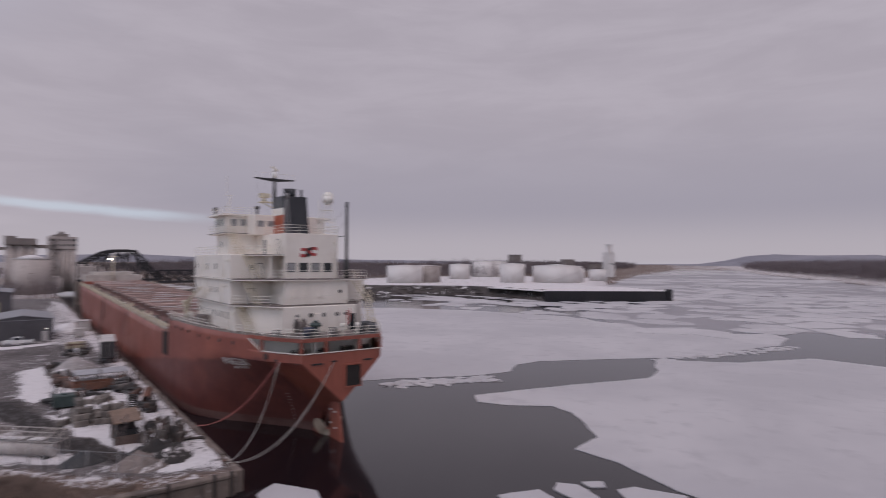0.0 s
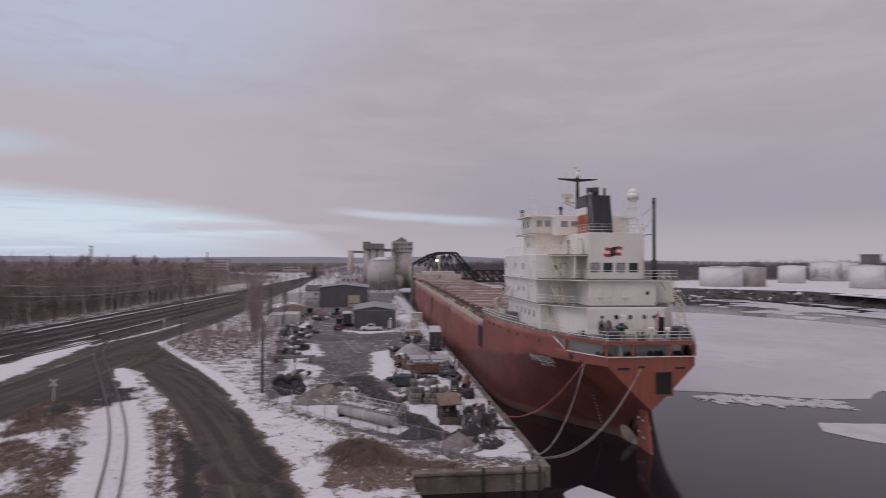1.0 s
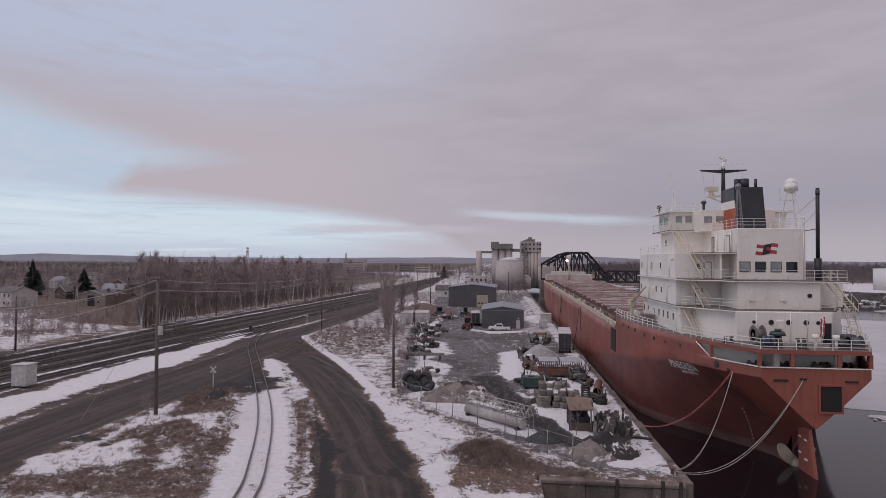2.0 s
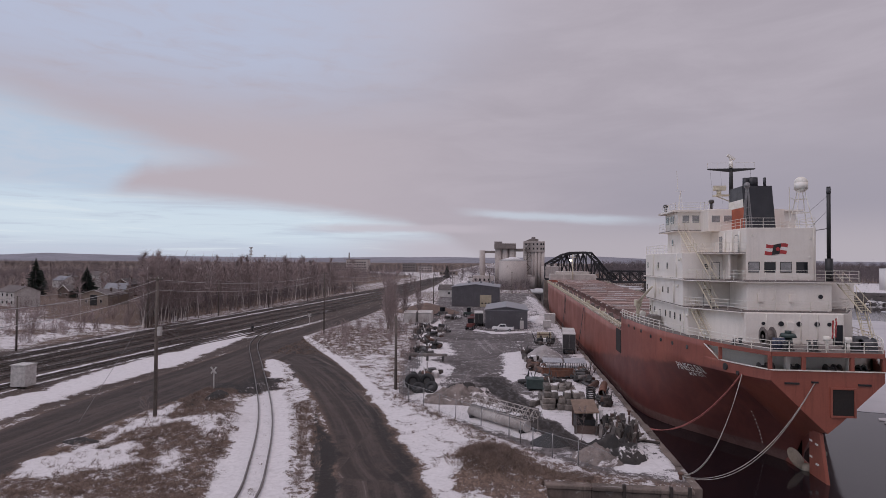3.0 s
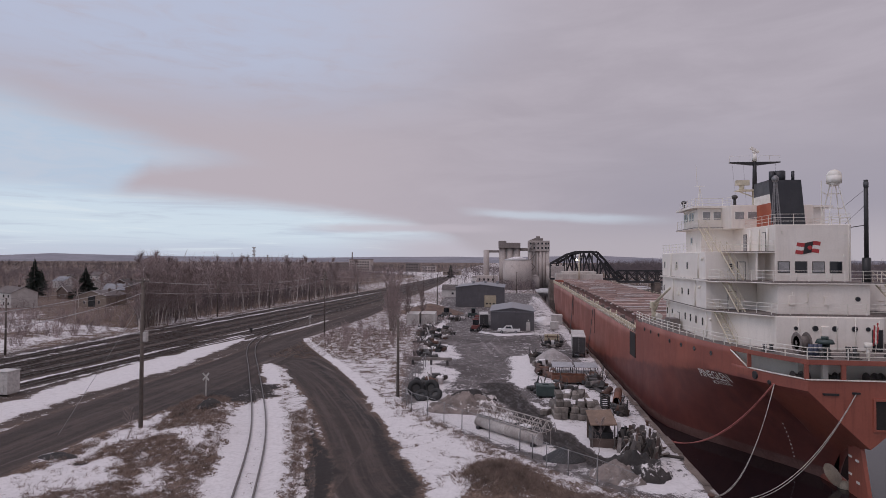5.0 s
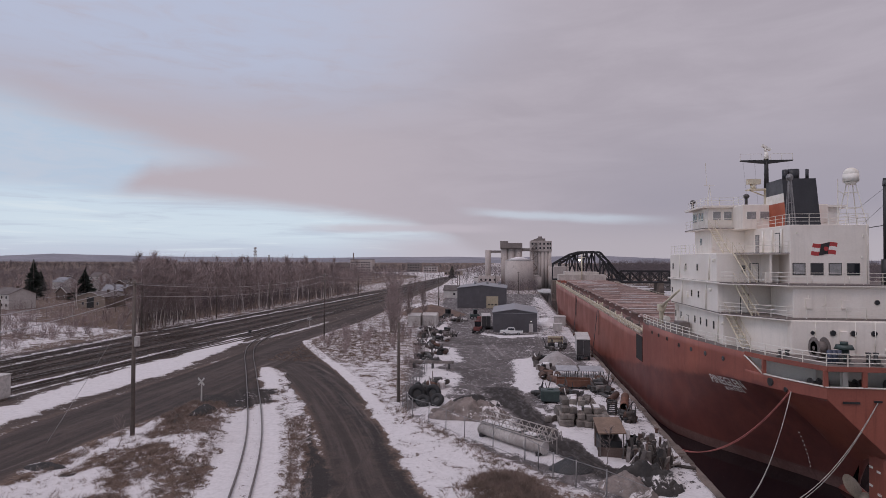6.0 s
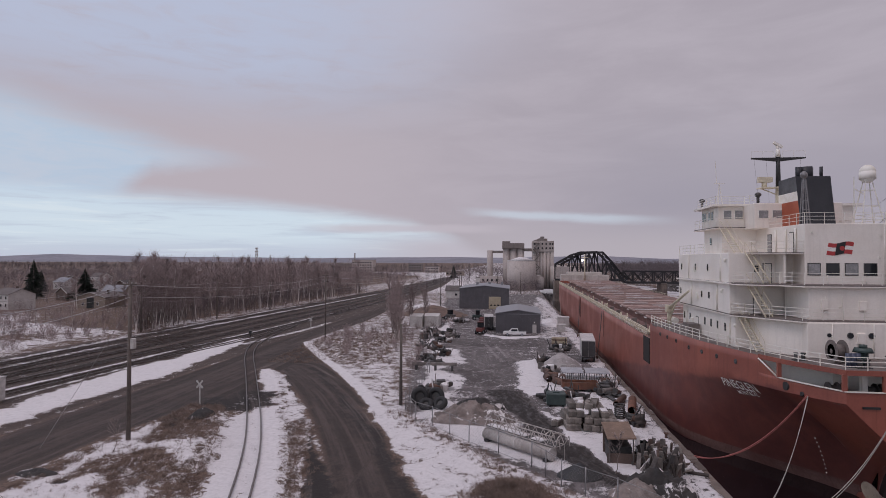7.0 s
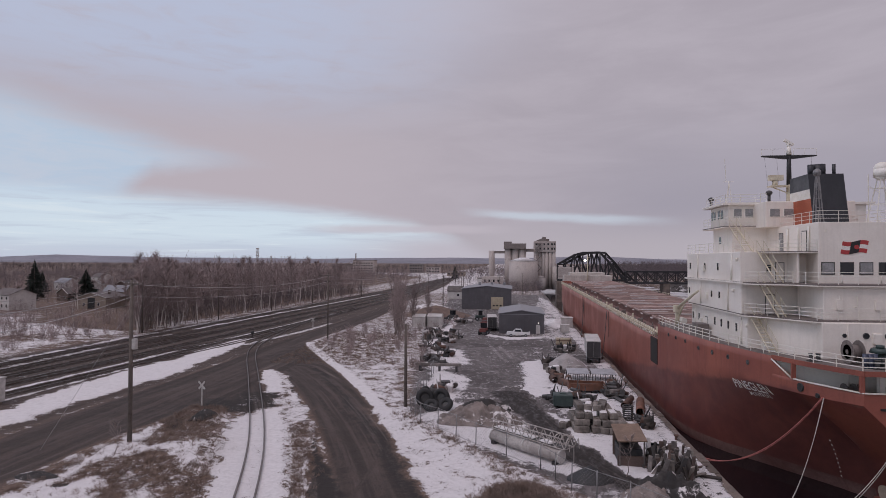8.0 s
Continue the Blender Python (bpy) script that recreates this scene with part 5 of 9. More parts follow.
    rail(ship, [(20.1, 84, 19.1), (20.1, 67.1, 19.1), (21.7, 67.1, 19.12)])
    rail(ship, [(21.7, 66.4, 19.12), (22.9, 65.3, 19.12), (25.9, 64.85, 19.12)])
    # casing side: pipes, doors and cabinets under the upper rail
    for y in (66.2, 68.2, 70.4):
        bm = bmesh.new()
        tube(bm, (25.85, y, 19.1), (25.85, y, 21.5), 0.09, seg=6)
        part("wall_pipe", bm, RAIL_WHITE, block, "", True)
    wall_door(block, (25.95, 67.2, 19.15), (-1, 0, 0), 0.8, 1.9)
    wall_door(block, (25.95, 72.0, 19.15), (-1, 0, 0), 0.8, 1.9, CURTAIN)
    rail(ship, [(26.0, 72.3, 21.8), (26.0, 64.75, 21.8), (33.0, 64.75, 21.8), (33.0, 76.3, 21.8)])
    # doors, pipes, lamps and vents that break up the white walls
    for tier, x, z, ys in ((tier3, 20.0, 16.15, (69.0, 79.6)), (tier2, 20.0, 13.1, (70.0, 78.6)), (tier1, 20.4, 9.9, (67.6, 81.8))):
        for y in ys:
            bm = bmesh.new()
            tube(bm, (x - 0.06, y, z + 0.1), (x - 0.06, y, z + 2.8), 0.045, seg=5)
            tube(bm, (x - 0.06, y + 0.25, z + 0.1), (x - 0.06, y + 0.25, z + 2.2), 0.03, seg=5)
            part("wall_pipe", bm, RAIL_WHITE, tier, "", True)
        bm = bmesh.new()
        tube(bm, (x - 0.02, ys[0] - 1.6, z + 2.3), (x - 0.2, ys[0] - 1.6, z + 2.3), 0.05, seg=5)
        tube(bm, (x - 0.2, ys[0] - 1.6, z + 2.0), (x - 0.2, ys[0] - 1.6, z + 2.35), 0.12, seg=8)
        part("bulkhead_lamp", bm, RAIL_WHITE, tier, "", True)
        part("vent_box", boxed(x - 0.22, x + 0.02, ys[1] - 2.4, ys[1] - 1.8, z + 0.9, z + 1.6), RAIL_WHITE, tier, "", True)
    for x, z in ((26.6, 20.9), (32.4, 18.6), (32.5, 20.6)):
        part("junction_box", boxed(x - 0.09, x + 0.09, 64.55, 64.66, z, z + 0.22), RAIL_WHITE, block, "", True)
    for x, z0, z1 in ((27.9, 16.2, 17.0), (31.2, 16.2, 16.9), (32.8, 16.2, 21.7)):
        bm = bmesh.new()
        tube(bm, (x, 64.58, z0), (x, 64.58, z1), 0.04, seg=5)
        part("wall_pipe", bm, RAIL_WHITE, block, "", True)
    for x, w, h in ((25.9, 0.5, 0.9), (29.0, 0.6, 0.8)):
        part("vent_box", boxed(x, x + w, 61.62, 61.8, 14.0, 14.0 + h), SHIP_WHITE, aft2, "", True)
    for x in (26.3, 29.6, 31.2):
        bm = bmesh.new()
        tube(bm, (x, 60.72, 9.9), (x, 60.72, 12.9), 0.04, seg=5)
        part("wall_pipe", bm, RAIL_WHITE, aft1, "", True)
    # stairs down the port side aft
    stair(ship, (21.7, 63.9, 9.9), (20.9, 66.4, 13.1), 0.8, (0.95, 0.3, 0), CREAM)
    stair(ship, (22.4, 63.7, 13.1), (21.4, 65.6, 16.2), 0.85, (0.9, 0.45, 0), CREAM)
    stair(ship, (22.6, 64.6, 16.2), (21.7, 66.6, 19.2), 0.85, (0.9, 0.45, 0), CREAM)
    stair(ship, (22.6, 71.4, 19.1), (22.1, 74.6, 22.0), 0.8, (0.98, 0.2, 0), CREAM)
    stair(ship, (35.2, 59.8, 13.2), (34.2, 62.6, 16.2), 0.8, (1, 0, 0), CREAM)
    stair(ship, (34.9, 58.6, 9.9), (35.6, 61.4, 13.1), 0.8, (1, 0, 0), CREAM)
    # wheelhouse
    wheel0 = house_block(ship, 22.3, 35.7, 75.4, 81.4, 19.1, 22.0, label="white tier under the wheelhouse")
    wall_window(wheel0, (22.3, 79.0, 20.6), (-1, 0, 0), 0.6, 0.8)
    deck_slab(ship, [(21.3, 82.2), (21.3, 74.8), (36.7, 74.8), (36.7, 82.2)], 21.92, 22.08)
    rail(ship, [(24.4, 74.9, 22.08), (21.4, 74.9, 22.08), (21.4, 82.0, 22.08)])
    wheel = house_block(ship, 21.9, 36.1, 75.4, 81.0, 22.05, 24.45, "wheelhouse", "white wheelhouse with a band of windows")
    for y in (80.4, 79.6, 78.2, 77.2):
        wall_window(wheel, (21.9, y, 23.5), (-1, 0, 0), 0.6, 0.95)
    for x in (22.9, 24.1):
        wall_window(wheel, (x, 75.4, 23.5), (0, -1, 0), 0.8, 0.9, CURTAIN)
    deck_slab(ship, [(21.2, 81.9), (21.2, 75.0), (36.8, 75.0), (36.8, 81.9)], 24.42, 24.66, "wheelhouse_roof")
    chart = house_block(ship, 24.6, 33.4, 72.4, 75.5, 21.8, 24.5, label="white chart room behind the wheelhouse")
    for x in (25.5, 26.9):
        wall_window(chart, (x, 72.4, 23.3), (0, -1, 0), 0.95, 0.8, CURTAIN)
    rail(ship, [(24.7, 72.5, 24.5), (24.7, 75.3, 24.66), (21.6, 75.3, 24.66), (21.6, 81.5, 24.66)], h=0.9)
    for x, y, z in ((25.2, 73.0, 24.5), (21.9, 80.9, 24.66)):
        bm = bmesh.new()
        tube(bm, (x, y, z), (x, y, z + 0.7), 0.16, seg=8)
        ball(bm, (x, y, z + 0.95), 0.34, 0.8)
        part("roof_lamp", bm, DARK_STEEL, ship, "", True)
    bm = bmesh.new()
    for dx, dy in ((-0.35, 0), (0.35, 0), (0, 0.5)):
        tube(bm, (23.3 + dx, 79 + dy, 24.66), (23.3, 79.1, 27.6), 0.04, seg=4)
    tube(bm, (22.7, 79.1, 27.5), (23.9, 79.1, 27.5), 0.04, seg=4)
    tube(bm, (23.0, 79.1, 27.5), (22.85, 79.1, 30.2), 0.04, seg=4)
    part("antenna", bm, RAIL_WHITE, ship, "", True)

    # funnel
    bm = bmesh.new()
    funnel_base, funnel_top = 21.8, 26.9

    def section(z):
        t = (z - funnel_base) / (funnel_top - funnel_base)
        y0, y1 = 68.4 + 0.95 * t, 73.2 - 0.1 * t
        return [(CX - 1.65, y0), (CX + 1.65, y0), (CX + 1.65, y1), (CX - 1.65, y1)]

    def band(z0, z1, slot):
        a, b = section(z0), section(z1)
        lo, hi = [bm.verts.new((*p, z0)) for p in a], [bm.verts.new((*p, z1)) for p in b]
        for i in range(4):
            j = (i + 1) % 4
            bm.faces.new((lo[i], lo[j], hi[j], hi[i])).material_index = 2 if i in (0,) else slot
        return hi

    band(funnel_base, 24.4, 0)
    band(24.4, 25.35, 1)
    hi = band(25.35, funnel_top, 3)
    bm.faces.new(hi).material_index = 2
    bmesh.ops.remove_doubles(bm, verts=bm.verts, dist=0.001)
    funnel = part("funnel", bm, [FUNNEL_RED, RAIL_WHITE, FUNNEL_BLACK, FUNNEL_GREY], ship, "black raked funnel with orange and white side bands", True)
    for x, y, r, h in ((28.2, 70.6, 0.28, 1.1), (29.1, 70.9, 0.62, 1.15), (30.3, 70.4, 0.16, 1.1)):
        bm = bmesh.new()
        tube(bm, (x, y, funnel_top - 0.1), (x, y, funnel_top + h), r, seg=14)
        part("exhaust_pipe", bm, FUNNEL_BLACK, funnel, "", True)

    # masts, radar and domes
    bm = bmesh.new()
    tube(bm, (CX, 77, 21.8), (CX, 77, 26.8), 0.33, 0.28, seg=10)
    mast = part("mast", bm, CREAM, ship, "buff and black mast with yard and radar", True)
    bm = bmesh.new()
    tube(bm, (CX, 77, 26.8), (CX, 77, 30.4), 0.27, 0.2, seg=10)
    part("topmast", bm, BLACK_STEEL, mast, "", True)
    bm = bmesh.new()
    vs = [bm.verts.new((CX + x, 77 + y, z)) for y in (-0.18, 0.18) for x, z in ((-2.9, 30.12), (2.9, 30.12), (2.9, 30.0), (0.45, 29.72), (-0.45, 29.72), (-2.9, 30.0))]
    bm.faces.new(vs[:6][::-1]); bm.faces.new(vs[6:])
    for k in range(6):
        bm.faces.new((vs[k], vs[(k + 1) % 6], vs[6 + (k + 1) % 6], vs[6 + k]))
    bmesh.ops.recalc_face_normals(bm, faces=bm.faces)
    part("yard", bm, BLACK_STEEL, mast, "", True)
    bm = railing([(CX - 2.9, 77, 30.12), (CX - 0.5, 77, 30.12)], 0.75, 1.1, 1, 0.025)
    part("yard_rail", bm, RAIL_WHITE, mast, "", True)
    part("yard_rail", railing([(CX + 0.5, 77, 30.12), (CX + 2.9, 77, 30.12)], 0.75, 1.1, 1, 0.025), RAIL_WHITE, mast, "", True)
    bm = bmesh.new()
    tube(bm, (CX, 77, 30.2), (CX, 77, 31.1), 0.3, 0.2, seg=8)
    tube(bm, (CX, 77, 31.0), (CX - 0.15, 77, 31.5), 0.14, seg=8)
    vs = box(bm, CX - 0.55, CX + 0.55, 76.85, 77.15, 31.45, 31.72)
    bmesh.ops.rotate(bm, verts=vs, cent=(CX, 77, 31.6), matrix=Matrix.Rotation(radians(32), 3, "Y"))
    part("radar_scanner", bm, RAIL_WHITE, mast, "", True)
    bm = bmesh.new()
    box(bm, CX - 2.1, CX - 0.2, 76.3, 77.7, 26.6, 26.72)
    tube(bm, (CX - 1.5, 77, 26.72), (CX - 1.5, 77, 27.3), 0.3, seg=8)
    box(bm, CX - 2.2, CX - 0.7, 76.7, 77.2, 27.3, 27.9)
    tube(bm, (CX - 0.2, 77, 25.9), (CX - 1.9, 77, 26.6), 0.08, seg=4)
    part("radar_platform", bm, CREAM, mast, "", True)
    for x in (26.75,):
        bm = bmesh.new()
        for dx, dy in ((-0.3, -0.3), (0.42, -0.3), (0.42, 0.3), (-0.3, 0.3)):
            tube(bm, (x + dx, 66.4 + dy, 21.8), (x + dx * 0.25, 66.4 + dy * 0.3, 26.3), 0.06, seg=4)
        for k in range(5):
            z = 22.4 + 0.85 * k
            s = 1 - 0.75 * (z - 21.8) / 4.5
            tube(bm, (x - 0.3 * s, 66.1, z), (x + 0.42 * s, 66.1, z), 0.03, seg=4)
        ball(bm, (x, 66.4, 26.6), 0.34, 1.1)
        part("dome_mast", bm, WIRE_GREY, ship, "white lattice mast with a small dome", True)
    bm = bmesh.new()
    for dx, dy in ((-0.95, -0.8), (0.95, -0.8), (0.95, 0.8), (-0.95, 0.8)):
        tube(bm, (32.2 + dx, 66.0 + dy, 21.8), (32.2 + dx * 0.3, 66.0 + dy * 0.3, 25.85), 0.05, seg=4)
    for z, s in ((23.5, 0.72), (25.0, 0.47)):
        for a, b in (((-1, -1), (1, -1)), ((1, -1), (1, 1)), ((1, 1), (-1, 1)), ((-1, 1), (-1, -1))):
            tube(bm, (32.2 + a[0] * 0.95 * s, 66 + a[1] * 0.8 * s, z), (32.2 + b[0] * 0.95 * s, 66 + b[1] * 0.8 * s, z), 0.04, seg=4)
    tube(bm, (31.0, 66.0, 21.8), (31.0, 66.0, 26.3), 0.05, seg=4)
    tube(bm, (31.0, 66.0, 25.2), (32.0, 66.0, 24.6), 0.04, seg=4)
    tower = part("dome_tower", bm, RAIL_WHITE, ship, "white lattice tower with a satellite dome", True)
    bm = bmesh.new()
    tube(bm, (32.2, 66, 25.75), (32.2, 66, 26.05), 0.3, 0.62, seg=18)
    tube(bm, (32.2, 66, 26.05), (32.2, 66, 26.8), 0.68, 0.68, seg=18)
    ball(bm, (32.2, 66, 26.8), 0.675, 0.95, 18)
    part("dome", bm, RAIL_WHITE, tower, "", True)
    bm = bmesh.new()
    tube(bm, (33.2, 62.5, 16.1), (33.2, 62.5, 18.5), 0.36, seg=10)
    tube(bm, (33.2, 62.5, 18.5), (33.2, 62.5, 25.9), 0.19, 0.18, seg=10)
    stack = part("exhaust_pipe", bm, BLACK_STEEL, ship, "tall thin dark exhaust stack", True)
    bm = bmesh.new()
    tube(bm, (33.2, 62.5, 25.2), (33.2, 62.5, 25.7), 0.21, seg=10)
    part("stack_band", bm, FUNNEL_GREY, stack, "", True)
    bm = bmesh.new()
    tube(bm, (33.05, 65, 21.5), (33.2, 62.7, 21.6), 0.05, seg=4)
    tube(bm, (32.9, 66, 23.5), (33.2, 62.7, 25.0), 0.015, seg=4)
    tube(bm, (32.9, 65.4, 21.9), (33.2, 62.7, 23.5), 0.015, seg=4)
    part("stay", bm, DARK_STEEL, ship, "", True)

    for x in (CX - 2.6, CX - 1.3, CX + 2.4):
        bm = bmesh.new()
        tube(bm, (x, 77, 30.0), (x * 0.86 + CX * 0.14, 76.6, 24.7), 0.012, seg=4)
        part("halyard", bm, WIRE_GREY, ship, "", True)
    # main deck, hatches, rails
    bm = bmesh.new()
    port, star = outline_at(88.6, 250, 0.1, 20)
    up = [bm.verts.new((x, y, main_deck(y))) for x, y in star + port[::-1]]
    dn = [bm.verts.new((x, y, main_deck(y) - 0.1)) for x, y in star + port[::-1]]
    bm.faces.new(up)
    bm.faces.new(dn[::-1])
    bmesh.ops.recalc_face_normals(bm, faces=bm.faces)
    part("main_deck", bm, DECK_RED, ship, "", True)
    bm = bmesh.new()
    for s in (-1, 1):
        box(bm, CX + s * 7.6 - 0.1, CX + s * 7.6 + 0.1, 93.5, 243, 7.7, 9.3)
    part("coaming", bm, COAMING, ship, "", True)
    rnd = random.Random(43)
    for k in range(20):
        y = 94.5 + 7.35 * k
        z = main_deck(y)
        cover = part("hatch_cover", boxed(CX - 8.0, CX + 8.0, y, y + 5.2, z + 1.15, z + 1.5, bevel=0.06), HATCH_PINK, ship, "", True)
        for u in (1.4, 2.8, 4.2):
            part("stiffener", boxed(CX - 7.9, CX + 7.9, y + u - 0.08, y + u + 0.08, z + 1.5, z + 1.62), HATCH_PINK, cover, "", True)
        if k < 19:
            part("cross_deck", boxed(CX - 7.47, CX + 7.47, y + 5.25, y + 7.3, z - 0.05, z + 0.95, bevel=0.05), DECK_RED, ship, "", True)
            if rnd.random() < 0.75:
                part("snow_strip", boxed(CX - 7.9, CX - rnd.uniform(-3, 6), y + 5.6, y + 6.9, z + 0.9, z + 1.08, bevel=0.06), SNOW_SHIP, ship, "", True)
        part("coaming", boxed(CX - 7.45, CX + 7.45, y + 0.2, y + 5.0, z - 0.02, z + 1.15), COAMING, ship, "", True)
    rim = [(CX - 11.35, y, main_deck(y) + 0.05) for y in (91, 110, 130, 150, 170, 190, 210, 230, 242)]
    part("railing", railing(rim, 1.05, 1.3, 2, 0.075), CREAM, ship, "pale yellow pipe railing along the deck edge", True)
    part("railing", railing([(2 * CX - x, y, z) for x, y, z in rim], 1.0, 1.7, 2, 0.045), CREAM, ship, "", True)
    bm = bmesh.new()
    pipe(bm, [(CX - 10.6, y, main_deck(y) + 0.45) for y in range(92, 242, 6)], 0.16)
    pipe(bm, [(CX - 10.1, y, main_deck(y) + 0.35) for y in range(92, 242, 6)], 0.1)
    part("deck_pipe", bm, CREAM, ship, "", True)
    bm = bmesh.new()
    box(bm, CX - 4.5, CX + 4.5, 90.2, 93.0, 8.6, 9.3)
    for x in (CX - 4, CX + 4):
        box(bm, x - 0.2, x + 0.2, 90.4, 92.8, 7.7, 8.7)
    part("hatch_gantry", bm, HATCH_PINK, ship, "", True)
    # snow and small gear along the port side of the deck
    rnd = random.Random(44)
    y = 94.0
    while y < 240:
        long = rnd.uniform(1.5, 6)
        z = main_deck(y + long / 2)
        part("snow_patch", boxed(CX - 11.1 + rnd.uniform(0, 0.3), CX - 9.6 + rnd.uniform(-0.5, 0.6), y, y + long, z - 0.1, z + rnd.uniform(0.1, 0.22), bevel=0.08), SNOW_SHIP, ship, "", True)
        y += long + rnd.uniform(0.5, 5)
    for k in range(20):
        y = 94.5 + 7.35 * k
        z = main_deck(y)
        bm = bmesh.new()
        tube(bm, (CX - 10.4, y - 0.9, z), (CX - 10.4, y - 0.9, z + rnd.uniform(0.7, 1.3)), 0.14, seg=8)
        tube(bm, (CX - 9.2, y - 0.5, z), (CX - 9.2, y - 0.5, z + 0.9), 0.1, seg=6)
        box(bm, CX - 9.9, CX - 9.2, y - 1.2, y - 0.5, z, z + rnd.uniform(0.3, 0.8))
        part("deck_gear", bm, DECK_GREY if k % 3 else CREAM, ship, "", True)
        for u in (0.12, rnd.uniform(0.6, 2.0), rnd.uniform(2.6, 4.8)):
            a = rnd.uniform(-7.8, 1)
            part("snow_streak", boxed(CX + a, CX + a + rnd.uniform(2.5, 7), y + u - 0.2, y + u + 0.25, z + 1.45, z + 1.58), SNOW_SHIP, ship, "", True)
    # store crane ahead of the house
    bm = bmesh.new()
    tube(bm, (19.4, 86.2, 9.8), (19.4, 86.2, 12.2), 0.3, seg=10)
    tube(bm, (19.4, 86.4, 12.1), (19.15, 77.0, 14.8), 0.24, 0.13, seg=6)
    box(bm, 19.0, 19.8, 85.7, 86.8, 11.6, 12.5)
    tube(bm, (19.4, 85.4, 11.2), (19.3, 82.6, 13.1), 0.09, seg=6)
    part("store_crane", bm, CREAM, ship, "small cream deck crane with raised boom", True)
    bm = bmesh.new()
    tube(bm, (19.9, 86.6, 10.6), (19.9, 85.0, 10.6), 0.38, seg=12)
    part("life_raft", bm, RAIL_WHITE, ship, "", True)
    part("deck_box", boxed(18.9, 20.1, 76.2, 78.4, 9.9, 11.1), DECK_GREY, ship, "", True)
    # forecastle
    bm = bmesh.new()
    fport, fstar = outline_at(249, 269.6, 0.05, 10)
    prism(bm, fstar + fport[::-1], 9.0, 10.2)
    bmesh.ops.recalc_face_normals(bm, faces=bm.faces)
    part("forecastle", bm, HULL_RED, ship, "", True)
    part("forecastle_house", boxed(19.2, 38.4, 249.5, 256, 9.2, 12.6, bevel=0.08), FADED_WHITE, ship, "weathered pale bulkhead at the bow", True)
    part("forecastle_house", boxed(22, 36, 252, 260, 12.6, 13.7, bevel=0.08), FADED_WHITE, ship, "", True)
    bm = bmesh.new()
    tube(bm, (CX - 0.4, 249, 9.3), (CX - 0.4, 249, 21.0), 0.3, 0.2, seg=8)
    box(bm, CX - 1.8, CX + 1.0, 248.8, 249.2, 19.6, 19.8)
    lamp_mast = part("foremast", bm, CREAM, ship, "slim foremast with a lit floodlight", True)
    bm = bmesh.new()
    ball(bm, (CX - 1.4, 248.6, 18.6), 0.42)
    part("floodlight", bm, LAMP_GLOW, lamp_mast, "bright lit floodlight", True)
    return ship


WIRE_GREY = mat("galvanised_wire", (0.30, 0.29, 0.29), (0.22, 0.21, 0.21), 0.5, 2.0, 12.0, metal=0.5)
FADED_WHITE = mat("weathered_pale_paint", (0.56, 0.51, 0.47), (0.45, 0.4, 0.365), 0.7, 0.4, 6.0, 0.08, streak=0.4)
build_ship()


# ---- mooring lines ----
def sagging(name, a, b, sag, r, material, label):
    bm = bmesh.new()
    a, b = Vector(a), Vector(b)
    pipe(bm, [a.lerp(b, k / 24) - Vector((0, 0, 4 * sag * (k / 24) * (1 - k / 24))) for k in range(25)], r)
    return solo(name, bm, material, label, "rope", a)


sagging("mooring_rope", (22.6, 57.4, 7.4), (15.6, 63.6, 0.1), 1.75, 0.045, ROPE_RED, "slack red mooring rope from the stern to the quay")
sagging("mooring_rope", (22.65, 57.35, 7.4), (15.6, 64.2, 0.1), 2.0, 0.035, ROPE_RED, "slack red mooring rope from the stern to the quay")
sagging("mooring_rope", (22.65, 57.3, 7.35), (14.7, 49.4, 0.35), 2.5, 0.024, ROPE_GREY, "pale mooring rope to the quay corner")
sagging("mooring_rope", (22.6, 57.3, 7.35), (14.7, 49.45, 0.35), 2.7, 0.02, ROPE_GREY, "pale thin mooring rope to the quay corner")
sagging("mooring_rope", (27.9, 54.75, 7.25), (14.75, 49.35, 0.3), 2.85, 0.028, ROPE_GREY, "slack pale mooring rope from the transom")
sagging("mooring_rope", (27.9, 54.75, 7.2), (14.75, 49.3, 0.3), 3.05, 0.026, ROPE_GREY, "slack pale mooring rope from the transom")
sagging("mooring_rope", (17.4, 168, 8.0), (14.6, 150, 0.2), 0.8, 0.07, BLACK_STEEL, "dark mooring rope from the deck to the quay")
sagging("mooring_rope", (17.4, 130, 7.9), (14.6, 118, 0.2), 0.8, 0.07, BLACK_STEEL, "dark mooring rope from the deck to the quay")

# ---- quay ----
POST_WOOD = mat("dark_fender_timber", (0.07, 0.055, 0.048), (0.045, 0.037, 0.033), 0.9, 0.8, 8.0, 0.3)
CONCRETE = mat("stained_quay_concrete", (0.205, 0.16, 0.135), (0.125, 0.098, 0.084), 0.9, 0.35, 6.0, 0.4, streak=0.6, spots=((0.33, 0.3, 0.28), 0.8, 0.6), rand=0.12)
STEEL_PILE = mat("dark_sheet_piling", (0.013, 0.012, 0.016), (0.022, 0.019, 0.022), 0.7, 0.3, 4.0, 0.2, streak=0.4)
quay = thing("quay_wall", (15.6, 47.3, WATER_Z), "stained concrete quay wall with a worn coping", "quay wall", kind="structure")
rnd = random.Random(12)
for x0, x1 in ((3.4, 7.1), (7.12, 12.4), (12.42, 15.02)):
    part("block", boxed(x0, x1, 46.8, 47.5, -2.6, -0.28 + rnd.uniform(-0.04, 0.03), bevel=0.06), CONCRETE, quay, "", True)
    part("coping", boxed(x0 - 0.01, x1 + 0.01, 46.68 + rnd.uniform(-0.04, 0.04), 47.6, -0.3, 0.06 + rnd.uniform(-0.03, 0.03), bevel=0.08), CONCRETE, quay, "", True)
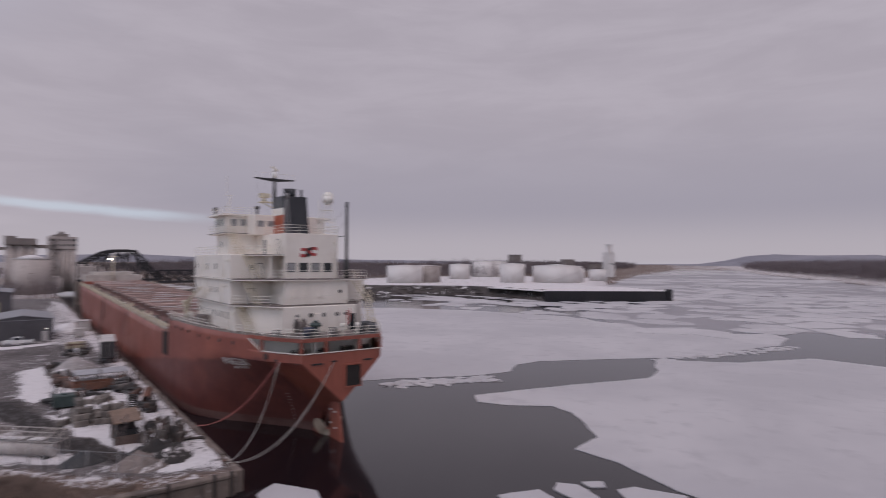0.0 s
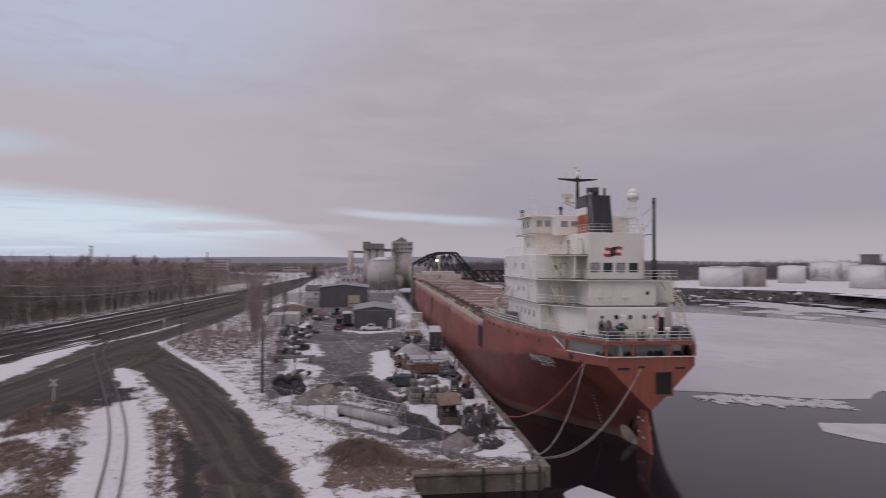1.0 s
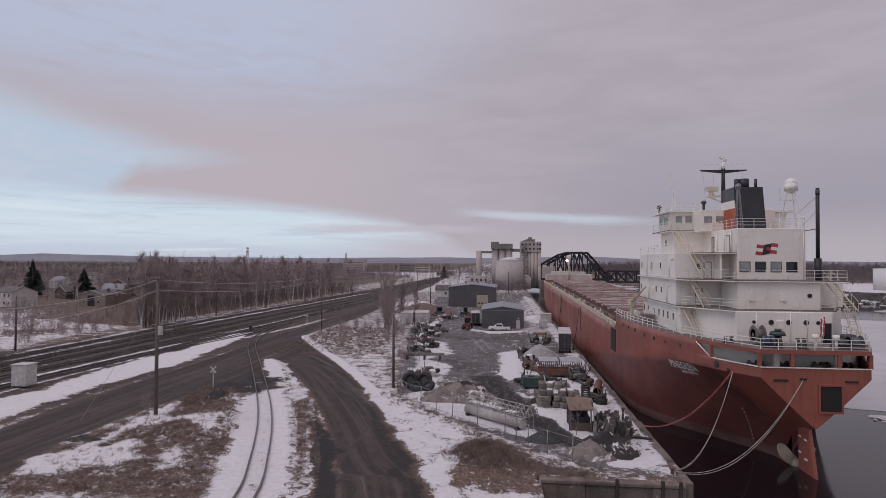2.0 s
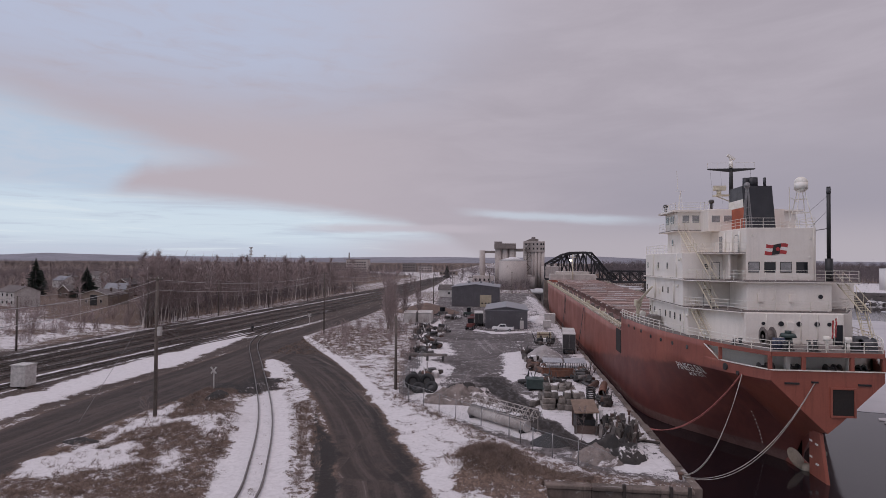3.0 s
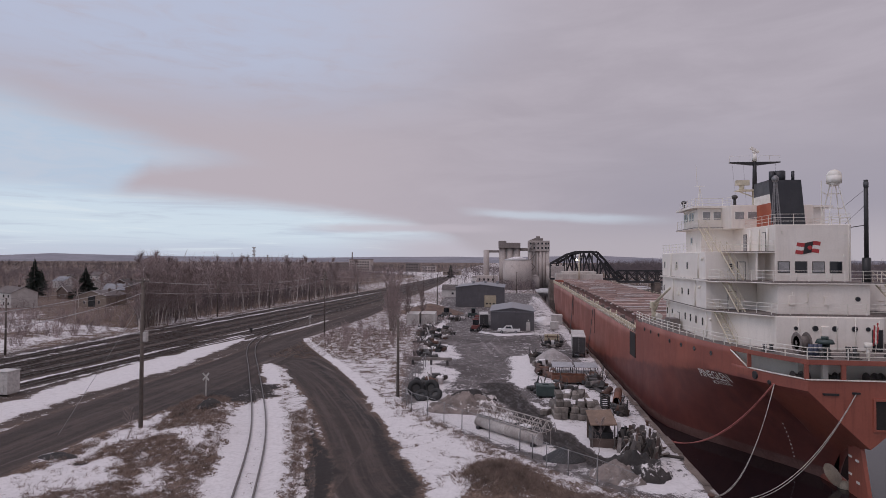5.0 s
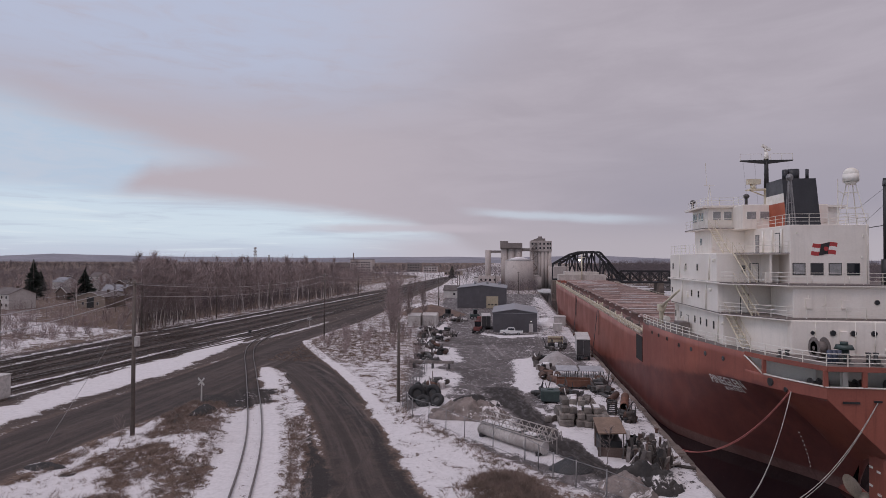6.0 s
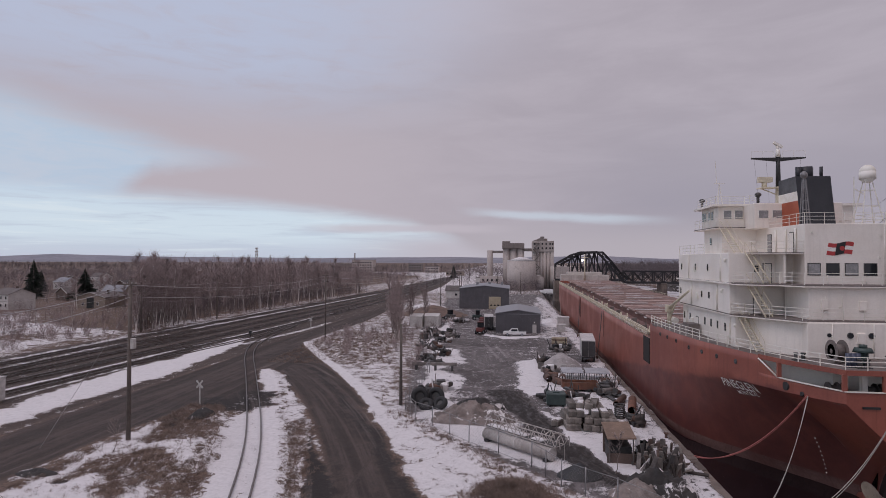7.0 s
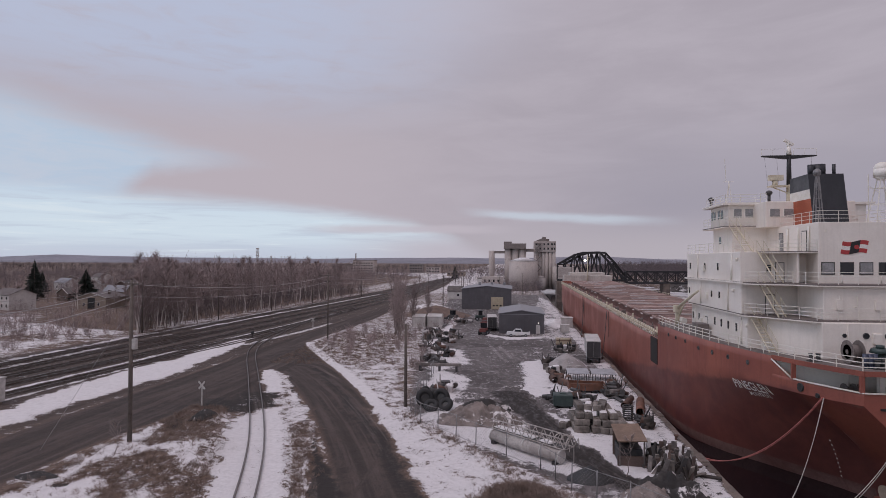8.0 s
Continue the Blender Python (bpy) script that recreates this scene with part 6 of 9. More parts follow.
for x in (9.6, 13.2, 14.6):
    part("post", boxed(x - 0.13, x + 0.13, 46.56, 46.8, -2.4, 0.35, bevel=0.03), POST_WOOD, quay, "dark timber fender post", True)
for k in range(60):
    y0 = 47.3 + 2.6 * k
    part("block", boxed(15.05 + rnd.uniform(-0.06, 0.06), 15.78 + rnd.uniform(-0.05, 0.05), y0, y0 + 2.54, -2.6, 0.07 + rnd.uniform(-0.07, 0.07), bevel=0.07), CONCRETE, quay, "", True)
part("wall", boxed(15.2, 15.7, 203, 900, -2.6, 0.05), CONCRETE, quay, "", True)
RUSTY = mat("rusty_iron", (0.115, 0.062, 0.044), (0.075, 0.045, 0.036), 0.85, 1.0, 9.0, 0.3, spots=((0.07, 0.05, 0.045), 1.3, 0.55), rand=0.3)
for y in (49.4, 69.6, 96, 118, 150):
    bm = bmesh.new()
    tube(bm, (14.7, y, -0.1), (14.7, y, 0.4), 0.16, 0.13, seg=10)
    tube(bm, (14.7, y, 0.4), (14.7, y, 0.52), 0.24, seg=10)
    solo("bollard", bm, RUSTY, "rusty iron mooring bollard on the quay", "bollard", (14.7, y, 0), "bollards along the quay")

# ---- railway ----
RAIL_STEEL = mat("worn_rail_steel", (0.10, 0.075, 0.065), (0.17, 0.145, 0.135), 0.4, 0.8, 10.0, 0.1, metal=0.4)
SLEEPER = mat("tarred_sleeper_wood", (0.052, 0.044, 0.04), (0.066, 0.056, 0.05), 0.9, 1.2, 9.0, 0.3, rand=0.3)


def railway(centre, label, sleepers_to):
    """Two rails on sleepers along a line."""
    line = smooth_line(centre, 2.0)
    track = thing("railway_track", (line[0].x, line[0].y, 0), label, "railway track", "railway tracks", kind="structure")
    at = [Vector((p.x, p.y, float(ground_z(p.x, p.y)) * 0.3)) for p in line]
    for s in (-1, 1):
        bm = bmesh.new()
        rows = []
        for i, p in enumerate(at):
            way = (at[min(i + 1, len(at) - 1)] - at[max(i - 1, 0)])
            side = Vector((way.y, -way.x, 0)).normalized()
            c = p + side * 0.755 * s
            rows.append([bm.verts.new(c + side * u + Vector((0, 0, v))) for u, v in ((-0.075, 0.06), (-0.05, 0.1), (-0.05, 0.27), (0.05, 0.27), (0.05, 0.1), (0.075, 0.06))])
        for a, b in zip(rows, rows[1:]):
            for k in range(5):
                bm.faces.new((a[k], a[k + 1], b[k + 1], b[k]))
        bm.faces.new(rows[0])
        bm.faces.new(rows[-1][::-1])
        bmesh.ops.recalc_face_normals(bm, faces=bm.faces)
        part("rail", bm, RAIL_STEEL, track, "", True)
    bm, gone = bmesh.new(), 0.0
    for a, b in zip(at, at[1:]):
        while gone < (b - a).length:
            p, way = a + (b - a).normalized() * gone, (b - a).normalized()
            if p.y < sleepers_to:
                side = Vector((way.y, -way.x, 0))
                vs = [bm.verts.new(p + side * u + way * v + Vector((0, 0, w))) for w in (0.0, 0.045) for u, v in ((-1.25, -0.1), (1.25, -0.1), (1.25, 0.1), (-1.25, 0.1))]
                for ids in ((4, 5, 6, 7), (0, 1, 5, 4), (1, 2, 6, 5), (2, 3, 7, 6), (3, 0, 4, 7)):
                    bm.faces.new([vs[i] for i in ids])
            gone += 0.62
        gone -= (b - a).length
    if bm.verts:
        bmesh.ops.recalc_face_normals(bm, faces=bm.faces)
        tagged(part("sleepers", bm, SLEEPER, track, "", True), kind="stuff")
    else:
        bm.free()


railway(SPUR, "single spur track half buried in snow", -1)
for way, label in zip(MAIN_TRACKS, ("main line track on dark ballast",) * 4 + ("outer track beside the trees",)):
    railway(way, label, 120)
for way in CROSSOVERS:
    railway(way, "crossover track between two lines", -1)

# ---- poles, wires, signs ----
POLE_WOOD = mat("weathered_pole_wood", (0.14, 0.115, 0.10), (0.095, 0.08, 0.07), 0.9, 0.8, 8.0, 0.3, streak=0.4, rand=0.15)
SIGN_WHITE = mat("dull_sign_white", (0.55, 0.52, 0.5), (0.42, 0.4, 0.38), 0.7, 2.0, 12.0)
WIRE = mat("dull_wire", (0.40, 0.38, 0.375), (0.32, 0.3, 0.295), 0.6, 1.0, 9.0)


def pole(x, y, h, arms=1, r=0.15, box_on=False):
    p = thing("utility_pole", (x, y, 0), "tall weathered wooden utility pole beside the tracks", "utility pole", "utility poles")
    bm = bmesh.new()
    tube(bm, (0, 0, -0.2), (0, 0, h), r * 1.15, r * 0.8, seg=10)
    part("shaft", bm, POLE_WOOD, p)
    for k in range(arms):
        z = h - 0.4 - 1.3 * k
        part("crossarm", boxed(-0.8, 0.8, -0.2, -0.08, z, z + 0.12), POLE_WOOD, p)
        for u in (-0.7, -0.25, 0.25, 0.7):
            bm = bmesh.new()
            tube(bm, (u, -0.14, z + 0.12), (u, -0.14, z + 0.28), 0.04, seg=6)
            part("insulator", bm, SIGN_WHITE, p)
    if box_on:
        bm = boxed(0.2, 0.62, -0.25, 0.2, 9.2, 10.25, bevel=0.05)
        part("transformer", bm, SIGN_WHITE, p, "grey transformer box")
    return p


pole(-39.4, 61.5, 16.0, 1, 0.2, True)
pole(-43.5, 136, 15.0, 2, 0.16)
tagged(pole(-15.0, 79.2, 10.2, 0, 0.19), "bare weathered wooden pole at the yard fence", "utility pole", "utility poles")
LINE_POLES = [(-94.6, 70, 10.5), (-93.8, 102, 10.6), (-92.9, 142, 12.5), (-90.5, 175, 11.5), (-87.8, 208, 10.3), (-86.0, 246, 10.3), (-79, 300, 10.0), (-74, 350, 10)]
for x, y, h in LINE_POLES:
    pole(x, y, h, 0, 0.17)
for x, y, h in ((-26.5, 215, 13), (-23, 262, 12), (-30, 330, 12), (-44, 300, 11), (-20, 400, 12), (-46, 460, 12), (-38, 520, 12), (4, 330, 12), (-8, 300, 12)):
    pole(x, y, h, 1, 0.17)


def wires(posts, heights, label, sag=0.7):
    for up in heights:
        for (x0, y0, h0), (x1, y1, h1) in zip(posts, posts[1:]):
            sagging("overhead_wire", (x0, y0, h0 - up), (x1, y1, h1 - up), sag, 0.032, WIRE, label)


wires(LINE_POLES, (0.2, 2.3, 4.6), "thin overhead wire strung along the tracks")
wires([(-31, 20, 15.5), (-39.4, 61.5, 15.6), (-43.5, 136, 14.6), (-44, 215, 13)], (0.0, 1.2), "thin overhead wire between tall poles", 1.2)
sagging("guy_wire", (-39.4, 61.5, 13.5), (-46.0, 58.0, 0.1), 0.05, 0.02, WIRE, "guy wire from the pole to the ground")


def crossbuck(x, y):
    p = thing("crossing_sign", (x, y, 0), "white railway crossing sign on a post", "road sign", "railway crossing signs")
    part("post", boxed(-0.07, 0.07, -0.07, 0.07, -0.1, 2.6), SIGN_WHITE, p)
    for k, s in enumerate((-1, 1)):
        bm = boxed(-0.62, 0.62, -0.105 - 0.03 * k, -0.08 - 0.03 * k, -0.11, 0.11)
        bmesh.ops.rotate(bm, verts=bm.verts, cent=(0, 0, 0), matrix=Matrix.Rotation(radians(48 * s), 3, "Y"))
        bmesh.ops.translate(bm, verts=bm.verts, vec=(0, 0, 2.55))
        part("board", bm, SIGN_WHITE, p)


crossbuck(-40.1, 76.2)
crossbuck(-54.05, 156)
cab = thing("signal_cabinet", (-66.3, 73.2, 0), "pale steel signal cabinet beside the tracks", "cabinet")
part("body", boxed(-1.1, 1.1, -1.0, 1.0, 0.25, 3.15, bevel=0.04), SIGN_WHITE, cab)
part("roof", boxed(-1.2, 1.2, -1.1, 1.1, 3.15, 3.27, bevel=0.03), SIGN_WHITE, cab)
for x in (-0.9, 0.9):
    part("foot", boxed(x - 0.15, x + 0.15, -0.6, 0.6, -0.1, 0.25), CONCRETE, cab)
part("door", boxed(-0.6, 0.6, -1.04, -0.99, 0.4, 2.8, bevel=0.02), SIGN_WHITE, cab)
bm = bmesh.new()
tube(bm, (-62.2, 137.5, 0), (-62.2, 137.5, 0.9), 0.1, seg=8)
box(bm, -62.45, -61.95, 137.2, 137.8, 0.9, 1.5)
solo("switch_stand", bm, BLACK_STEEL, "black railway switch stand", "switch stand", (-62.2, 137.5, 0))

# ---- chain-link fence round the yard ----
FENCE = [(-14.3, 100), (-14.0, 76.8), (-12.0, 72.2), (-9.8, 70.3), (-5.4, 65.3), (-2.4, 62.6), (0.6, 59.4), (2.8, 54.8), (4.5, 53.2), (6.6, 51.4), (8.9, 48.6)]
GALV = mat("galvanised_steel", (0.30, 0.29, 0.29), (0.22, 0.21, 0.21), 0.5, 2.0, 12.0, metal=0.5)


fence = thing("chain_link_fence", (-5.4, 65.3, 0), "sagging chain-link fence with steel posts round the yard", "fence")
for i, ((ax, ay), (bx, by)) in enumerate(zip(FENCE, FENCE[1:])):
    a, b = Vector((ax, ay, float(ground_z(ax, ay)))), Vector((bx, by, float(ground_z(bx, by))))
    count = max(1, round((b - a).length / 3.0))
    for k in range(count):
        p, q = a.lerp(b, k / count), a.lerp(b, (k + 1) / count)
        bm = bmesh.new()
        tube(bm, p - Vector((0, 0, 0.1)), p + Vector((0.03, 0, 2.25)), 0.05, seg=6)
        part("post", bm, GALV, fence, "", True)
    bm = bmesh.new()
    tube(bm, a + Vector((0, 0, 2.15)), b + Vector((0, 0, 2.15)), 0.03, seg=4)
    part("top_rail", bm, GALV, fence, "", True)
    bm = bmesh.new()
    tube(bm, a + Vector((0, 0, 0.12)), b + Vector((0, 0, 0.12)), 0.02, seg=4)
    part("bottom_wire", bm, GALV, fence, "", True)
    bm = bmesh.new()
    way = (b - a)
    long = way.length
    way = way / long
    step, high = 0.32, 2.0
    count = int((long + high) / step)
    for k in range(count):
        for s in (0, 1):
            u0, u1 = k * step - high, k * step
            z0, z1 = 0.12, 0.12 + high
            if u0 < 0:
                z0, u0 = z0 - u0, 0
            if u1 > long:
                z1, u1 = z1 - (u1 - long), long
            if u1 <= u0:
                continue
            if s:
                u0, u1 = long - u0, long - u1
            p0, p1 = a + way * u0 + Vector((0, 0, z0)), a + way * u1 + Vector((0, 0, z1))
            vs = [bm.verts.new(p + Vector((0, 0, d))) for p, d in ((p0, -0.007), (p1, -0.007), (p1, 0.007), (p0, 0.007))]
            bm.faces.new(vs)
    tagged(part("wire_mesh", bm, GALV, fence, "", True), kind="stuff")

# ---- tall shapes of the town and port ----
SILO_GREY = mat("old_silo_concrete", (0.50, 0.44, 0.41), (0.42, 0.365, 0.34), 0.9, 0.08, 2.0, 0.2, streak=0.35, spots=((0.17, 0.15, 0.14), 0.15, 0.62))
SILO_DARK = mat("sooty_silo_concrete", (0.2, 0.172, 0.16), (0.25, 0.215, 0.2), 0.9, 0.1, 2.0, 0.2, streak=0.6)
SNOW_MAT = mat("old_snow", (0.74, 0.705, 0.70), (0.60, 0.565, 0.56), 0.8, 0.6, 5.0, 0.3)
GREY_CLAD = mat("grey_steel_cladding", (0.12, 0.112, 0.122), (0.10, 0.093, 0.102), 0.55, 0.3, 5.0, 0.08, streak=0.25, grain=0.06)
GREY_ROOF = mat("grey_sheet_roof", (0.20, 0.20, 0.215), (0.26, 0.255, 0.27), 0.55, 0.3, 4.0, 0.08)
ROOF_DARK = mat("dark_shingles", (0.09, 0.075, 0.07), (0.14, 0.12, 0.115), 0.9, 0.6, 6.0, 0.2, rand=0.3)


def silo_row(parent, x0, x1, y, z1, r, material):
    count = max(1, round((x1 - x0) / (2 * r)))
    for k in range(count):
        bm = bmesh.new()
        x = x0 + (k + 0.5) * (x1 - x0) / count
        tube(bm, (x, y, 0), (x, y, z1), r, seg=18)
        part("silo", bm, material, parent, "", True)


elev = thing("grain_elevator", (0, 405, 0), "weathered concrete grain elevator with a headhouse", "grain elevator")
silo_row(elev, -7.0, 7.4, 404, 26.6, 2.4, SILO_GREY)
part("headhouse", boxed(-7.4, 7.5, 400.5, 408, 26.6, 30.3, bevel=0.1), SILO_DARK, elev, "", True)
part("headhouse", boxed(-7.4, -2.0, 401, 408, 30.3, 31.6, bevel=0.1), SILO_DARK, elev, "", True)
bm = bmesh.new()
tube(bm, (-15.7, 404, 0), (-15.7, 404, 25.4), 2.0, seg=16)
part("silo", bm, SILO_GREY, elev, "", True)
part("conveyor", boxed(-14.0, -7.0, 403, 405, 23.6, 25.2), SILO_DARK, elev, "", True)
part("conveyor", boxed(7.4, 13.0, 403, 405, 24.8, 26.8), SILO_DARK, elev, "", True)
part("lean_to", boxed(-22, -7.5, 396, 402, 0, 8.0, bevel=0.1), SILO_GREY, elev, "", True)
for x in (-20, -17, -14, -11):
    part("window", boxed(x - 0.6, x + 0.6, 395.94, 396.05, 4.5, 6.0), GLASS, elev, "", True)
tower = thing("elevator_tower", (19.4, 396, 0), "tall concrete workhouse tower with small windows and a fire stair", "grain elevator")
silo_row(tower, 19.5, 26.4, 393.0, 24.5, 1.15, SILO_GREY)
silo_row(tower, 13.0, 19.5, 393.4, 24.5, 1.1, SILO_GREY)
part("workhouse", boxed(12.6, 26.4, 393.2, 405, 0, 31.4, bevel=0.12), SILO_GREY, tower, "", True)
part("upper_storey", boxed(12.5, 26.5, 391.6, 405, 24.4, 31.5, bevel=0.12), SILO_GREY, tower, "", True)
part("penthouse", boxed(16.5, 22.5, 396, 402, 31.5, 33.2, bevel=0.1), SILO_DARK, tower, "", True)
part("penthouse", boxed(18.0, 20.5, 397, 400, 33.2, 34.6, bevel=0.1), SILO_DARK, tower, "", True)
for x in (14.0, 16.4, 19.0, 21.5, 24.0, 25.6):
    for z in (26.0, 28.9):
        part("window", boxed(x - 0.5, x + 0.5, 391.52, 391.62, z, z + 1.3), GLASS, tower, "", True)
for k in range(6):
    z0, z1 = 6 + 4 * k, 10 + 4 * k
    a, b = ((13.2, 17.0) if k % 2 else (17.0, 13.2))
    bm = bmesh.new()
    tube(bm, (a, 390.9, z0), (b, 390.9, z1), 0.35, seg=4, smooth=False)
    part("stair_flight", bm, SILO_DARK, tower, "", True)
    part("landing", boxed(12.9, 17.3, 390.6, 391.6, z1 - 0.1, z1 + 0.1), SILO_DARK, tower, "", True)
for z in (5.0, 9.0, 13.0, 17.0, 21.0):
    for x in (21.0, 23.4, 25.4):
        part("window", boxed(x - 0.45, x + 0.45, 393.12, 393.22, z, z + 1.3), GLASS, tower, "", True)
bm = bmesh.new()
vs = [bm.verts.new(v) for v in ((12.8, 392, 31.5), (20.5, 392, 31.5), (20.5, 404, 31.5), (12.8, 404, 31.5), (19.6, 392, 34.2), (19.6, 404, 34.2))]
for ids in ((0, 1, 4), (3, 5, 2), (0, 4, 5, 3), (1, 2, 5, 4), (3, 2, 1, 0)):
    bm.faces.new([vs[i] for i in ids])
bmesh.ops.recalc_face_normals(bm, faces=bm.faces)
part("roof", bm, SILO_DARK, tower, "dark pitched roof", True)
dome = thing("storage_tank", (5, 374, 0), "squat pale storage tank with a snowy domed roof", "storage tank")
bm = bmesh.new()
tube(bm, (5, 374, 0), (5, 374, 18.4), 8.9, seg=36)
part("shell", bm, SILO_GREY, dome, "", True)
bm = bmesh.new()
tube(bm, (5, 374, 18.4), (5, 374, 20.6), 9.0, 2.0, seg=36)
part("roof", bm, SNOW_MAT, dome, "", True)
bm = bmesh.new()
for x, y, r, h in ((16, 381, 3.3, 8), (30, 392, 6, 15), (37, 398, 5, 14)):
    tube(bm, (x, y, 0), (x, y, h), r, seg=20)
    tube(bm, (x, y, h), (x, y, h + 1.2), r, r * 0.3, seg=20)
    solo("storage_tank", bm, SILO_GREY, "pale steel storage tank beside the elevator", "storage tank", (x, y, 0))
    bm = bmesh.new()
bm.free()

# ---- truss bridge over the channel ----
BRIDGE_BLACK = mat("black_bridge_steel", (0.02, 0.019, 0.022), (0.03, 0.027, 0.028), 0.7, 0.3, 5.0)
bridge = thing("truss_bridge", (46, 305, 0), "black steel truss bridge over the channel", "bridge")


def truss(x0, x1, base, top, bays, hump=None, skew=3.6, crossed=False):
    """Two truss sides, the farther one set over, with struts between their top chords."""
    xs = [x0 + (x1 - x0) * k / bays for k in range(bays + 1)]

    def crown(x):
        return along(hump, x) if hump else top

    def girder(a, b, r):
        bm = bmesh.new()
        tube(bm, a, b, r, seg=4, smooth=False)
        part("girder", bm, BRIDGE_BLACK, bridge, "", True)

    for y, over in ((302.5, 0.0), (309.5, skew)):
        for k in range(bays):
            a0, a1, b0, b1 = (xs[k] + over, y, base), (xs[k] + over, y, crown(xs[k])), (xs[k + 1] + over, y, base), (xs[k + 1] + over, y, crown(xs[k + 1]))
            girder(a0, b0, 0.6)
            girder(a1, b1, 0.75 if hump else 0.5)
            girder(a0, a1, 0.4)
            if crossed:
                girder(a0, b1, 0.3)
                girder(a1, b0, 0.3)
            else:
                girder(*((a0, b1) if k % 2 else (a1, b0)), 0.5)
        girder((x1 + over, y, base), (x1 + over, y, crown(x1)), 0.35)
    for k in range(bays + 1):
        if crown(xs[k]) > base + 3:
            girder((xs[k], 302.5, crown(xs[k])), (xs[k] + skew, 309.5, crown(xs[k])), 0.3)
            if k < bays and hump:
                girder((xs[k], 302.5, crown(xs[k])), (xs[k + 1] + skew, 309.5, crown(xs[k + 1])), 0.22)
    bm = bmesh.new()
    prism(bm, [(x0, 302), (x1, 302), (x1 + skew, 310), (x0 + skew, 310)], base - 0.5, base + 0.3)
    part("bridge_deck", bm, BRIDGE_BLACK, bridge, "", True)


truss(20.5, 54.0, 9.0, 22.5, 8, [(20.5, 16.6), (28.9, 21.4), (33.1, 22.6), (41.4, 22.8), (45.6, 18.2), (49.8, 12.8), (54, 9.2)])
truss(54.0, 73.5, 7.8, 13.3, 4, skew=0.7, crossed=True)
truss(73.5, 104.0, 7.8, 13.3, 6, skew=0.7, crossed=True)
for x in (21.5, 50.0, 73.0, 103.0):
    part("pier", boxed(x - 1.4, x + 1.4, 300.5, 309.5, -4, 7.6 if x > 30 else 8.5, bevel=0.15), CONCRETE, bridge, "", True)
part("bridge_house", boxed(28, 42, 300.5, 309, 9.3, 13.0, bevel=0.1), SILO_DARK, bridge, "", True)
part("counterweight", boxed(20.8, 27.5, 301, 309, 10.5, 15.5, bevel=0.2), SILO_GREY, bridge, "", True)
boat = thing("work_boat", (76, 330, WATER_Z), "small dark work boat moored by the bridge", "boat")
part("hull", boxed(-6, 7, -2, 2, -0.3, 1.6, bevel=0.4), BLACK_STEEL, boat)
part("cabin", boxed(-4, 3, -1.5, 1.5, 1.6, 4.2, bevel=0.2), BLACK_STEEL, boat)

# ---- tank farm on the far bank ----
TANK_WHITE = mat("white_tank_paint", (0.70, 0.66, 0.635), (0.62, 0.58, 0.56), 0.6, 0.06, 2.0, 0.05, streak=0.25, grain=0.05)
TANK_RUST = mat("weathered_tank_paint", (0.42, 0.37, 0.34), (0.33, 0.28, 0.26), 0.75, 0.08, 2.0, 0.1, streak=0.4)


def storage_tank(x, y, r, h, material, base=3.0):
    p = thing("storage_tank", (x, y, base), "white cylindrical oil storage tank with a snowy roof" if material is TANK_WHITE else "weathered cylindrical oil storage tank", "storage tank", "oil tanks on the far bank")
    bm = bmesh.new()
    tube(bm, (0, 0, -0.3), (0, 0, h), r, seg=40)
    part("shell", bm, material, p)
    bm = bmesh.new()
    tube(bm, (0, 0, h), (0, 0, h + 0.06 * r), r + 0.1, 0.4, seg=40)
    part("roof", bm, TANK_WHITE, p)
    bm = bmesh.new()
    for k in range(18):
        t0, t1 = radians(180 + 8 * k), radians(188 + 8 * k)
        z0, z1 = h * k / 18, h * (k + 1) / 18
        tube(bm, (math.cos(t0) * (r + 0.4), math.sin(t0) * (r + 0.4), z0), (math.cos(t1) * (r + 0.4), math.sin(t1) * (r + 0.4), z1), 0.22, seg=4)
    part("stair", bm, material, p)


for x, y, r, h, m in ((226, 352, 13, 12.3, TANK_WHITE), (246, 356, 12, 12.3, TANK_RUST), (320, 408, 9.2, 13.3, TANK_WHITE), (392, 460, 12, 16, TANK_WHITE), (410, 462, 12, 16, TANK_WHITE),
                      (303, 321, 9.3, 14.2, TANK_WHITE), (335, 305, 18.5, 12.8, TANK_WHITE), (366, 312, 6, 10.5, TANK_WHITE), (400, 318, 7.6, 9.5, TANK_WHITE)):
    storage_tank(x, y, r, h, m)
wharf = thing("wharf", (250, 195, WATER_Z), "dark sheet-piled wharf with snow on top", "wharf", kind="structure")
for k in range(26):
    t = k / 26
    a, b = Vector((221, 209, 0)).lerp(Vector((277, 174, 0)), t), Vector((221, 209, 0)).lerp(Vector((277, 174, 0)), (k + 0.94) / 26)
    bm = bmesh.new()
    wall_strip(bm, [(a.x, a.y), (b.x, b.y)], -3, 3.3, 0.8)
    part("pile_panel", bm, STEEL_PILE, wharf, "", True)
for line in ([(277, 174), (286, 177), (300, 214)],):
    bm = bmesh.new()
    wall_strip(bm, line, -3, 3.3, 0.8)
    part("pile_panel", bm, STEEL_PILE, wharf, "", True)
bm = bmesh.new()
prism(bm, [(221.5, 209.6), (277, 174.8), (285.5, 178), (299, 215), (300, 300), (222, 256)], 3.0, 3.36)
bmesh.ops.recalc_face_normals(bm, faces=bm.faces)
part("snow_cover", bm, SNOW_MAT, wharf, "snow lying on the wharf", True)
bm = bmesh.new()
prism(bm, [(277, 172.5), (279, 171.5), (284, 176), (282, 178)], -2.5, 4.2)
bmesh.ops.recalc_face_normals(bm, faces=bm.faces)
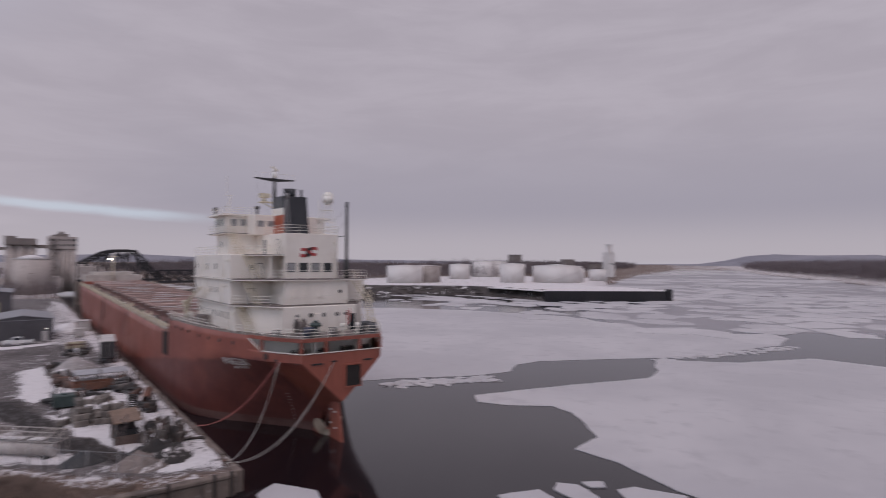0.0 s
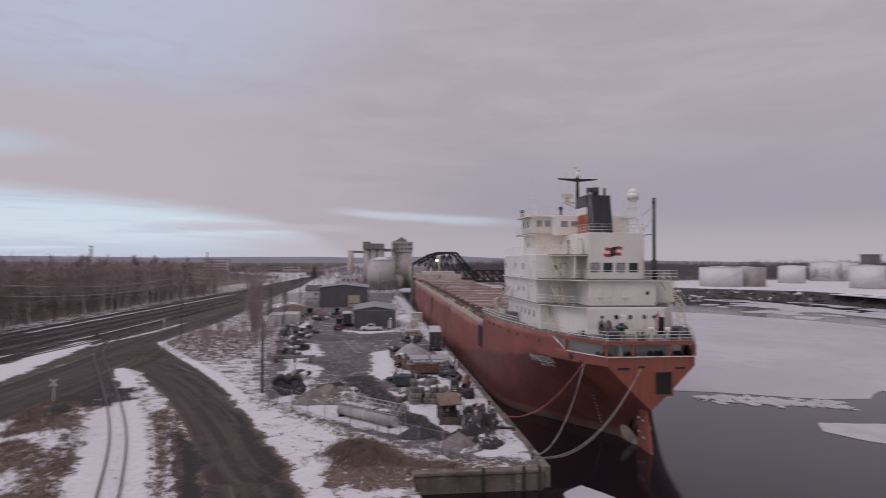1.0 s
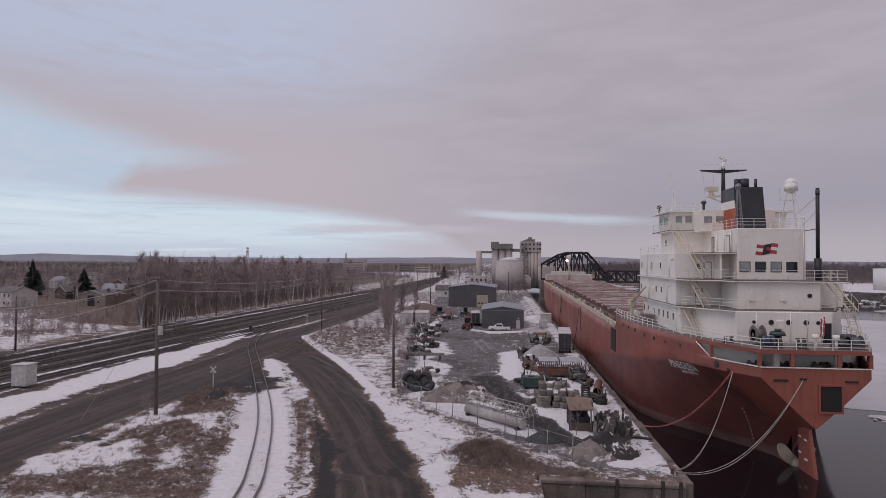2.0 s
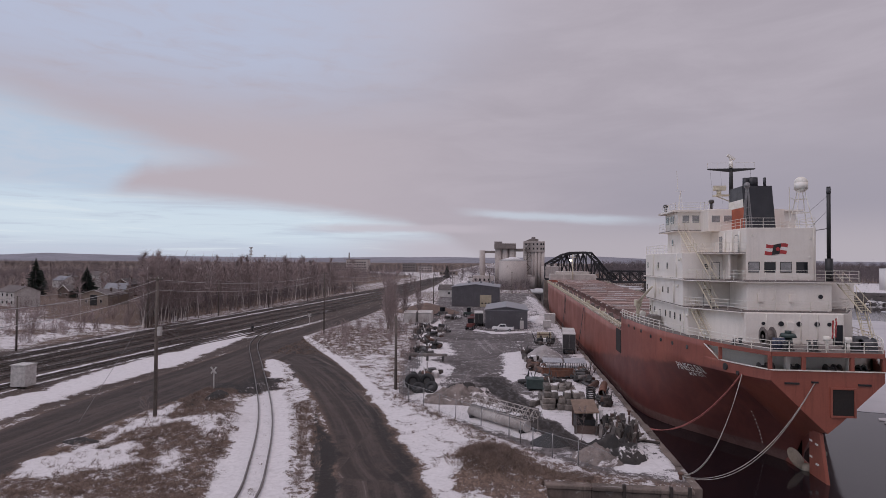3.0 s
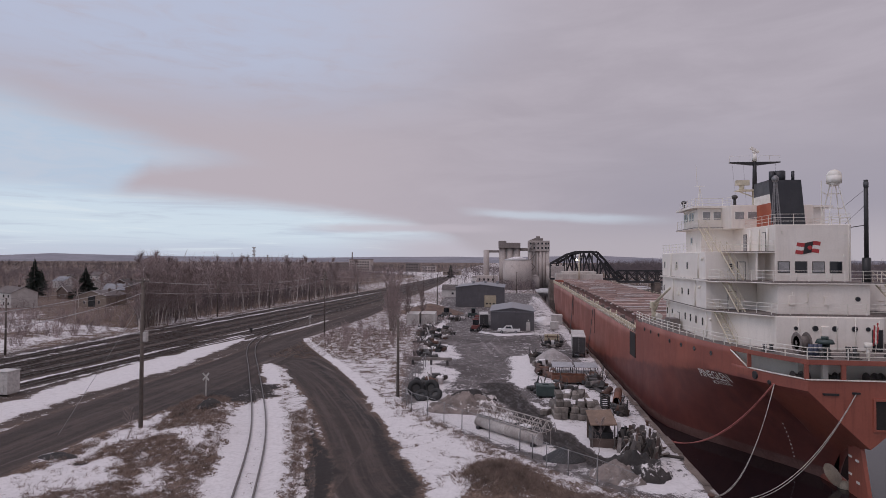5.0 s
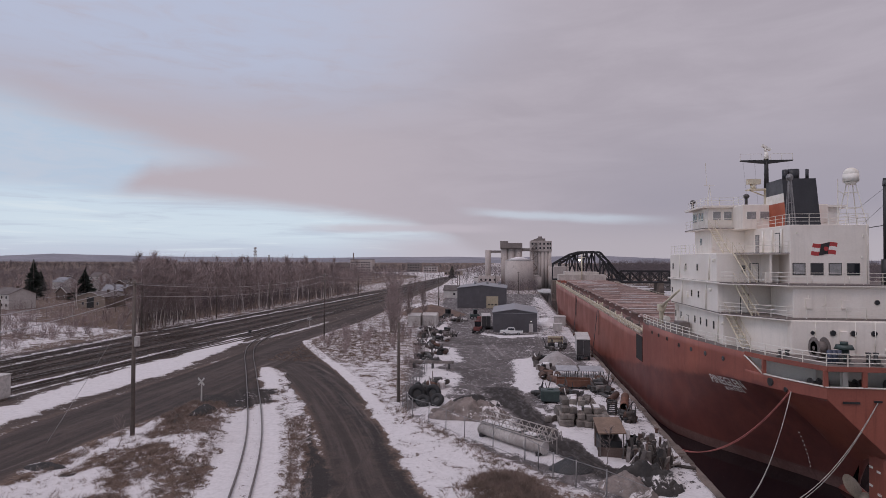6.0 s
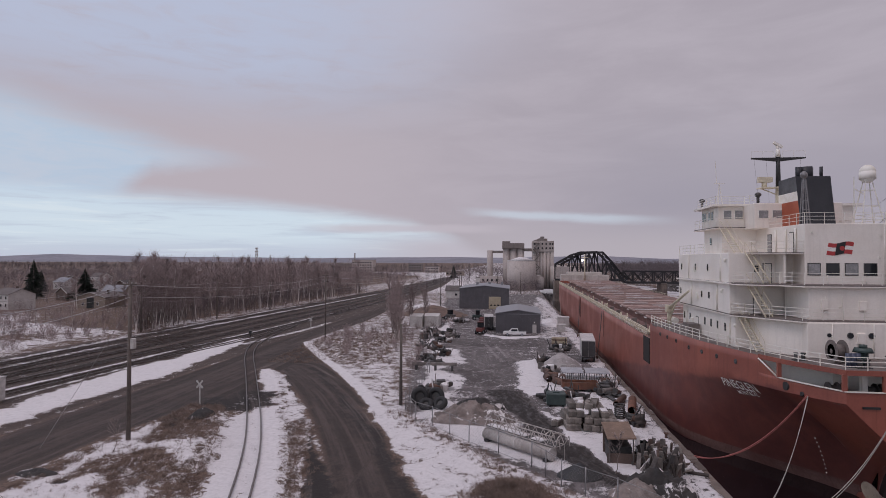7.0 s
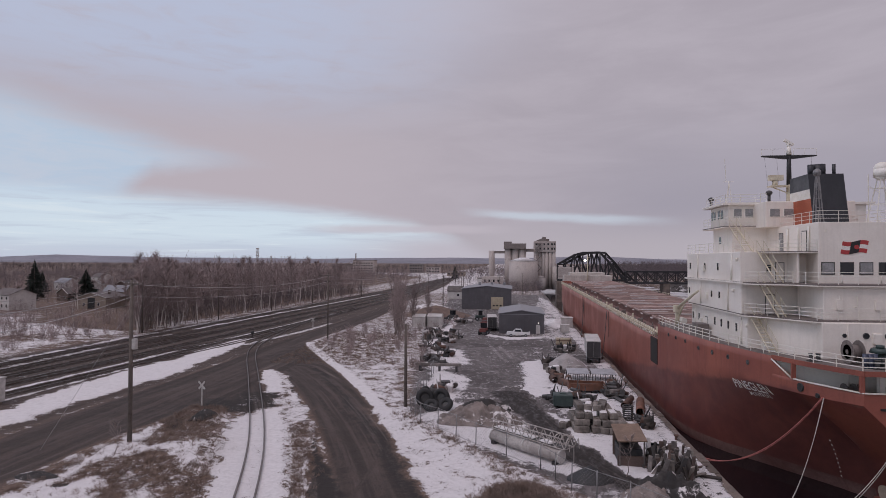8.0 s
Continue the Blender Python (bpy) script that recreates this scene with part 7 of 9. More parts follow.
part("dolphin", bm, STEEL_PILE, wharf, "", True)
for x, y, w, d, h, m in ((520, 400, 9, 9, 26, TANK_WHITE), (523, 402, 5, 5, 35, TANK_WHITE), (560, 560, 40, 14, 15, SILO_DARK), (540, 570, 14, 12, 25, SILO_DARK), (600, 530, 16, 10, 19, SILO_DARK), (700, 560, 30, 12, 13, SILO_DARK),
                         (150, 400, 16, 10, 9, SILO_GREY), (170, 420, 22, 12, 8, SILO_GREY), (128, 390, 14, 9, 8, GREY_CLAD)):
    b = thing("warehouse", (x, y, 3.0 if x > 100 else 0), "plain distant port building", "building", "port buildings on the far bank")
    part("wall", boxed(-w / 2, w / 2, -d / 2, d / 2, -0.5, h, bevel=0.1), m, b)
    part("roof", boxed(-w / 2 - 0.3, w / 2 + 0.3, -d / 2 - 0.3, d / 2 + 0.3, h, h + 0.5), SNOW_MAT if h < 12 else m, b)
    for k in range(int(w / 4)):
        part("window", boxed(-w / 2 + 1.5 + 4 * k, -w / 2 + 3 + 4 * k, -d / 2 - 0.06, -d / 2 + 0.02, h * 0.5, h * 0.5 + 1.6), GLASS, b)



def rocky_shore():
    """Sloping river bank of dark boulders with snow between them."""
    line = smooth_line(SHORE, 2.0)
    bm = bmesh.new()
    rows = []
    for i, p in enumerate(line):
        way = (line[min(i + 1, len(line) - 1)] - line[max(i - 1, 0)]).normalized()
        inland = Vector((-way.y, way.x, 0))
        row = []
        for k in range(13):
            u = -2 + 1.4 * k
            q = p + inland * u
            rough = float(fbm(np.array(q.x), np.array(q.y), 3.0, 71)) - 0.5
            row.append(bm.verts.new((q.x + rough * 1.5, q.y, min(3.25, -2.4 + 0.62 * (u + 2)) + rough * (1.6 if k < 9 else 0.3))))
        rows.append(row)
    for a, b in zip(rows, rows[1:]):
        for k in range(12):
            bm.faces.new((a[k], a[k + 1], b[k + 1], b[k])).smooth = True
    bmesh.ops.recalc_face_normals(bm, faces=bm.faces)
    solo("river_bank", bm, SHORE_ROCK, "dark rocky river bank streaked with snow", "river bank", kind="structure")
    rnd = random.Random(72)
    bm = bmesh.new()
    for _ in range(420):
        p = rnd.choice(line)
        u = rnd.uniform(-1.5, 9)
        size = rnd.uniform(0.4, 1.3)
        c = Vector((p.x + u * 0.8 + rnd.uniform(-1, 1), p.y + u * 0.5 + rnd.uniform(-1, 1), min(3.1, -2.2 + 0.5 * (u + 2))))
        for v in bmesh.ops.create_icosphere(bm, subdivisions=1, radius=size)["verts"]:
            v.co = Vector((v.co.x * rnd.uniform(0.7, 1.3), v.co.y * rnd.uniform(0.7, 1.3), v.co.z * rnd.uniform(0.5, 0.9))) + c
    solo("riprap", bm, SHORE_ROCK, "dark boulders heaped along the river bank", "boulders", kind="stuff")


SHORE_ROCK = mat("dark_bank_rock", (0.075, 0.062, 0.057), (0.045, 0.038, 0.036), 0.95, 0.12, 1.5, 0.5, spots=((0.66, 0.63, 0.62), 0.16, 0.57), depth=0.2)
rocky_shore()

# ---- trees and shrubs ----
BARK_GREY = mat("grey_bark", (0.27, 0.22, 0.2), (0.2, 0.163, 0.15), 0.95, 1.2, 9.0, 0.3, rand=0.25)
BARK_BIRCH = mat("pale_birch_bark", (0.68, 0.63, 0.6), (0.5, 0.45, 0.42), 0.9, 0.9, 6.0, 0.2, spots=((0.06, 0.05, 0.05), 1.6, 0.62), rand=0.2)
TWIG = mat("red_brown_twigs", (0.36, 0.287, 0.275), (0.285, 0.226, 0.218), 0.95, 0.5, 6.0, 0.0, rand=0.25)
# The purple-grey of distant haze is mixed into this dark twig colour.
TWIG_DARK = mat("haze_tinted_twigs", (0.17, 0.138, 0.142), (0.13, 0.107, 0.112), 0.95, 0.5, 6.0, 0.0, rand=0.25)
NEEDLE = mat("dark_spruce_needles", (0.022, 0.032, 0.026), (0.035, 0.045, 0.034), 0.9, 0.8, 6.0, 0.2, rand=0.2)
STRAW = mat("dry_straw_grass", (0.275, 0.205, 0.17), (0.185, 0.136, 0.113), 0.95, 0.8, 4.0, 0.0)


def sliver(bm, a, way, long, wide, rnd, slot=0):
    """One thin tapering twig or blade."""
    side = way.orthogonal()
    side.rotate(Matrix.Rotation(rnd.uniform(0, 6.28), 3, way))
    side.normalize()
    bend = Vector((rnd.uniform(-1, 1), rnd.uniform(-1, 1), rnd.uniform(-0.3, 0.6))) * long * 0.12
    vs = [bm.verts.new(a - side * wide / 2), bm.verts.new(a + side * wide / 2), bm.verts.new(a + way * long + bend)]
    bm.faces.new(vs).material_index = slot


def grow_tree(seed, h, birch, spread=0.24, twigs=2000, stems=1, low=0.3, fine=0.017):
    """Trunk with limbs, and a crown of fine bare twigs."""
    rnd = random.Random(seed)
    wood, crown = bmesh.new(), bmesh.new()
    for stem in range(stems):
        lean = Vector((rnd.uniform(-1, 1), rnd.uniform(-1, 1), 0)) * (0.13 if stems == 1 else 0.16)
        hh = h * (1 if stem == 0 else rnd.uniform(0.7, 0.95))
        pts, p = [], Vector((0, 0, -0.2)) if stem == 0 else Vector((rnd.uniform(-0.5, 0.5), rnd.uniform(-0.5, 0.5), -0.2))
        for k in range(7):
            pts.append(p.copy())
            p += Vector((lean.x * hh / 6 + rnd.uniform(-0.28, 0.28), lean.y * hh / 6 + rnd.uniform(-0.28, 0.28), hh / 6))
        r0 = 0.0085 * hh + 0.015
        for k in range(6):
            tube(wood, pts[k], pts[k + 1], r0 * (1 - k / 6.4), r0 * (1 - (k + 1) / 6.4), seg=6, ends=False)
        for k in range(13):
            t = rnd.uniform(low, 0.97)
            i = min(5, int(t * 6))
            a = pts[i].lerp(pts[i + 1], t * 6 - i)
            ang, long = rnd.uniform(0, 6.28), hh * spread * (1.25 - t) * rnd.uniform(0.8, 1.4)
            way = Vector((math.cos(ang), math.sin(ang), rnd.uniform(0.7, 1.5))).normalized()
            b = a + way * long
            tube(wood, a, b, r0 * 0.32, 0.012, seg=4, ends=False)
            for _ in range(twigs // (13 * stems)):
                u = rnd.uniform(0.15, 1.0)
                out = Vector((rnd.uniform(-1, 1), rnd.uniform(-1, 1), rnd.uniform(-0.1, 1.3))).normalized()
                sliver(crown, a.lerp(b, u), (way + out * 1.1).normalized(), rnd.uniform(0.5, 1.5) * hh / 12, fine, rnd)
        for _ in range(twigs // (4 * stems)):
            t = rnd.uniform(0.45, 1.0)
            i = min(5, int(t * 6))
            out = Vector((rnd.uniform(-1, 1), rnd.uniform(-1, 1), rnd.uniform(0.2, 1.6))).normalized()
            sliver(crown, pts[i].lerp(pts[i + 1], t * 6 - i), out, rnd.uniform(0.6, 1.7) * hh / 12, fine, rnd)
    return wood, crown


def tree_thing(name, seed, h, birch, at, label, group, **more):
    wood, crown = grow_tree(seed, h, birch, **more)
    ob = thing(name, at, label, "tree", group)
    part("trunk", wood, BARK_BIRCH if birch else BARK_GREY, ob)
    part("crown", crown, TWIG, ob)
    return ob


KINDS = [tree_thing("birch_tree" if k % 2 == 0 else "bare_tree", 40 + k, 12.0 + 0.75 * k, k % 2 == 0, (-95 - 3 * k, 150 + 9 * k, 0),
                    "slender pale birch, leafless in winter" if k % 2 == 0 else "leafless grey-brown tree with fine twigs", "grove beside the tracks") for k in range(6)]
GROVE_EDGE = [(128, -96), (142, -94.5), (157, -92), (184, -91), (209, -88), (257, -86), (300, -82), (330, -80)]
rnd = random.Random(77)
for k in range(215):
    y = 141 + 175 * rnd.random() ** 1.2
    x = along(GROVE_EDGE, y) - 1.0 - 46 * rnd.random() ** 1.4
    if x < -0.655 * y:
        x = along(GROVE_EDGE, y) - rnd.random() * (along(GROVE_EDGE, y) + 0.655 * y)
    copy_thing(KINDS[rnd.randrange(6)], pose(x, y, float(ground_z(x, y)), 0, 0, rnd.uniform(0, 360)) @ Matrix.Scale(rnd.choice((0.62, 0.8, 0.9, 1.0, 1.1, 1.22)) * rnd.uniform(0.94, 1.06), 4))
NEAR = tree_thing("bare_tree", 91, 15.5, False, (-30.6, 150, 0), "tall leafless multi-stemmed tree with fine twigs", "trees by the yard", spread=0.17, twigs=4200, stems=5, low=0.2, fine=0.016)
for x, y, s in ((-28.4, 144, 1.0), (-31.5, 158, 1.05), (-29, 166, 0.9), (-27.5, 139, 0.7), (-33, 171, 1.0), (-26, 176, 0.8)):
    copy_thing(NEAR, pose(x, y, 0, 0, 0, 57 * x) @ Matrix.Scale(s, 4))
for x, y, s in ((-150, 128, 0.5), (-128, 138, 0.45), (-118, 150, 0.5), (-140, 120, 0.5), (-165, 160, 0.7), (-135, 190, 0.75), (-175, 220, 0.8), (-148, 232, 0.8), (-190, 210, 0.8), (-210, 230, 0.9), (-128, 215, 0.8), (-120, 240, 0.85),
                (-160, 255, 0.85), (-180, 262, 0.8), (-140, 268, 0.85), (-205, 275, 0.9), (-230, 260, 0.9), (-250, 280, 0.9)):
    copy_thing(KINDS[int(abs(x)) % 6], pose(x, y, 0, 0, 0, 31 * x) @ Matrix.Scale(s, 4))
for k in range(120):
    x, y = rnd.uniform(-255, -104), rnd.uniform(150, 330)
    if x < -0.70 * y - 20 or any(abs(x - hx) < 9 and -26 < y - hy < 8 for hx, hy in ((-198, 214), (-152, 187), (-138, 199), (-172, 246))):
        continue
    copy_thing(KINDS[(1, 3, 5, 4)[k % 4]], pose(x, y, 0, 0, 0, rnd.uniform(0, 360)) @ Matrix.Scale(rnd.uniform(0.5, 0.95), 4))
SAPLING = tree_thing("sapling", 17, 3.4, False, (-38.2, 57.5, 0.1), "small leafless sapling by the road", "saplings", spread=0.45, twigs=130)
copy_thing(SAPLING, pose(7.6, 58.5, 0, 0, 0, 40) @ Matrix.Scale(1.1, 4))


def shrub(seed, at, h, label, group):
    rnd = random.Random(seed)
    bm = bmesh.new()
    for _ in range(26):
        ang, tilt = rnd.uniform(0, 6.28), rnd.uniform(0.1, 0.7)
        way = Vector((math.cos(ang) * tilt, math.sin(ang) * tilt, 1)).normalized()
        a = Vector((rnd.uniform(-0.3, 0.3), rnd.uniform(-0.3, 0.3), -0.05))
        long = h * rnd.uniform(0.5, 1.0)
        tube(bm, a, a + way * long, 0.018, 0.006, seg=3, ends=False)
        for _ in range(8):
            out = Vector((rnd.uniform(-1, 1), rnd.uniform(-1, 1), rnd.uniform(0, 1.2))).normalized()
            sliver(bm, a + way * long * rnd.uniform(0.3, 1), (way + out * 0.8).normalized(), rnd.uniform(0.3, 0.8) * h / 2.5, 0.03, rnd)
    ob = solo("bare_shrub", bm, TWIG, label, "shrub", group=group)
    ob.location = at
    return ob


SHRUBS = [shrub(60 + k, (-38 + 3 * k, 122 + 4 * k, 0.3), 2.2 + 0.4 * k, "leafless brown shrub in dry grass", "bare shrubs") for k in range(4)]
for k in range(165):
    if k < 46:
        t = rnd.random()
        x, y = -47 + 24 * rnd.random() + 3 * t, 113 + 50 * t
        s = rnd.uniform(0.6, 1.1)
    elif k < 145:
        x, y, s = rnd.uniform(-160, -97), rnd.uniform(100, 168), rnd.uniform(0.8, 1.9)
    else:
        x, y, s = rnd.uniform(-24, -16), rnd.uniform(100, 185), rnd.uniform(0.6, 1.0)
    if x > along([(b, a) for a, b in ROAD_RIGHT], y) + 2.5 or 60 <= k < 165:
        copy_thing(SHRUBS[k % 4], pose(x, y, float(ground_z(x, y)), 0, 0, rnd.uniform(0, 360)) @ Matrix.Scale(s, 4))


def spruce(seed, x, y, h, r):
    rnd = random.Random(seed)
    ob = thing("spruce_tree", (x, y, 0), "dark green spruce with drooping boughs", "tree", "spruces among the houses")
    bm = bmesh.new()
    tube(bm, (0, 0, -0.2), (0, 0, h * 0.96), 0.018 * h, 0.03, seg=6)
    part("trunk", bm, BARK_GREY, ob)
    bm = bmesh.new()
    for k in range(1100):
        t = rnd.random() ** 0.8
        z, rr = h * (0.06 + 0.92 * t), r * (1 - t) * rnd.uniform(0.7, 1.15) + 0.1
        ang = rnd.uniform(0, 6.28)
        out = Vector((math.cos(ang), math.sin(ang), rnd.uniform(-0.35, 0.1)))
        a = Vector((0, 0, z)) + out * rr * rnd.uniform(0.1, 0.5)
        sliver(bm, a, out.normalized(), rr * 0.7, 0.2 * rr + 0.16, rnd)
    part("crown", bm, NEEDLE, ob)


for k, (x, y, h, r) in enumerate(((-219.7, 250, 18.5, 5.6), (-186, 240, 14.5, 6.0), (-212, 240, 9, 3), (-260, 300, 12, 4), (-290, 330, 14, 4), (-170, 330, 13, 4), (-60, 600, 14, 4.5), (-240, 420, 13, 4))):
    spruce(k, x, y, h, r)


def spray(name, base, way, long, wide, material, label, category, seed):
    """One mesh of many thin tapering twigs or blades, given as arrays."""
    dice = np.random.RandomState(seed)
    count = len(base)
    other = dice.normal(size=(count, 3))
    side = np.cross(way, other)
    side /= np.maximum(np.linalg.norm(side, axis=1, keepdims=True), 1e-6)
    bend = dice.uniform(-1, 1, (count, 3)) * long[:, None] * 0.12
    half = side * wide[:, None] / 2
    co = np.stack([base - half, base + half, base + way * long[:, None] + bend], 1)
    me = bpy.data.meshes.new(name)
    me.vertices.add(count * 3)
    me.vertices.foreach_set("co", co.astype(np.float32).ravel())
    me.loops.add(count * 3)
    me.loops.foreach_set("vertex_index", np.arange(count * 3))
    me.polygons.add(count)
    me.polygons.foreach_set("loop_start", np.arange(0, count * 3, 3))
    me.update()
    me.materials.append(material)
    return tagged(new(name, me), label, category, kind="stuff")


def woods(seed, count, where, h, label, dark=False, thick=1.0, twigs=46):
    """Far woods, each tree a stem and a spray of twigs."""
    rnd, dice = random.Random(seed), np.random.RandomState(seed)
    at = np.array([where(rnd) for _ in range(count)])
    wet = (at[:, 0] > 15) & (at[:, 0] < 640) & ~inside(FAR_BANK, at[:, 0], at[:, 1])
    at = at[~wet]
    n = len(at)
    hh = h * dice.uniform(0.62, 1.2, n)
    foot = np.column_stack([at, ground_z(at[:, 0], at[:, 1]) - 0.3])
    up = np.tile((0.0, 0.0, 1.0), (n, 1))
    out = np.stack([dice.uniform(-1, 1, (n, twigs)), dice.uniform(-1, 1, (n, twigs)), dice.uniform(0.2, 1.8, (n, twigs))], -1)
    out /= np.linalg.norm(out, axis=2, keepdims=True)
    t = dice.uniform(0.15, 0.9, (n, twigs))
    base = foot[:, None, :] + out * (dice.uniform(0, 0.26, (n, twigs)) * hh[:, None])[..., None]
    base[..., 2] += hh[:, None] * t
    long = hh[:, None] * dice.uniform(0.10, 0.26, (n, twigs))
    wide = np.repeat(hh * 0.0125 * thick, twigs)
    spray("far_woods", np.vstack([foot, base.reshape(-1, 3)]), np.vstack([up, out.reshape(-1, 3)]), np.concatenate([hh * 0.75, long.ravel()]),
          np.concatenate([np.full(n, 0.16 * thick), wide]), TWIG_DARK if dark else TWIG, label, "woods", seed)


woods(1, 1100, lambda r: (lambda y: (max(along(GROVE_EDGE, y) - r.uniform(20, 110), -0.64 * y), y))(r.uniform(165, 420)), 14.5, "leafless woodland behind the tracks")
woods(10, 1900, lambda r: (lambda y: (max(along(GROVE_EDGE, y) - r.uniform(2, 50), -0.66 * y), y))(r.uniform(143, 330)), 4.6, "bare undergrowth beneath the birches", True)
woods(2, 4200, lambda r: (-r.uniform(105, 560), r.uniform(225, 700)), 7.4, "bare trees among the houses of the town", True)
woods(3, 2200, lambda r: (r.uniform(-1500, -60), r.uniform(600, 1500)), 11, "bare trees of the distant town", True, 1.6)
woods(4, 700, lambda r: (r.uniform(-62, 20), r.uniform(430, 1200)), 8, "bare trees beyond the elevator", True)
woods(5, 2600, lambda r: (lambda t: (642 + 1000 * t + r.uniform(5, 60), 185 + 650 * t - r.uniform(10, 90)))(r.random() ** 1.4), 19, "leafless woods on the east bank", True, 2.0)
woods(6, 3000, lambda r: (lambda t: (380 + 1000 * t + r.uniform(-30, 30), 420 + 560 * t + r.uniform(0, 140)))(r.random()), 14, "leafless woods behind the tank farm", True, 2.0)
woods(7, 2000, lambda r: (r.uniform(110, 420), r.uniform(480, 800)), 13, "leafless woods beyond the tanks", True, 1.6)
woods(8, 2200, lambda r: (r.uniform(108, 330), r.uniform(560, 1100)), 9.5, "leafless woods past the bridge", True, 1.8)
woods(11, 150, lambda r: (r.uniform(-205, -118), r.uniform(140, 200)), 4.4, "reddish bare thicket in front of the houses")
woods(12, 700, lambda r: (lambda t: (150 + 330 * t, 400 + 110 * t + r.uniform(0, 60)))(r.random()), 9, "leafless scrub behind the tank farm", True, 1.4)
woods(9, 260, lambda r: (r.uniform(-20, 38), r.uniform(330, 372)), 6, "scrubby bare trees below the silos", True)


def grass(seed, count, where, label):
    """Dry grass in tufts, too many to count."""
    rnd, dice = random.Random(seed), np.random.RandomState(seed)
    at = np.array([where(rnd) for _ in range(count)])
    keep = far_from(SPUR, at[:, 0], at[:, 1]) > 3.4
    for bank in DRIFTS:
        keep &= ~inside(bank, at[:, 0], at[:, 1]) | (dice.random_sample(count) > 0.86)
    at = at[keep]
    n, blades = len(at), 12
    foot = np.column_stack([at, ground_z(at[:, 0], at[:, 1]) - 0.03])
    base = foot[:, None, :] + np.stack([dice.uniform(-0.22, 0.22, (n, blades)), dice.uniform(-0.22, 0.22, (n, blades)), np.zeros((n, blades))], -1)
    lean = np.column_stack([dice.uniform(-0.8, 0.8, (n, 2)), np.zeros(n)])
    way = np.stack([dice.uniform(-0.8, 0.8, (n, blades)), dice.uniform(-0.8, 0.8, (n, blades)), np.full((n, blades), 0.75)], -1) + lean[:, None, :]
    way /= np.linalg.norm(way, axis=2, keepdims=True)
    spray("dry_grass", base.reshape(-1, 3), way.reshape(-1, 3), dice.uniform(0.2, 0.65, n * blades), np.full(n * blades, 0.034), STRAW, label, "grass", seed)


grass(1, 4600, lambda r: (lambda y: (r.uniform(-41, -23 - (y - 42) * 0.17), y))(r.uniform(39, 76)), "dry straw-coloured grass tufts by the spur track")
grass(2, 1000, lambda r: (r.gauss(-1.2, 1.6), r.gauss(50.9, 1.4)), "dry grass on the earth mound")
grass(3, 800, lambda r: (lambda t: (-16.8 - 8 * t + r.gauss(0, 0.8), 44 + 26 * t))(r.random()), "dry grass between track and road")
grass(4, 2200, lambda r: (lambda t: (-45 + 20 * r.random(), 106 + 45 * t))(r.random()), "dry grass among the shrubs")
grass(5, 300, lambda r: (lambda t: (4 - 18 * t + r.gauss(-1.2, 0.8), 53 + 24 * t + r.gauss(-1, 0.8)))(r.random()), "dry grass along the fence")
grass(7, 420, lambda r: (lambda t: (-2.5 + 10 * t, 49.8 - 1.2 * t + r.gauss(0, 0.9)))(r.random()), "dry grass above the quay wall")
grass(6, 700, lambda r: (r.uniform(-150, -96), r.uniform(88, 150)), "dry grass in the snowy field")

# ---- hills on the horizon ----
# The blue-grey haze of distance is put into the hills' colour.
HILLS = mat("haze_tinted_hills", (0.19, 0.185, 0.215), (0.25, 0.24, 0.27), 1.0, 0.004, 0.05, 0.0)
for name, turns, peak in (("far_hills", (-75, 40), [(-75, 30), (-50, 30), (-44, 35), (-40.4, 50), (-37, 43), (-33, 36), (-29.6, 37), (-24.7, 34), (-19, 33), (-11.4, 41), (-5.8, 45), (-0.2, 40), (7.9, 58), (10.5, 49), (14, 38), (22, 36), (40, 20)]),
                          ("far_mesa", (52, 82), [(52, 8), (60, 14), (62.2, 34), (64, 62), (66, 72), (69, 66), (73, 70), (75.5, 48), (77, 26), (82, 14)])):
    bm = bmesh.new()
    prev = None
    n = 160
    for k in range(n + 1):
        a = turns[0] + (turns[1] - turns[0]) * k / n
        r = 4100 if name == "far_hills" else 3900
        c, s = math.cos(radians(a)), math.sin(radians(a))
        z = along(peak, a) + 5 * (float(fbm(np.array(a), np.array(1.0), 3.0, 6)) - 0.5)
        col = [bm.verts.new((rr * s, rr * c, zz)) for rr, zz in ((r - 700, -5), (r - 250, z * 0.6), (r, z), (r + 300, z * 0.8))]
        if prev:
            for i in range(3):
                bm.faces.new((prev[i], col[i], col[i + 1], prev[i + 1])).smooth = True
        prev = col
    bmesh.ops.recalc_face_normals(bm, faces=bm.faces)
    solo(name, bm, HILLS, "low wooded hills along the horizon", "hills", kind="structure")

# ---- buildings ----
SIDING_TAN = mat("tan_siding", (0.30, 0.245, 0.20), (0.25, 0.2, 0.165), 0.8, 0.5, 6.0, 0.1)
SIDING_WHITE = mat("white_siding", (0.60, 0.57, 0.55), (0.5, 0.47, 0.45), 0.75, 0.5, 6.0, 0.1, streak=0.2)
SIDING_BROWN = mat("brown_siding", (0.13, 0.09, 0.075), (0.10, 0.07, 0.06), 0.85, 0.5, 6.0, 0.1)
DOOR_TAN = mat("tan_garage_door", (0.47, 0.40, 0.29), (0.42, 0.36, 0.26), 0.7, 0.6, 6.0, 0.06)
DIRT_GREY = mat("grey_dirt", (0.25, 0.205, 0.185), (0.14, 0.115, 0.104), 0.95, 0.7, 5.0, 0.6, spots=((0.70, 0.66, 0.65), 0.5, 0.55), depth=0.1)
DIRT_DARK = mat("black_dirt", (0.03, 0.027, 0.026), (0.055, 0.048, 0.045), 0.95, 0.8, 5.0, 0.6, spots=((0.68, 0.64, 0.63), 0.6, 0.55), depth=0.1)
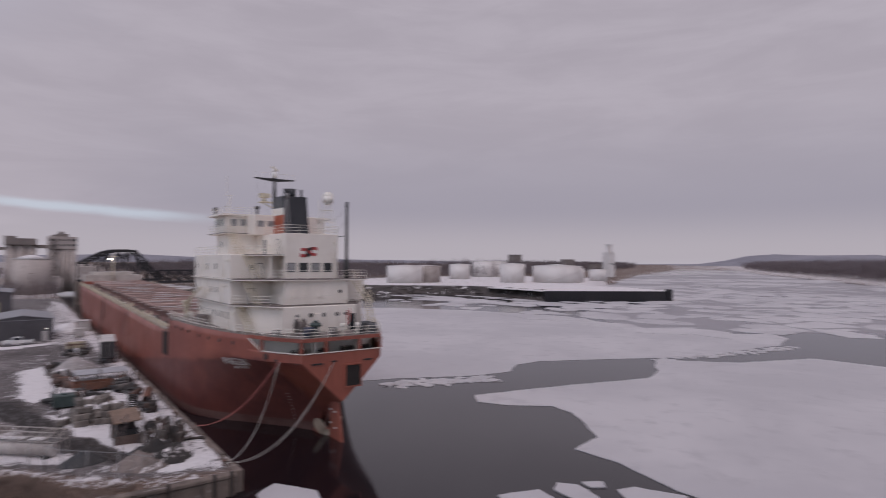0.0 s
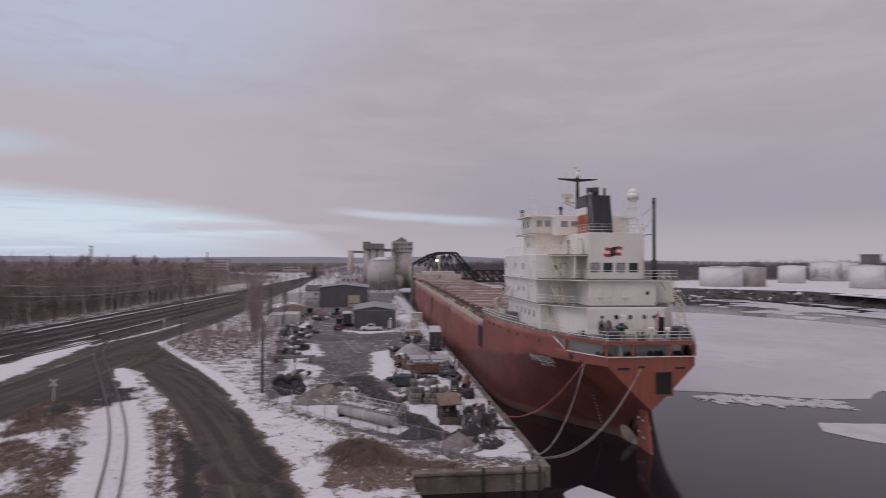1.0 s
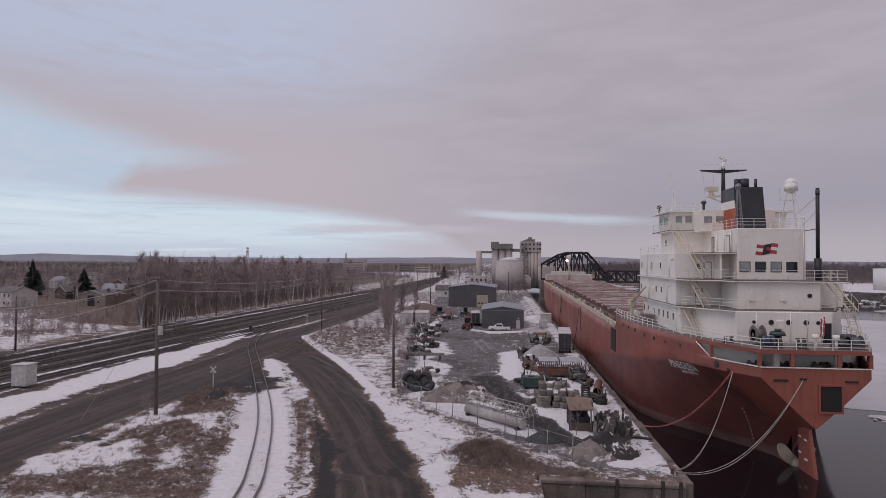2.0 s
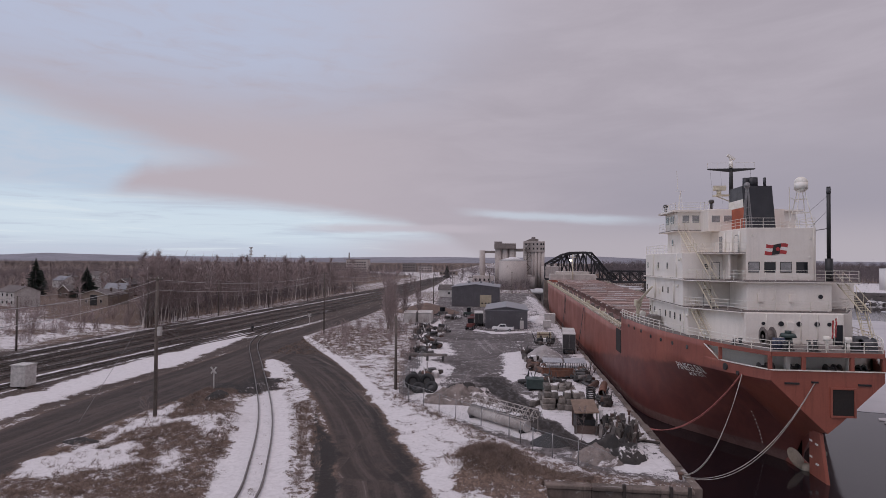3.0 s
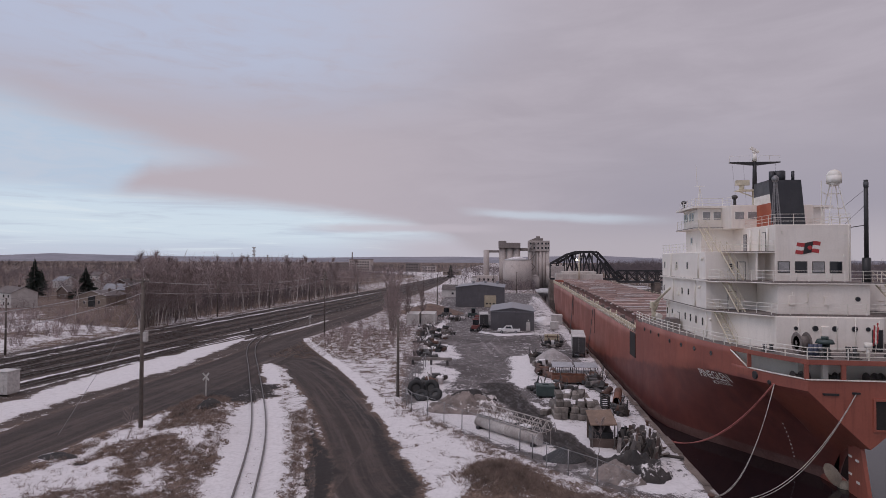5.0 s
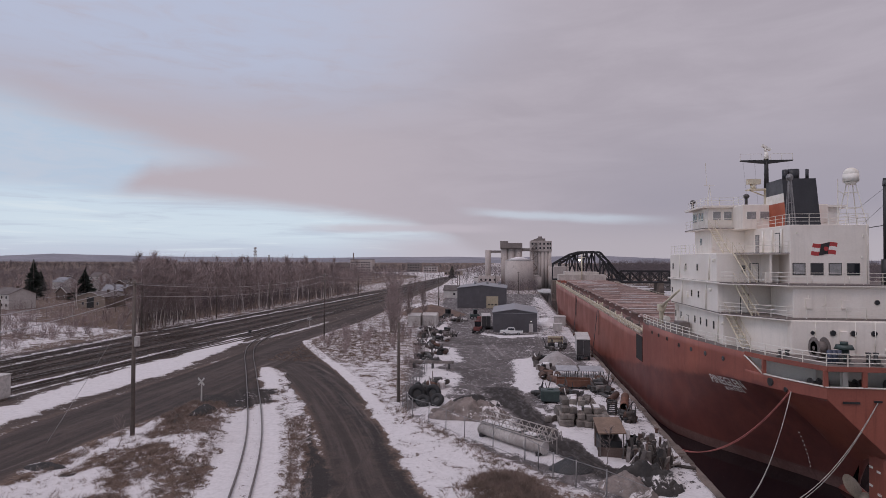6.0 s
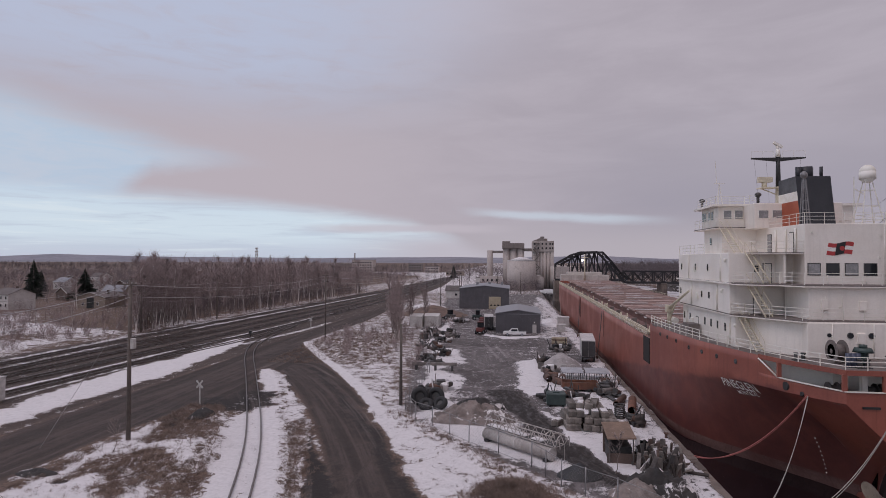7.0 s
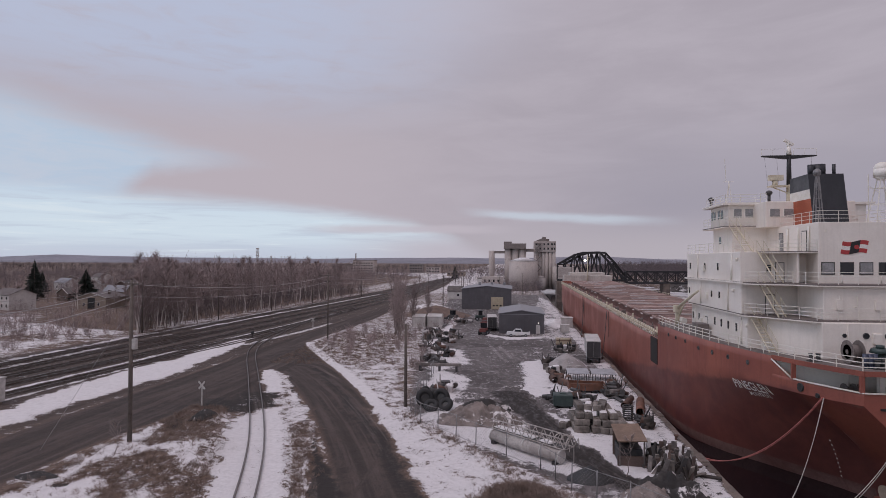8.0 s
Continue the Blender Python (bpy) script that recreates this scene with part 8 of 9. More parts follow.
DIRT_RED = mat("red_brown_dirt", (0.17, 0.115, 0.09), (0.13, 0.09, 0.075), 0.95, 0.4, 4.0, 0.5, depth=0.1)
GRAVEL_PALE = mat("pale_gravel", (0.36, 0.33, 0.32), (0.27, 0.245, 0.24), 0.95, 0.6, 6.0, 0.5, spots=((0.74, 0.72, 0.74), 0.5, 0.58), depth=0.08)
RUBBER = mat("worn_black_rubber", (0.018, 0.018, 0.019), (0.03, 0.029, 0.029), 0.75, 1.5, 10.0, 0.2)
PLY_TAN = mat("weathered_plywood", (0.225, 0.15, 0.108), (0.175, 0.12, 0.09), 0.85, 0.8, 8.0, 0.15, streak=0.2)
GREY_WOOD = mat("grey_weathered_timber", (0.20, 0.175, 0.16), (0.12, 0.105, 0.10), 0.9, 1.0, 9.0, 0.3, rand=0.35)
BLOCK_GREY = mat("grey_concrete_block", (0.235, 0.205, 0.182), (0.13, 0.113, 0.10), 0.9, 0.9, 8.0, 0.3, rand=0.3, spots=((0.12, 0.11, 0.105), 1.0, 0.62))
SHEET_STEEL = mat("pale_sheet_metal", (0.42, 0.42, 0.44), (0.34, 0.34, 0.36), 0.4, 0.7, 8.0, 0.06, metal=0.4)
RUST_ORANGE = mat("orange_rust", (0.19, 0.082, 0.05), (0.12, 0.06, 0.042), 0.9, 0.8, 8.0, 0.3)
RED_PAINT = mat("faded_red_paint", (0.17, 0.048, 0.042), (0.12, 0.04, 0.037), 0.6, 0.8, 8.0, 0.1)
DARK_SLATE = mat("dark_slate_paint", (0.055, 0.05, 0.052), (0.04, 0.037, 0.038), 0.6, 0.8, 8.0, 0.06, streak=0.3)
CAR_WHITE = mat("white_car_paint", (0.68, 0.67, 0.67), (0.6, 0.59, 0.58), 0.3, 0.8, 8.0, 0.0, grain=0.04)
TRAILER_GREY = mat("pale_trailer_panels", (0.55, 0.52, 0.50), (0.45, 0.42, 0.40), 0.6, 0.6, 6.0, 0.08, streak=0.4)


def gable(parent, w, d, eave, ridge, wall, roof, across=True, lap=0.3):
    """Walls with a gabled roof on them; across: the gable faces the front."""
    bm = bmesh.new()
    if across:
        ring = [(-w / 2, eave), (-w / 2, -0.3), (w / 2, -0.3), (w / 2, eave), (0, ridge)]
        lo, hi = [bm.verts.new((x, -d / 2, z)) for x, z in ring], [bm.verts.new((x, d / 2, z)) for x, z in ring]
    else:
        ring = [(-d / 2, eave), (-d / 2, -0.3), (d / 2, -0.3), (d / 2, eave), (0, ridge)]
        lo, hi = [bm.verts.new((-w / 2, y, z)) for y, z in ring], [bm.verts.new((w / 2, y, z)) for y, z in ring]
    bm.faces.new(lo)
    bm.faces.new(hi[::-1])
    for i in range(5):
        bm.faces.new((lo[i], hi[i], hi[(i + 1) % 5], lo[(i + 1) % 5]))
    bmesh.ops.recalc_face_normals(bm, faces=bm.faces)
    part("wall", bm, wall, parent)
    span, long = (w, d) if across else (d, w)
    fall = (ridge - eave) / (span / 2)
    for s in (-1, 1):
        bm = bmesh.new()
        pts = []
        for q in (-long / 2 - lap, long / 2 + lap):
            for u, z in ((0, ridge + 0.03), (s * (span / 2 + lap), eave - fall * lap + 0.03), (s * (span / 2 + lap), eave - fall * lap + 0.18), (0, ridge + 0.18)):
                pts.append(bm.verts.new((u, q, z) if across else (q, u, z)))
        for ids in ((0, 1, 2, 3), (7, 6, 5, 4), (0, 4, 5, 1), (1, 5, 6, 2), (2, 6, 7, 3), (3, 7, 4, 0)):
            bm.faces.new([pts[i] for i in ids])
        bmesh.ops.recalc_face_normals(bm, faces=bm.faces)
        part("roof_slope", bm, roof, parent)


def flat_part(parent, name, x0, x1, z0, z1, y, m, label=""):
    return part(name, boxed(x0, x1, y - 0.05, y + 0.05, z0, z1), m, parent, label)


shed = thing("steel_shed", (0.5, 165, 0), "low grey steel-clad workshop with a pale side door", "workshop", "grey sheds in the yard")
gable(shed, 11.2, 20, 4.85, 5.75, GREY_CLAD, GREY_ROOF)
for k in range(27):
    flat_part(shed, "rib", -5.5 + 0.41 * k, -5.44 + 0.41 * k, -0.1, 4.7, -10.03, GREY_CLAD)
flat_part(shed, "trim", -5.65, 5.65, 4.7, 4.86, -10.02, GREY_ROOF)
flat_part(shed, "door", 3.6, 4.6, 0, 2.2, -10.06, SIDING_WHITE)
lamp = flat_part(shed, "wall_lamp", 4.05, 4.2, 2.65, 2.75, -10.08, LAMP_GLOW)
shed2 = thing("steel_shed", (-11.5, 243, 0), "large grey steel-clad shed with a tan roller door", "workshop", "grey sheds in the yard")
gable(shed2, 18.8, 30, 7.6, 8.7, GREY_CLAD, GREY_ROOF)
for k in range(30):
    flat_part(shed2, "rib", -9.3 + 0.62 * k, -9.22 + 0.62 * k, -0.1, 7.4, -15.03, GREY_CLAD)
door = flat_part(shed2, "roller_door", 1.8, 6.3, 0, 4.6, -15.06, DOOR_TAN, "tan panelled roller door")
for k in range(1, 5):
    part("door_panel", boxed(1.9, 6.2, -15.16, -15.1, 0.92 * k - 0.86, 0.92 * k - 0.06), DOOR_TAN, door)
for k in range(3):
    part("door_window", boxed(2.4 + 1.3 * k, 3.1 + 1.3 * k, -15.2, -15.15, 1.15, 1.65), GLASS, door)
for k in range(3):
    part("roof_vent", boxed(-4 + 5 * k, -3 + 5 * k, 2, 3, 8.4, 9.6), GREY_ROOF, shed2)
low = thing("small_house", (-29.5, 292, 0), "low white house with a dark roof", "house")
gable(low, 7, 9, 3.6, 5.8, SIDING_WHITE, ROOF_DARK, False)
flat_part(low, "window", 1.2, 2.2, 1.3, 2.3, -4.53, GLASS)
for x, y, w in ((-27.2, 167, 3.4), (-23.1, 168.5, 3.9)):
    hut = thing("storage_hut", (x, y, 0), "small white storage hut with a pitched roof", "hut", "white huts in the yard")
    gable(hut, w, 5, 2.7, 3.3, SIDING_WHITE, TRAILER_GREY, False, 0.1)
    flat_part(hut, "door", -0.5, 0.5, 0, 2.0, -2.53, TRAILER_GREY)


def house(x, y, w, d, eave, ridge, turn, wall, roof, across, label, windows=3, door=False):
    h = thing("house", (x, y, 0), label, "house", "houses of the town", turn=turn)
    gable(h, w, d, eave, ridge, wall, roof, across)
    for storey in range(max(1, int(eave / 2.6))):
        for k in range(windows):
            u = -w / 2 + w * (k + 0.5) / windows
            win = flat_part(h, "window", u - 0.5, u + 0.5, 1.0 + 2.7 * storey, 2.2 + 2.7 * storey, -d / 2 - 0.03, SIDING_WHITE)
            part("pane", boxed(u - 0.4, u + 0.4, -d / 2 - 0.1, -d / 2 - 0.07, 1.1 + 2.7 * storey, 2.1 + 2.7 * storey), GLASS, win)
    if door:
        flat_part(h, "garage_door", -1.4, 1.4, 0, eave, -d / 2 - 0.06, BLACK_STEEL, "dark open doorway")
    if across:
        bm = bmesh.new()
        for u in (-1, 1):
            tube(bm, (u * (w / 2 + 0.3), -d / 2 - 0.34, eave - (ridge - eave) / (w / 2) * 0.3 + 0.1), (0, -d / 2 - 0.34, ridge + 0.12), 0.13, seg=4)
        part("gable_trim", bm, SIDING_WHITE, h)
    part("chimney", boxed(w * 0.2, w * 0.2 + 0.6, -0.3, 0.3, eave, ridge + 0.8), SIDING_BROWN, h)


house(-156, 211, 11.8, 12, 4.0, 5.8, 0, SIDING_TAN, ROOF_DARK, True, "tan single-storey house with a dark doorway", 2, True)
house(-182, 199, 12, 9, 5.4, 7.4, -20, SIDING_WHITE, ROOF_DARK, False, "white two-storey house with a dark roof", 4)
house(-197, 196, 9, 12, 5.6, 8.2, -20, SIDING_WHITE, ROOF_DARK, True, "white two-storey house with a gabled front", 2)
for k, (x, y, w, m, r) in enumerate(((-196, 245, 10, SIDING_BROWN, ROOF_DARK), (-172, 242, 9, SIDING_TAN, GREY_ROOF), (-182, 262, 10, SIDING_BROWN, ROOF_DARK), (-146, 250, 11, SIDING_TAN, ROOF_DARK), (-215, 285, 10, SIDING_WHITE, ROOF_DARK), (-160, 275, 9, SIDING_BROWN, TRAILER_GREY),
                                     (-240, 310, 11, SIDING_TAN, ROOF_DARK), (-270, 330, 10, SIDING_WHITE, GREY_ROOF), (-190, 310, 10, SIDING_BROWN, TRAILER_GREY), (-225, 350, 11, SIDING_WHITE, ROOF_DARK), (-140, 230, 7, SIDING_WHITE, GREY_ROOF), (-300, 400, 12, SIDING_WHITE, ROOF_DARK), (-340, 420, 12, SIDING_TAN, ROOF_DARK))):
    house(x, y, w, 9, 3.2 + 1.2 * (k % 3), 5.6 + 1.3 * (k % 3), (k * 37) % 50 - 25, m, r, k % 2 == 0, "small town house with a pitched roof among bare trees", 2)
for x, y, w, d, h, m in ((-232, 900, 34, 20, 18.5, SILO_GREY), (-265, 905, 34, 18, 12.5, SILO_DARK), (-580, 900, 27, 16, 18, SILO_GREY), (-150, 905, 21, 14, 13, SILO_DARK), (-118, 860, 20, 14, 9, SILO_GREY), (-70, 720, 22, 12, 5, SIDING_TAN),
                         (-22, 470, 14, 10, 4.5, SIDING_WHITE)):
    b = thing("town_building", (x, y, 0), "plain flat-roofed building in the distant town", "building", "buildings of the distant town")
    part("wall", boxed(-w / 2, w / 2, -d / 2, d / 2, -0.5, h, bevel=0.1), m, b)
    part("parapet", boxed(-w / 2 - 0.2, w / 2 + 0.2, -d / 2 - 0.2, d / 2 + 0.2, h, h + 0.8), SILO_DARK, b)
    for z in range(2, int(h) - 2, 4):
        for k in range(int(w / 4)):
            flat_part(b, "window", -w / 2 + 1 + 4 * k, -w / 2 + 3.4 + 4 * k, z, z + 1.6, -d / 2 - 0.04, GLASS)
bm = bmesh.new()
tube(bm, (-247, 900, 0), (-247, 900, 30), 1.2, 0.9, seg=12)
solo("factory_chimney", bm, SILO_DARK, "tall dark factory chimney in the town", "chimney", (-247, 900, 0))
for x, y, h, w in ((-547, 1200, 45, 6), (-516, 1200, 28, 4)):
    bm = bmesh.new()
    for sx, sy in ((-1, -1), (1, -1), (1, 1), (-1, 1)):
        tube(bm, (x + sx * w / 2, y + sy * w / 2, 0), (x + sx * w * 0.16, y + sy * w * 0.16, h), 0.4, 0.25, seg=4)
    for k in range(9):
        z = h * k / 9
        s = 0.5 - 0.34 * z / h
        for (a, b), (c, d) in (((-1, -1), (1, -1)), ((1, -1), (1, 1)), ((1, 1), (-1, 1)), ((-1, 1), (-1, -1))):
            tube(bm, (x + a * w * s, y + b * w * s, z), (x + c * w * s, y + d * w * s, z + h / 9), 0.25, seg=4)
    for z in (h * 0.62, h * 0.78, h * 0.94):
        box(bm, x - w * 0.45, x + w * 0.45, y - w * 0.4, y + w * 0.4, z, z + h * 0.05)
    solo("lattice_tower", bm, SIGN_WHITE, "pale lattice radio tower above the trees", "tower", (x, y, 0), "lattice towers")


# ---- vehicles ----
def wheel(parent, x, y, r, w=0.24, along_x=True):
    bm = bmesh.new()
    a, b = ((x, y - w / 2, r), (x, y + w / 2, r)) if along_x else ((x - w / 2, y, r), (x + w / 2, y, r))
    tube(bm, a, b, r, seg=16)
    tyre = part("tyre", bm, RUBBER, parent)
    bm = bmesh.new()
    e = 0.02
    a, b = ((x, y - w / 2 - e, r), (x, y + w / 2 + e, r)) if along_x else ((x - w / 2 - e, y, r), (x + w / 2 + e, y, r))
    tube(bm, a, b, r * 0.55, seg=12)
    part("rim", bm, SHEET_STEEL, tyre)


def pickup(x, y, turn, paint, label):
    p = thing("pickup_truck", (x, y, 0), label, "pickup truck", turn=turn)
    bm = bmesh.new()
    prof = [(-2.75, 0.5), (2.7, 0.5), (2.75, 0.95), (2.6, 1.12), (1.25, 1.2), (0.75, 1.2), (-2.75, 1.2)]
    for s in (-1,):
        lo, hi = [bm.verts.new((u, -0.92, z)) for u, z in prof], [bm.verts.new((u, 0.92, z)) for u, z in prof]
        bm.faces.new(lo)
        bm.faces.new(hi[::-1])
        for i in range(7):
            bm.faces.new((lo[i], hi[i], hi[(i + 1) % 7], lo[(i + 1) % 7]))
    bmesh.ops.recalc_face_normals(bm, faces=bm.faces)
    bmesh.ops.bevel(bm, geom=bm.edges[:], offset=0.05, segments=1, affect="EDGES")
    part("body", bm, paint, p)
    bm = bmesh.new()
    vs = [bm.verts.new(v) for v in ((-0.95, -0.86, 1.18), (1.35, -0.86, 1.18), (1.35, 0.86, 1.18), (-0.95, 0.86, 1.18), (-0.7, -0.72, 1.85), (0.65, -0.72, 1.85), (0.65, 0.72, 1.85), (-0.7, 0.72, 1.85))]
    for ids in ((3, 2, 1, 0), (4, 5, 6, 7), (0, 1, 5, 4), (1, 2, 6, 5), (2, 3, 7, 6), (3, 0, 4, 7)):
        bm.faces.new([vs[i] for i in ids])
    part("cab", bm, paint, p)
    for a, b in ((-0.62, -0.02), (0.06, 0.72)):
        for s in (-1, 1):
            bm = bmesh.new()
            vs = [bm.verts.new((u, s * (0.875 if z < 1.5 else 0.775), z)) for u, z in ((a - 0.1, 1.26), (b + 0.16, 1.26), (b, 1.74), (a, 1.74))]
            bm.faces.new(vs)
            part("side_window", bm, GLASS, p)
    part("bed", boxed(-2.65, -1.0, -0.75, 0.75, 1.0, 1.22), BLACK_STEEL, p)
    for u in (-1.75, 1.75):
        for v in (-0.82, 0.82):
            wheel(p, u, v, 0.38)
    for v in (-0.65, 0.65):
        part("headlight", boxed(2.7, 2.79, v - 0.18, v + 0.18, 0.8, 0.98), SHEET_STEEL, p)
        part("tail_light", boxed(-2.8, -2.74, v - 0.1, v + 0.1, 0.8, 1.1), RED_PAINT, p)
    part("bumper", boxed(2.7, 2.86, -0.9, 0.9, 0.45, 0.65, bevel=0.03), SHEET_STEEL, p)


pickup(-0.4, 149.0, 180, CAR_WHITE, "white pickup truck parked in front of the shed")
pickup(-9.5, 176.0, 90, RED_PAINT, "old red pickup truck parked in the yard")


def box_trailer(x, y, w, d, base, h, turn, body, label):
    p = thing("box_trailer", (x, y, 0), label, "trailer", "box trailers in the yard", turn=turn)
    part("body", boxed(-w / 2, w / 2, -d / 2, d / 2, base, h, bevel=0.04), body, p)
    part("roof", boxed(-w / 2 - 0.03, w / 2 + 0.03, -d / 2 - 0.03, d / 2 + 0.03, h, h + 0.08), TRAILER_GREY, p)
    for s in (-1, 1):
        part("rear_door", boxed(min(0.02 * s, s * (w / 2 - 0.05)), max(0.02 * s, s * (w / 2 - 0.05)), -d / 2 - 0.05, -d / 2 - 0.01, base + 0.04, h - 0.06), DARK_SLATE, p)
    part("frame", boxed(-w / 2 + 0.3, w / 2 - 0.3, -d / 2, d / 2, base - 0.3, base), BLACK_STEEL, p)
    for v in (-d / 2 + 1.0, -d / 2 + 2.2):
        for u in (-w / 2 + 0.2, w / 2 - 0.2):
            wheel(p, u, v, 0.5, 0.3, False)
    part("landing_leg", boxed(-0.6, 0.6, d / 2 - 2, d / 2 - 1.7, 0, base - 0.3), BLACK_STEEL, p)


box_trailer(13.0, 119, 2.45, 11.0, 1.1, 3.9, -5, TRAILER_GREY, "long pale box trailer with grey doors beside the quay")
box_trailer(-7.2, 163, 2.4, 8.0, 0.9, 3.6, 3, SIDING_WHITE, "white box trailer parked beside the shed")
for x, y, s in ((13.2, 172, 1.0), (11.6, 160, 0.7)):
    bx = thing("site_box", (x, y, 0), "small pale site box on the snowy quay", "box")
    part("body", boxed(-1.5 * s, 1.5 * s, -1.6 * s, 1.6 * s, 0, 2.6 * s, bevel=0.04), TRAILER_GREY, bx)
    part("lid", boxed(-1.6 * s, 1.6 * s, -1.7 * s, 1.7 * s, 2.6 * s, 2.72 * s), SIDING_WHITE, bx)


def machine(x, y, turn, m, label):
    """A small loader: body, cab, boom, wheels."""
    p = thing("loader", (x, y, 0), label, "loader", turn=turn)
    part("body", boxed(-1.6, 1.2, -0.8, 0.8, 0.7, 1.6, bevel=0.08), m, p)
    part("cab", boxed(-0.6, 0.6, -0.7, 0.7, 1.6, 2.9, bevel=0.08), GLASS, p)
    part("cab_roof", boxed(-0.7, 0.7, -0.8, 0.8, 2.9, 3.05, bevel=0.03), m, p)
    bm = bmesh.new()
    tube(bm, (0.8, -0.6, 1.5), (2.4, -0.6, 0.5), 0.12, seg=6)
    tube(bm, (0.8, 0.6, 1.5), (2.4, 0.6, 0.5), 0.12, seg=6)
    part("boom", bm, m, p)
    part("bucket", boxed(2.2, 2.9, -1.0, 1.0, 0.1, 0.7, bevel=0.05), DARK_STEEL, p)
    for u in (-1.1, 0.9):
        for v in (-0.9, 0.9):
            wheel(p, u, v, 0.55, 0.35)


machine(-8.8, 152, 80, RED_PAINT, "small red loader in the muddy yard")
machine(-11.5, 186, 10, GREEN_GEAR, "old green loader parked near the shed")
machine(-20.0, 186, 140, DARK_STEEL, "dark machine among heaps of scrap")


# ---- heaps ----
def heap(name, x, y, rx, ry, h, m, label, seed, rough=0.35):
    """A heap with an uneven face, its foot below the ground."""
    bm = bmesh.new()
    n, rings = 56, 20
    rows = [[bm.verts.new((x, y, h + float(ground_z(x, y))))]]
    for r in range(1, rings + 1):
        t = r / rings
        row = []
        for k in range(n):
            a = 2 * math.pi * k / n
            wob = 1 + rough * (float(fbm(np.array(math.cos(a) * 2 + 9), np.array(math.sin(a) * 2 + 9), 1.3, seed)) - 0.5)
            px, py = x + rx * t * wob * math.cos(a), y + ry * t * wob * math.sin(a)
            z = h * (1 - t) ** 0.85 + h * (0.5 if rough < 0.6 else 0.95) * rough * (float(fbm(np.array(px), np.array(py), 1.1 if rough < 0.6 else 0.6, seed + 3)) - 0.5) * (1 if t < 0.95 else 0)
            row.append(bm.verts.new((px, py, z - (0.15 if r == rings else 0.0) + float(ground_z(px, py)))))
        rows.append(row)
    for k in range(n):
        bm.faces.new((rows[0][0], rows[1][k], rows[1][(k + 1) % n])).smooth = True
        for a, b in zip(rows[1:], rows[2:]):
            bm.faces.new((a[k], b[k], b[(k + 1) % n], a[(k + 1) % n])).smooth = True
    bmesh.ops.recalc_face_normals(bm, faces=bm.faces)
    return solo(name, bm, m, label, "heap", (x, y, 0))


heap("dirt_mound", -5.4, 74.2, 4.6, 3.4, 2.1, DIRT_GREY, "grey heap of dirt with snow on its side", 3, 0.7)
heap("dirt_mound", -5.2, 79.0, 3.6, 1.7, 1.4, DIRT_DARK, "black heap of dirt by the track", 7, 0.6)
heap("dirt_mound", 8.6, 53.6, 2.2, 2.2, 1.3, DIRT_GREY, "grey heap of dirt near the quay corner", 12, 0.8)
heap("dirt_mound", 10.4, 54.9, 2.9, 2.4, 1.9, DIRT_DARK, "black heap of dirt and rubble near the quay", 13, 1.1)
heap("covered_mound", 4.6, 57.6, 2.0, 1.5, 1.1, BLACK_STEEL, "heap under a black sheet by the fence", 15, 0.2)
heap("gravel_mound", 7.6, 110.5, 3.6, 3.2, 2.3, GRAVEL_PALE, "pale heap of gravel dusted with snow", 17)
heap("dirt_mound", -27, 200, 12, 9, 3.4, DIRT_RED, "low red-brown heap of earth", 19)
heap("snow_mound", -33, 230, 7, 5, 2.2, SNOW_MAT, "ploughed heap of dirty snow", 21)
heap("dirt_mound", -36.2, 69.6, 1.6, 1.3, 0.8, DIRT_DARK, "small black heap by the road", 23, 0.6)
heap("dirt_mound", -41.2, 52.2, 1.9, 1.0, 0.45, DIRT_DARK, "small black heap by the road", 25, 0.6)
heap("snow_mound", 10.5, 180, 3, 12, 1.3, SNOW_MAT, "ploughed bank of snow along the quay", 27)


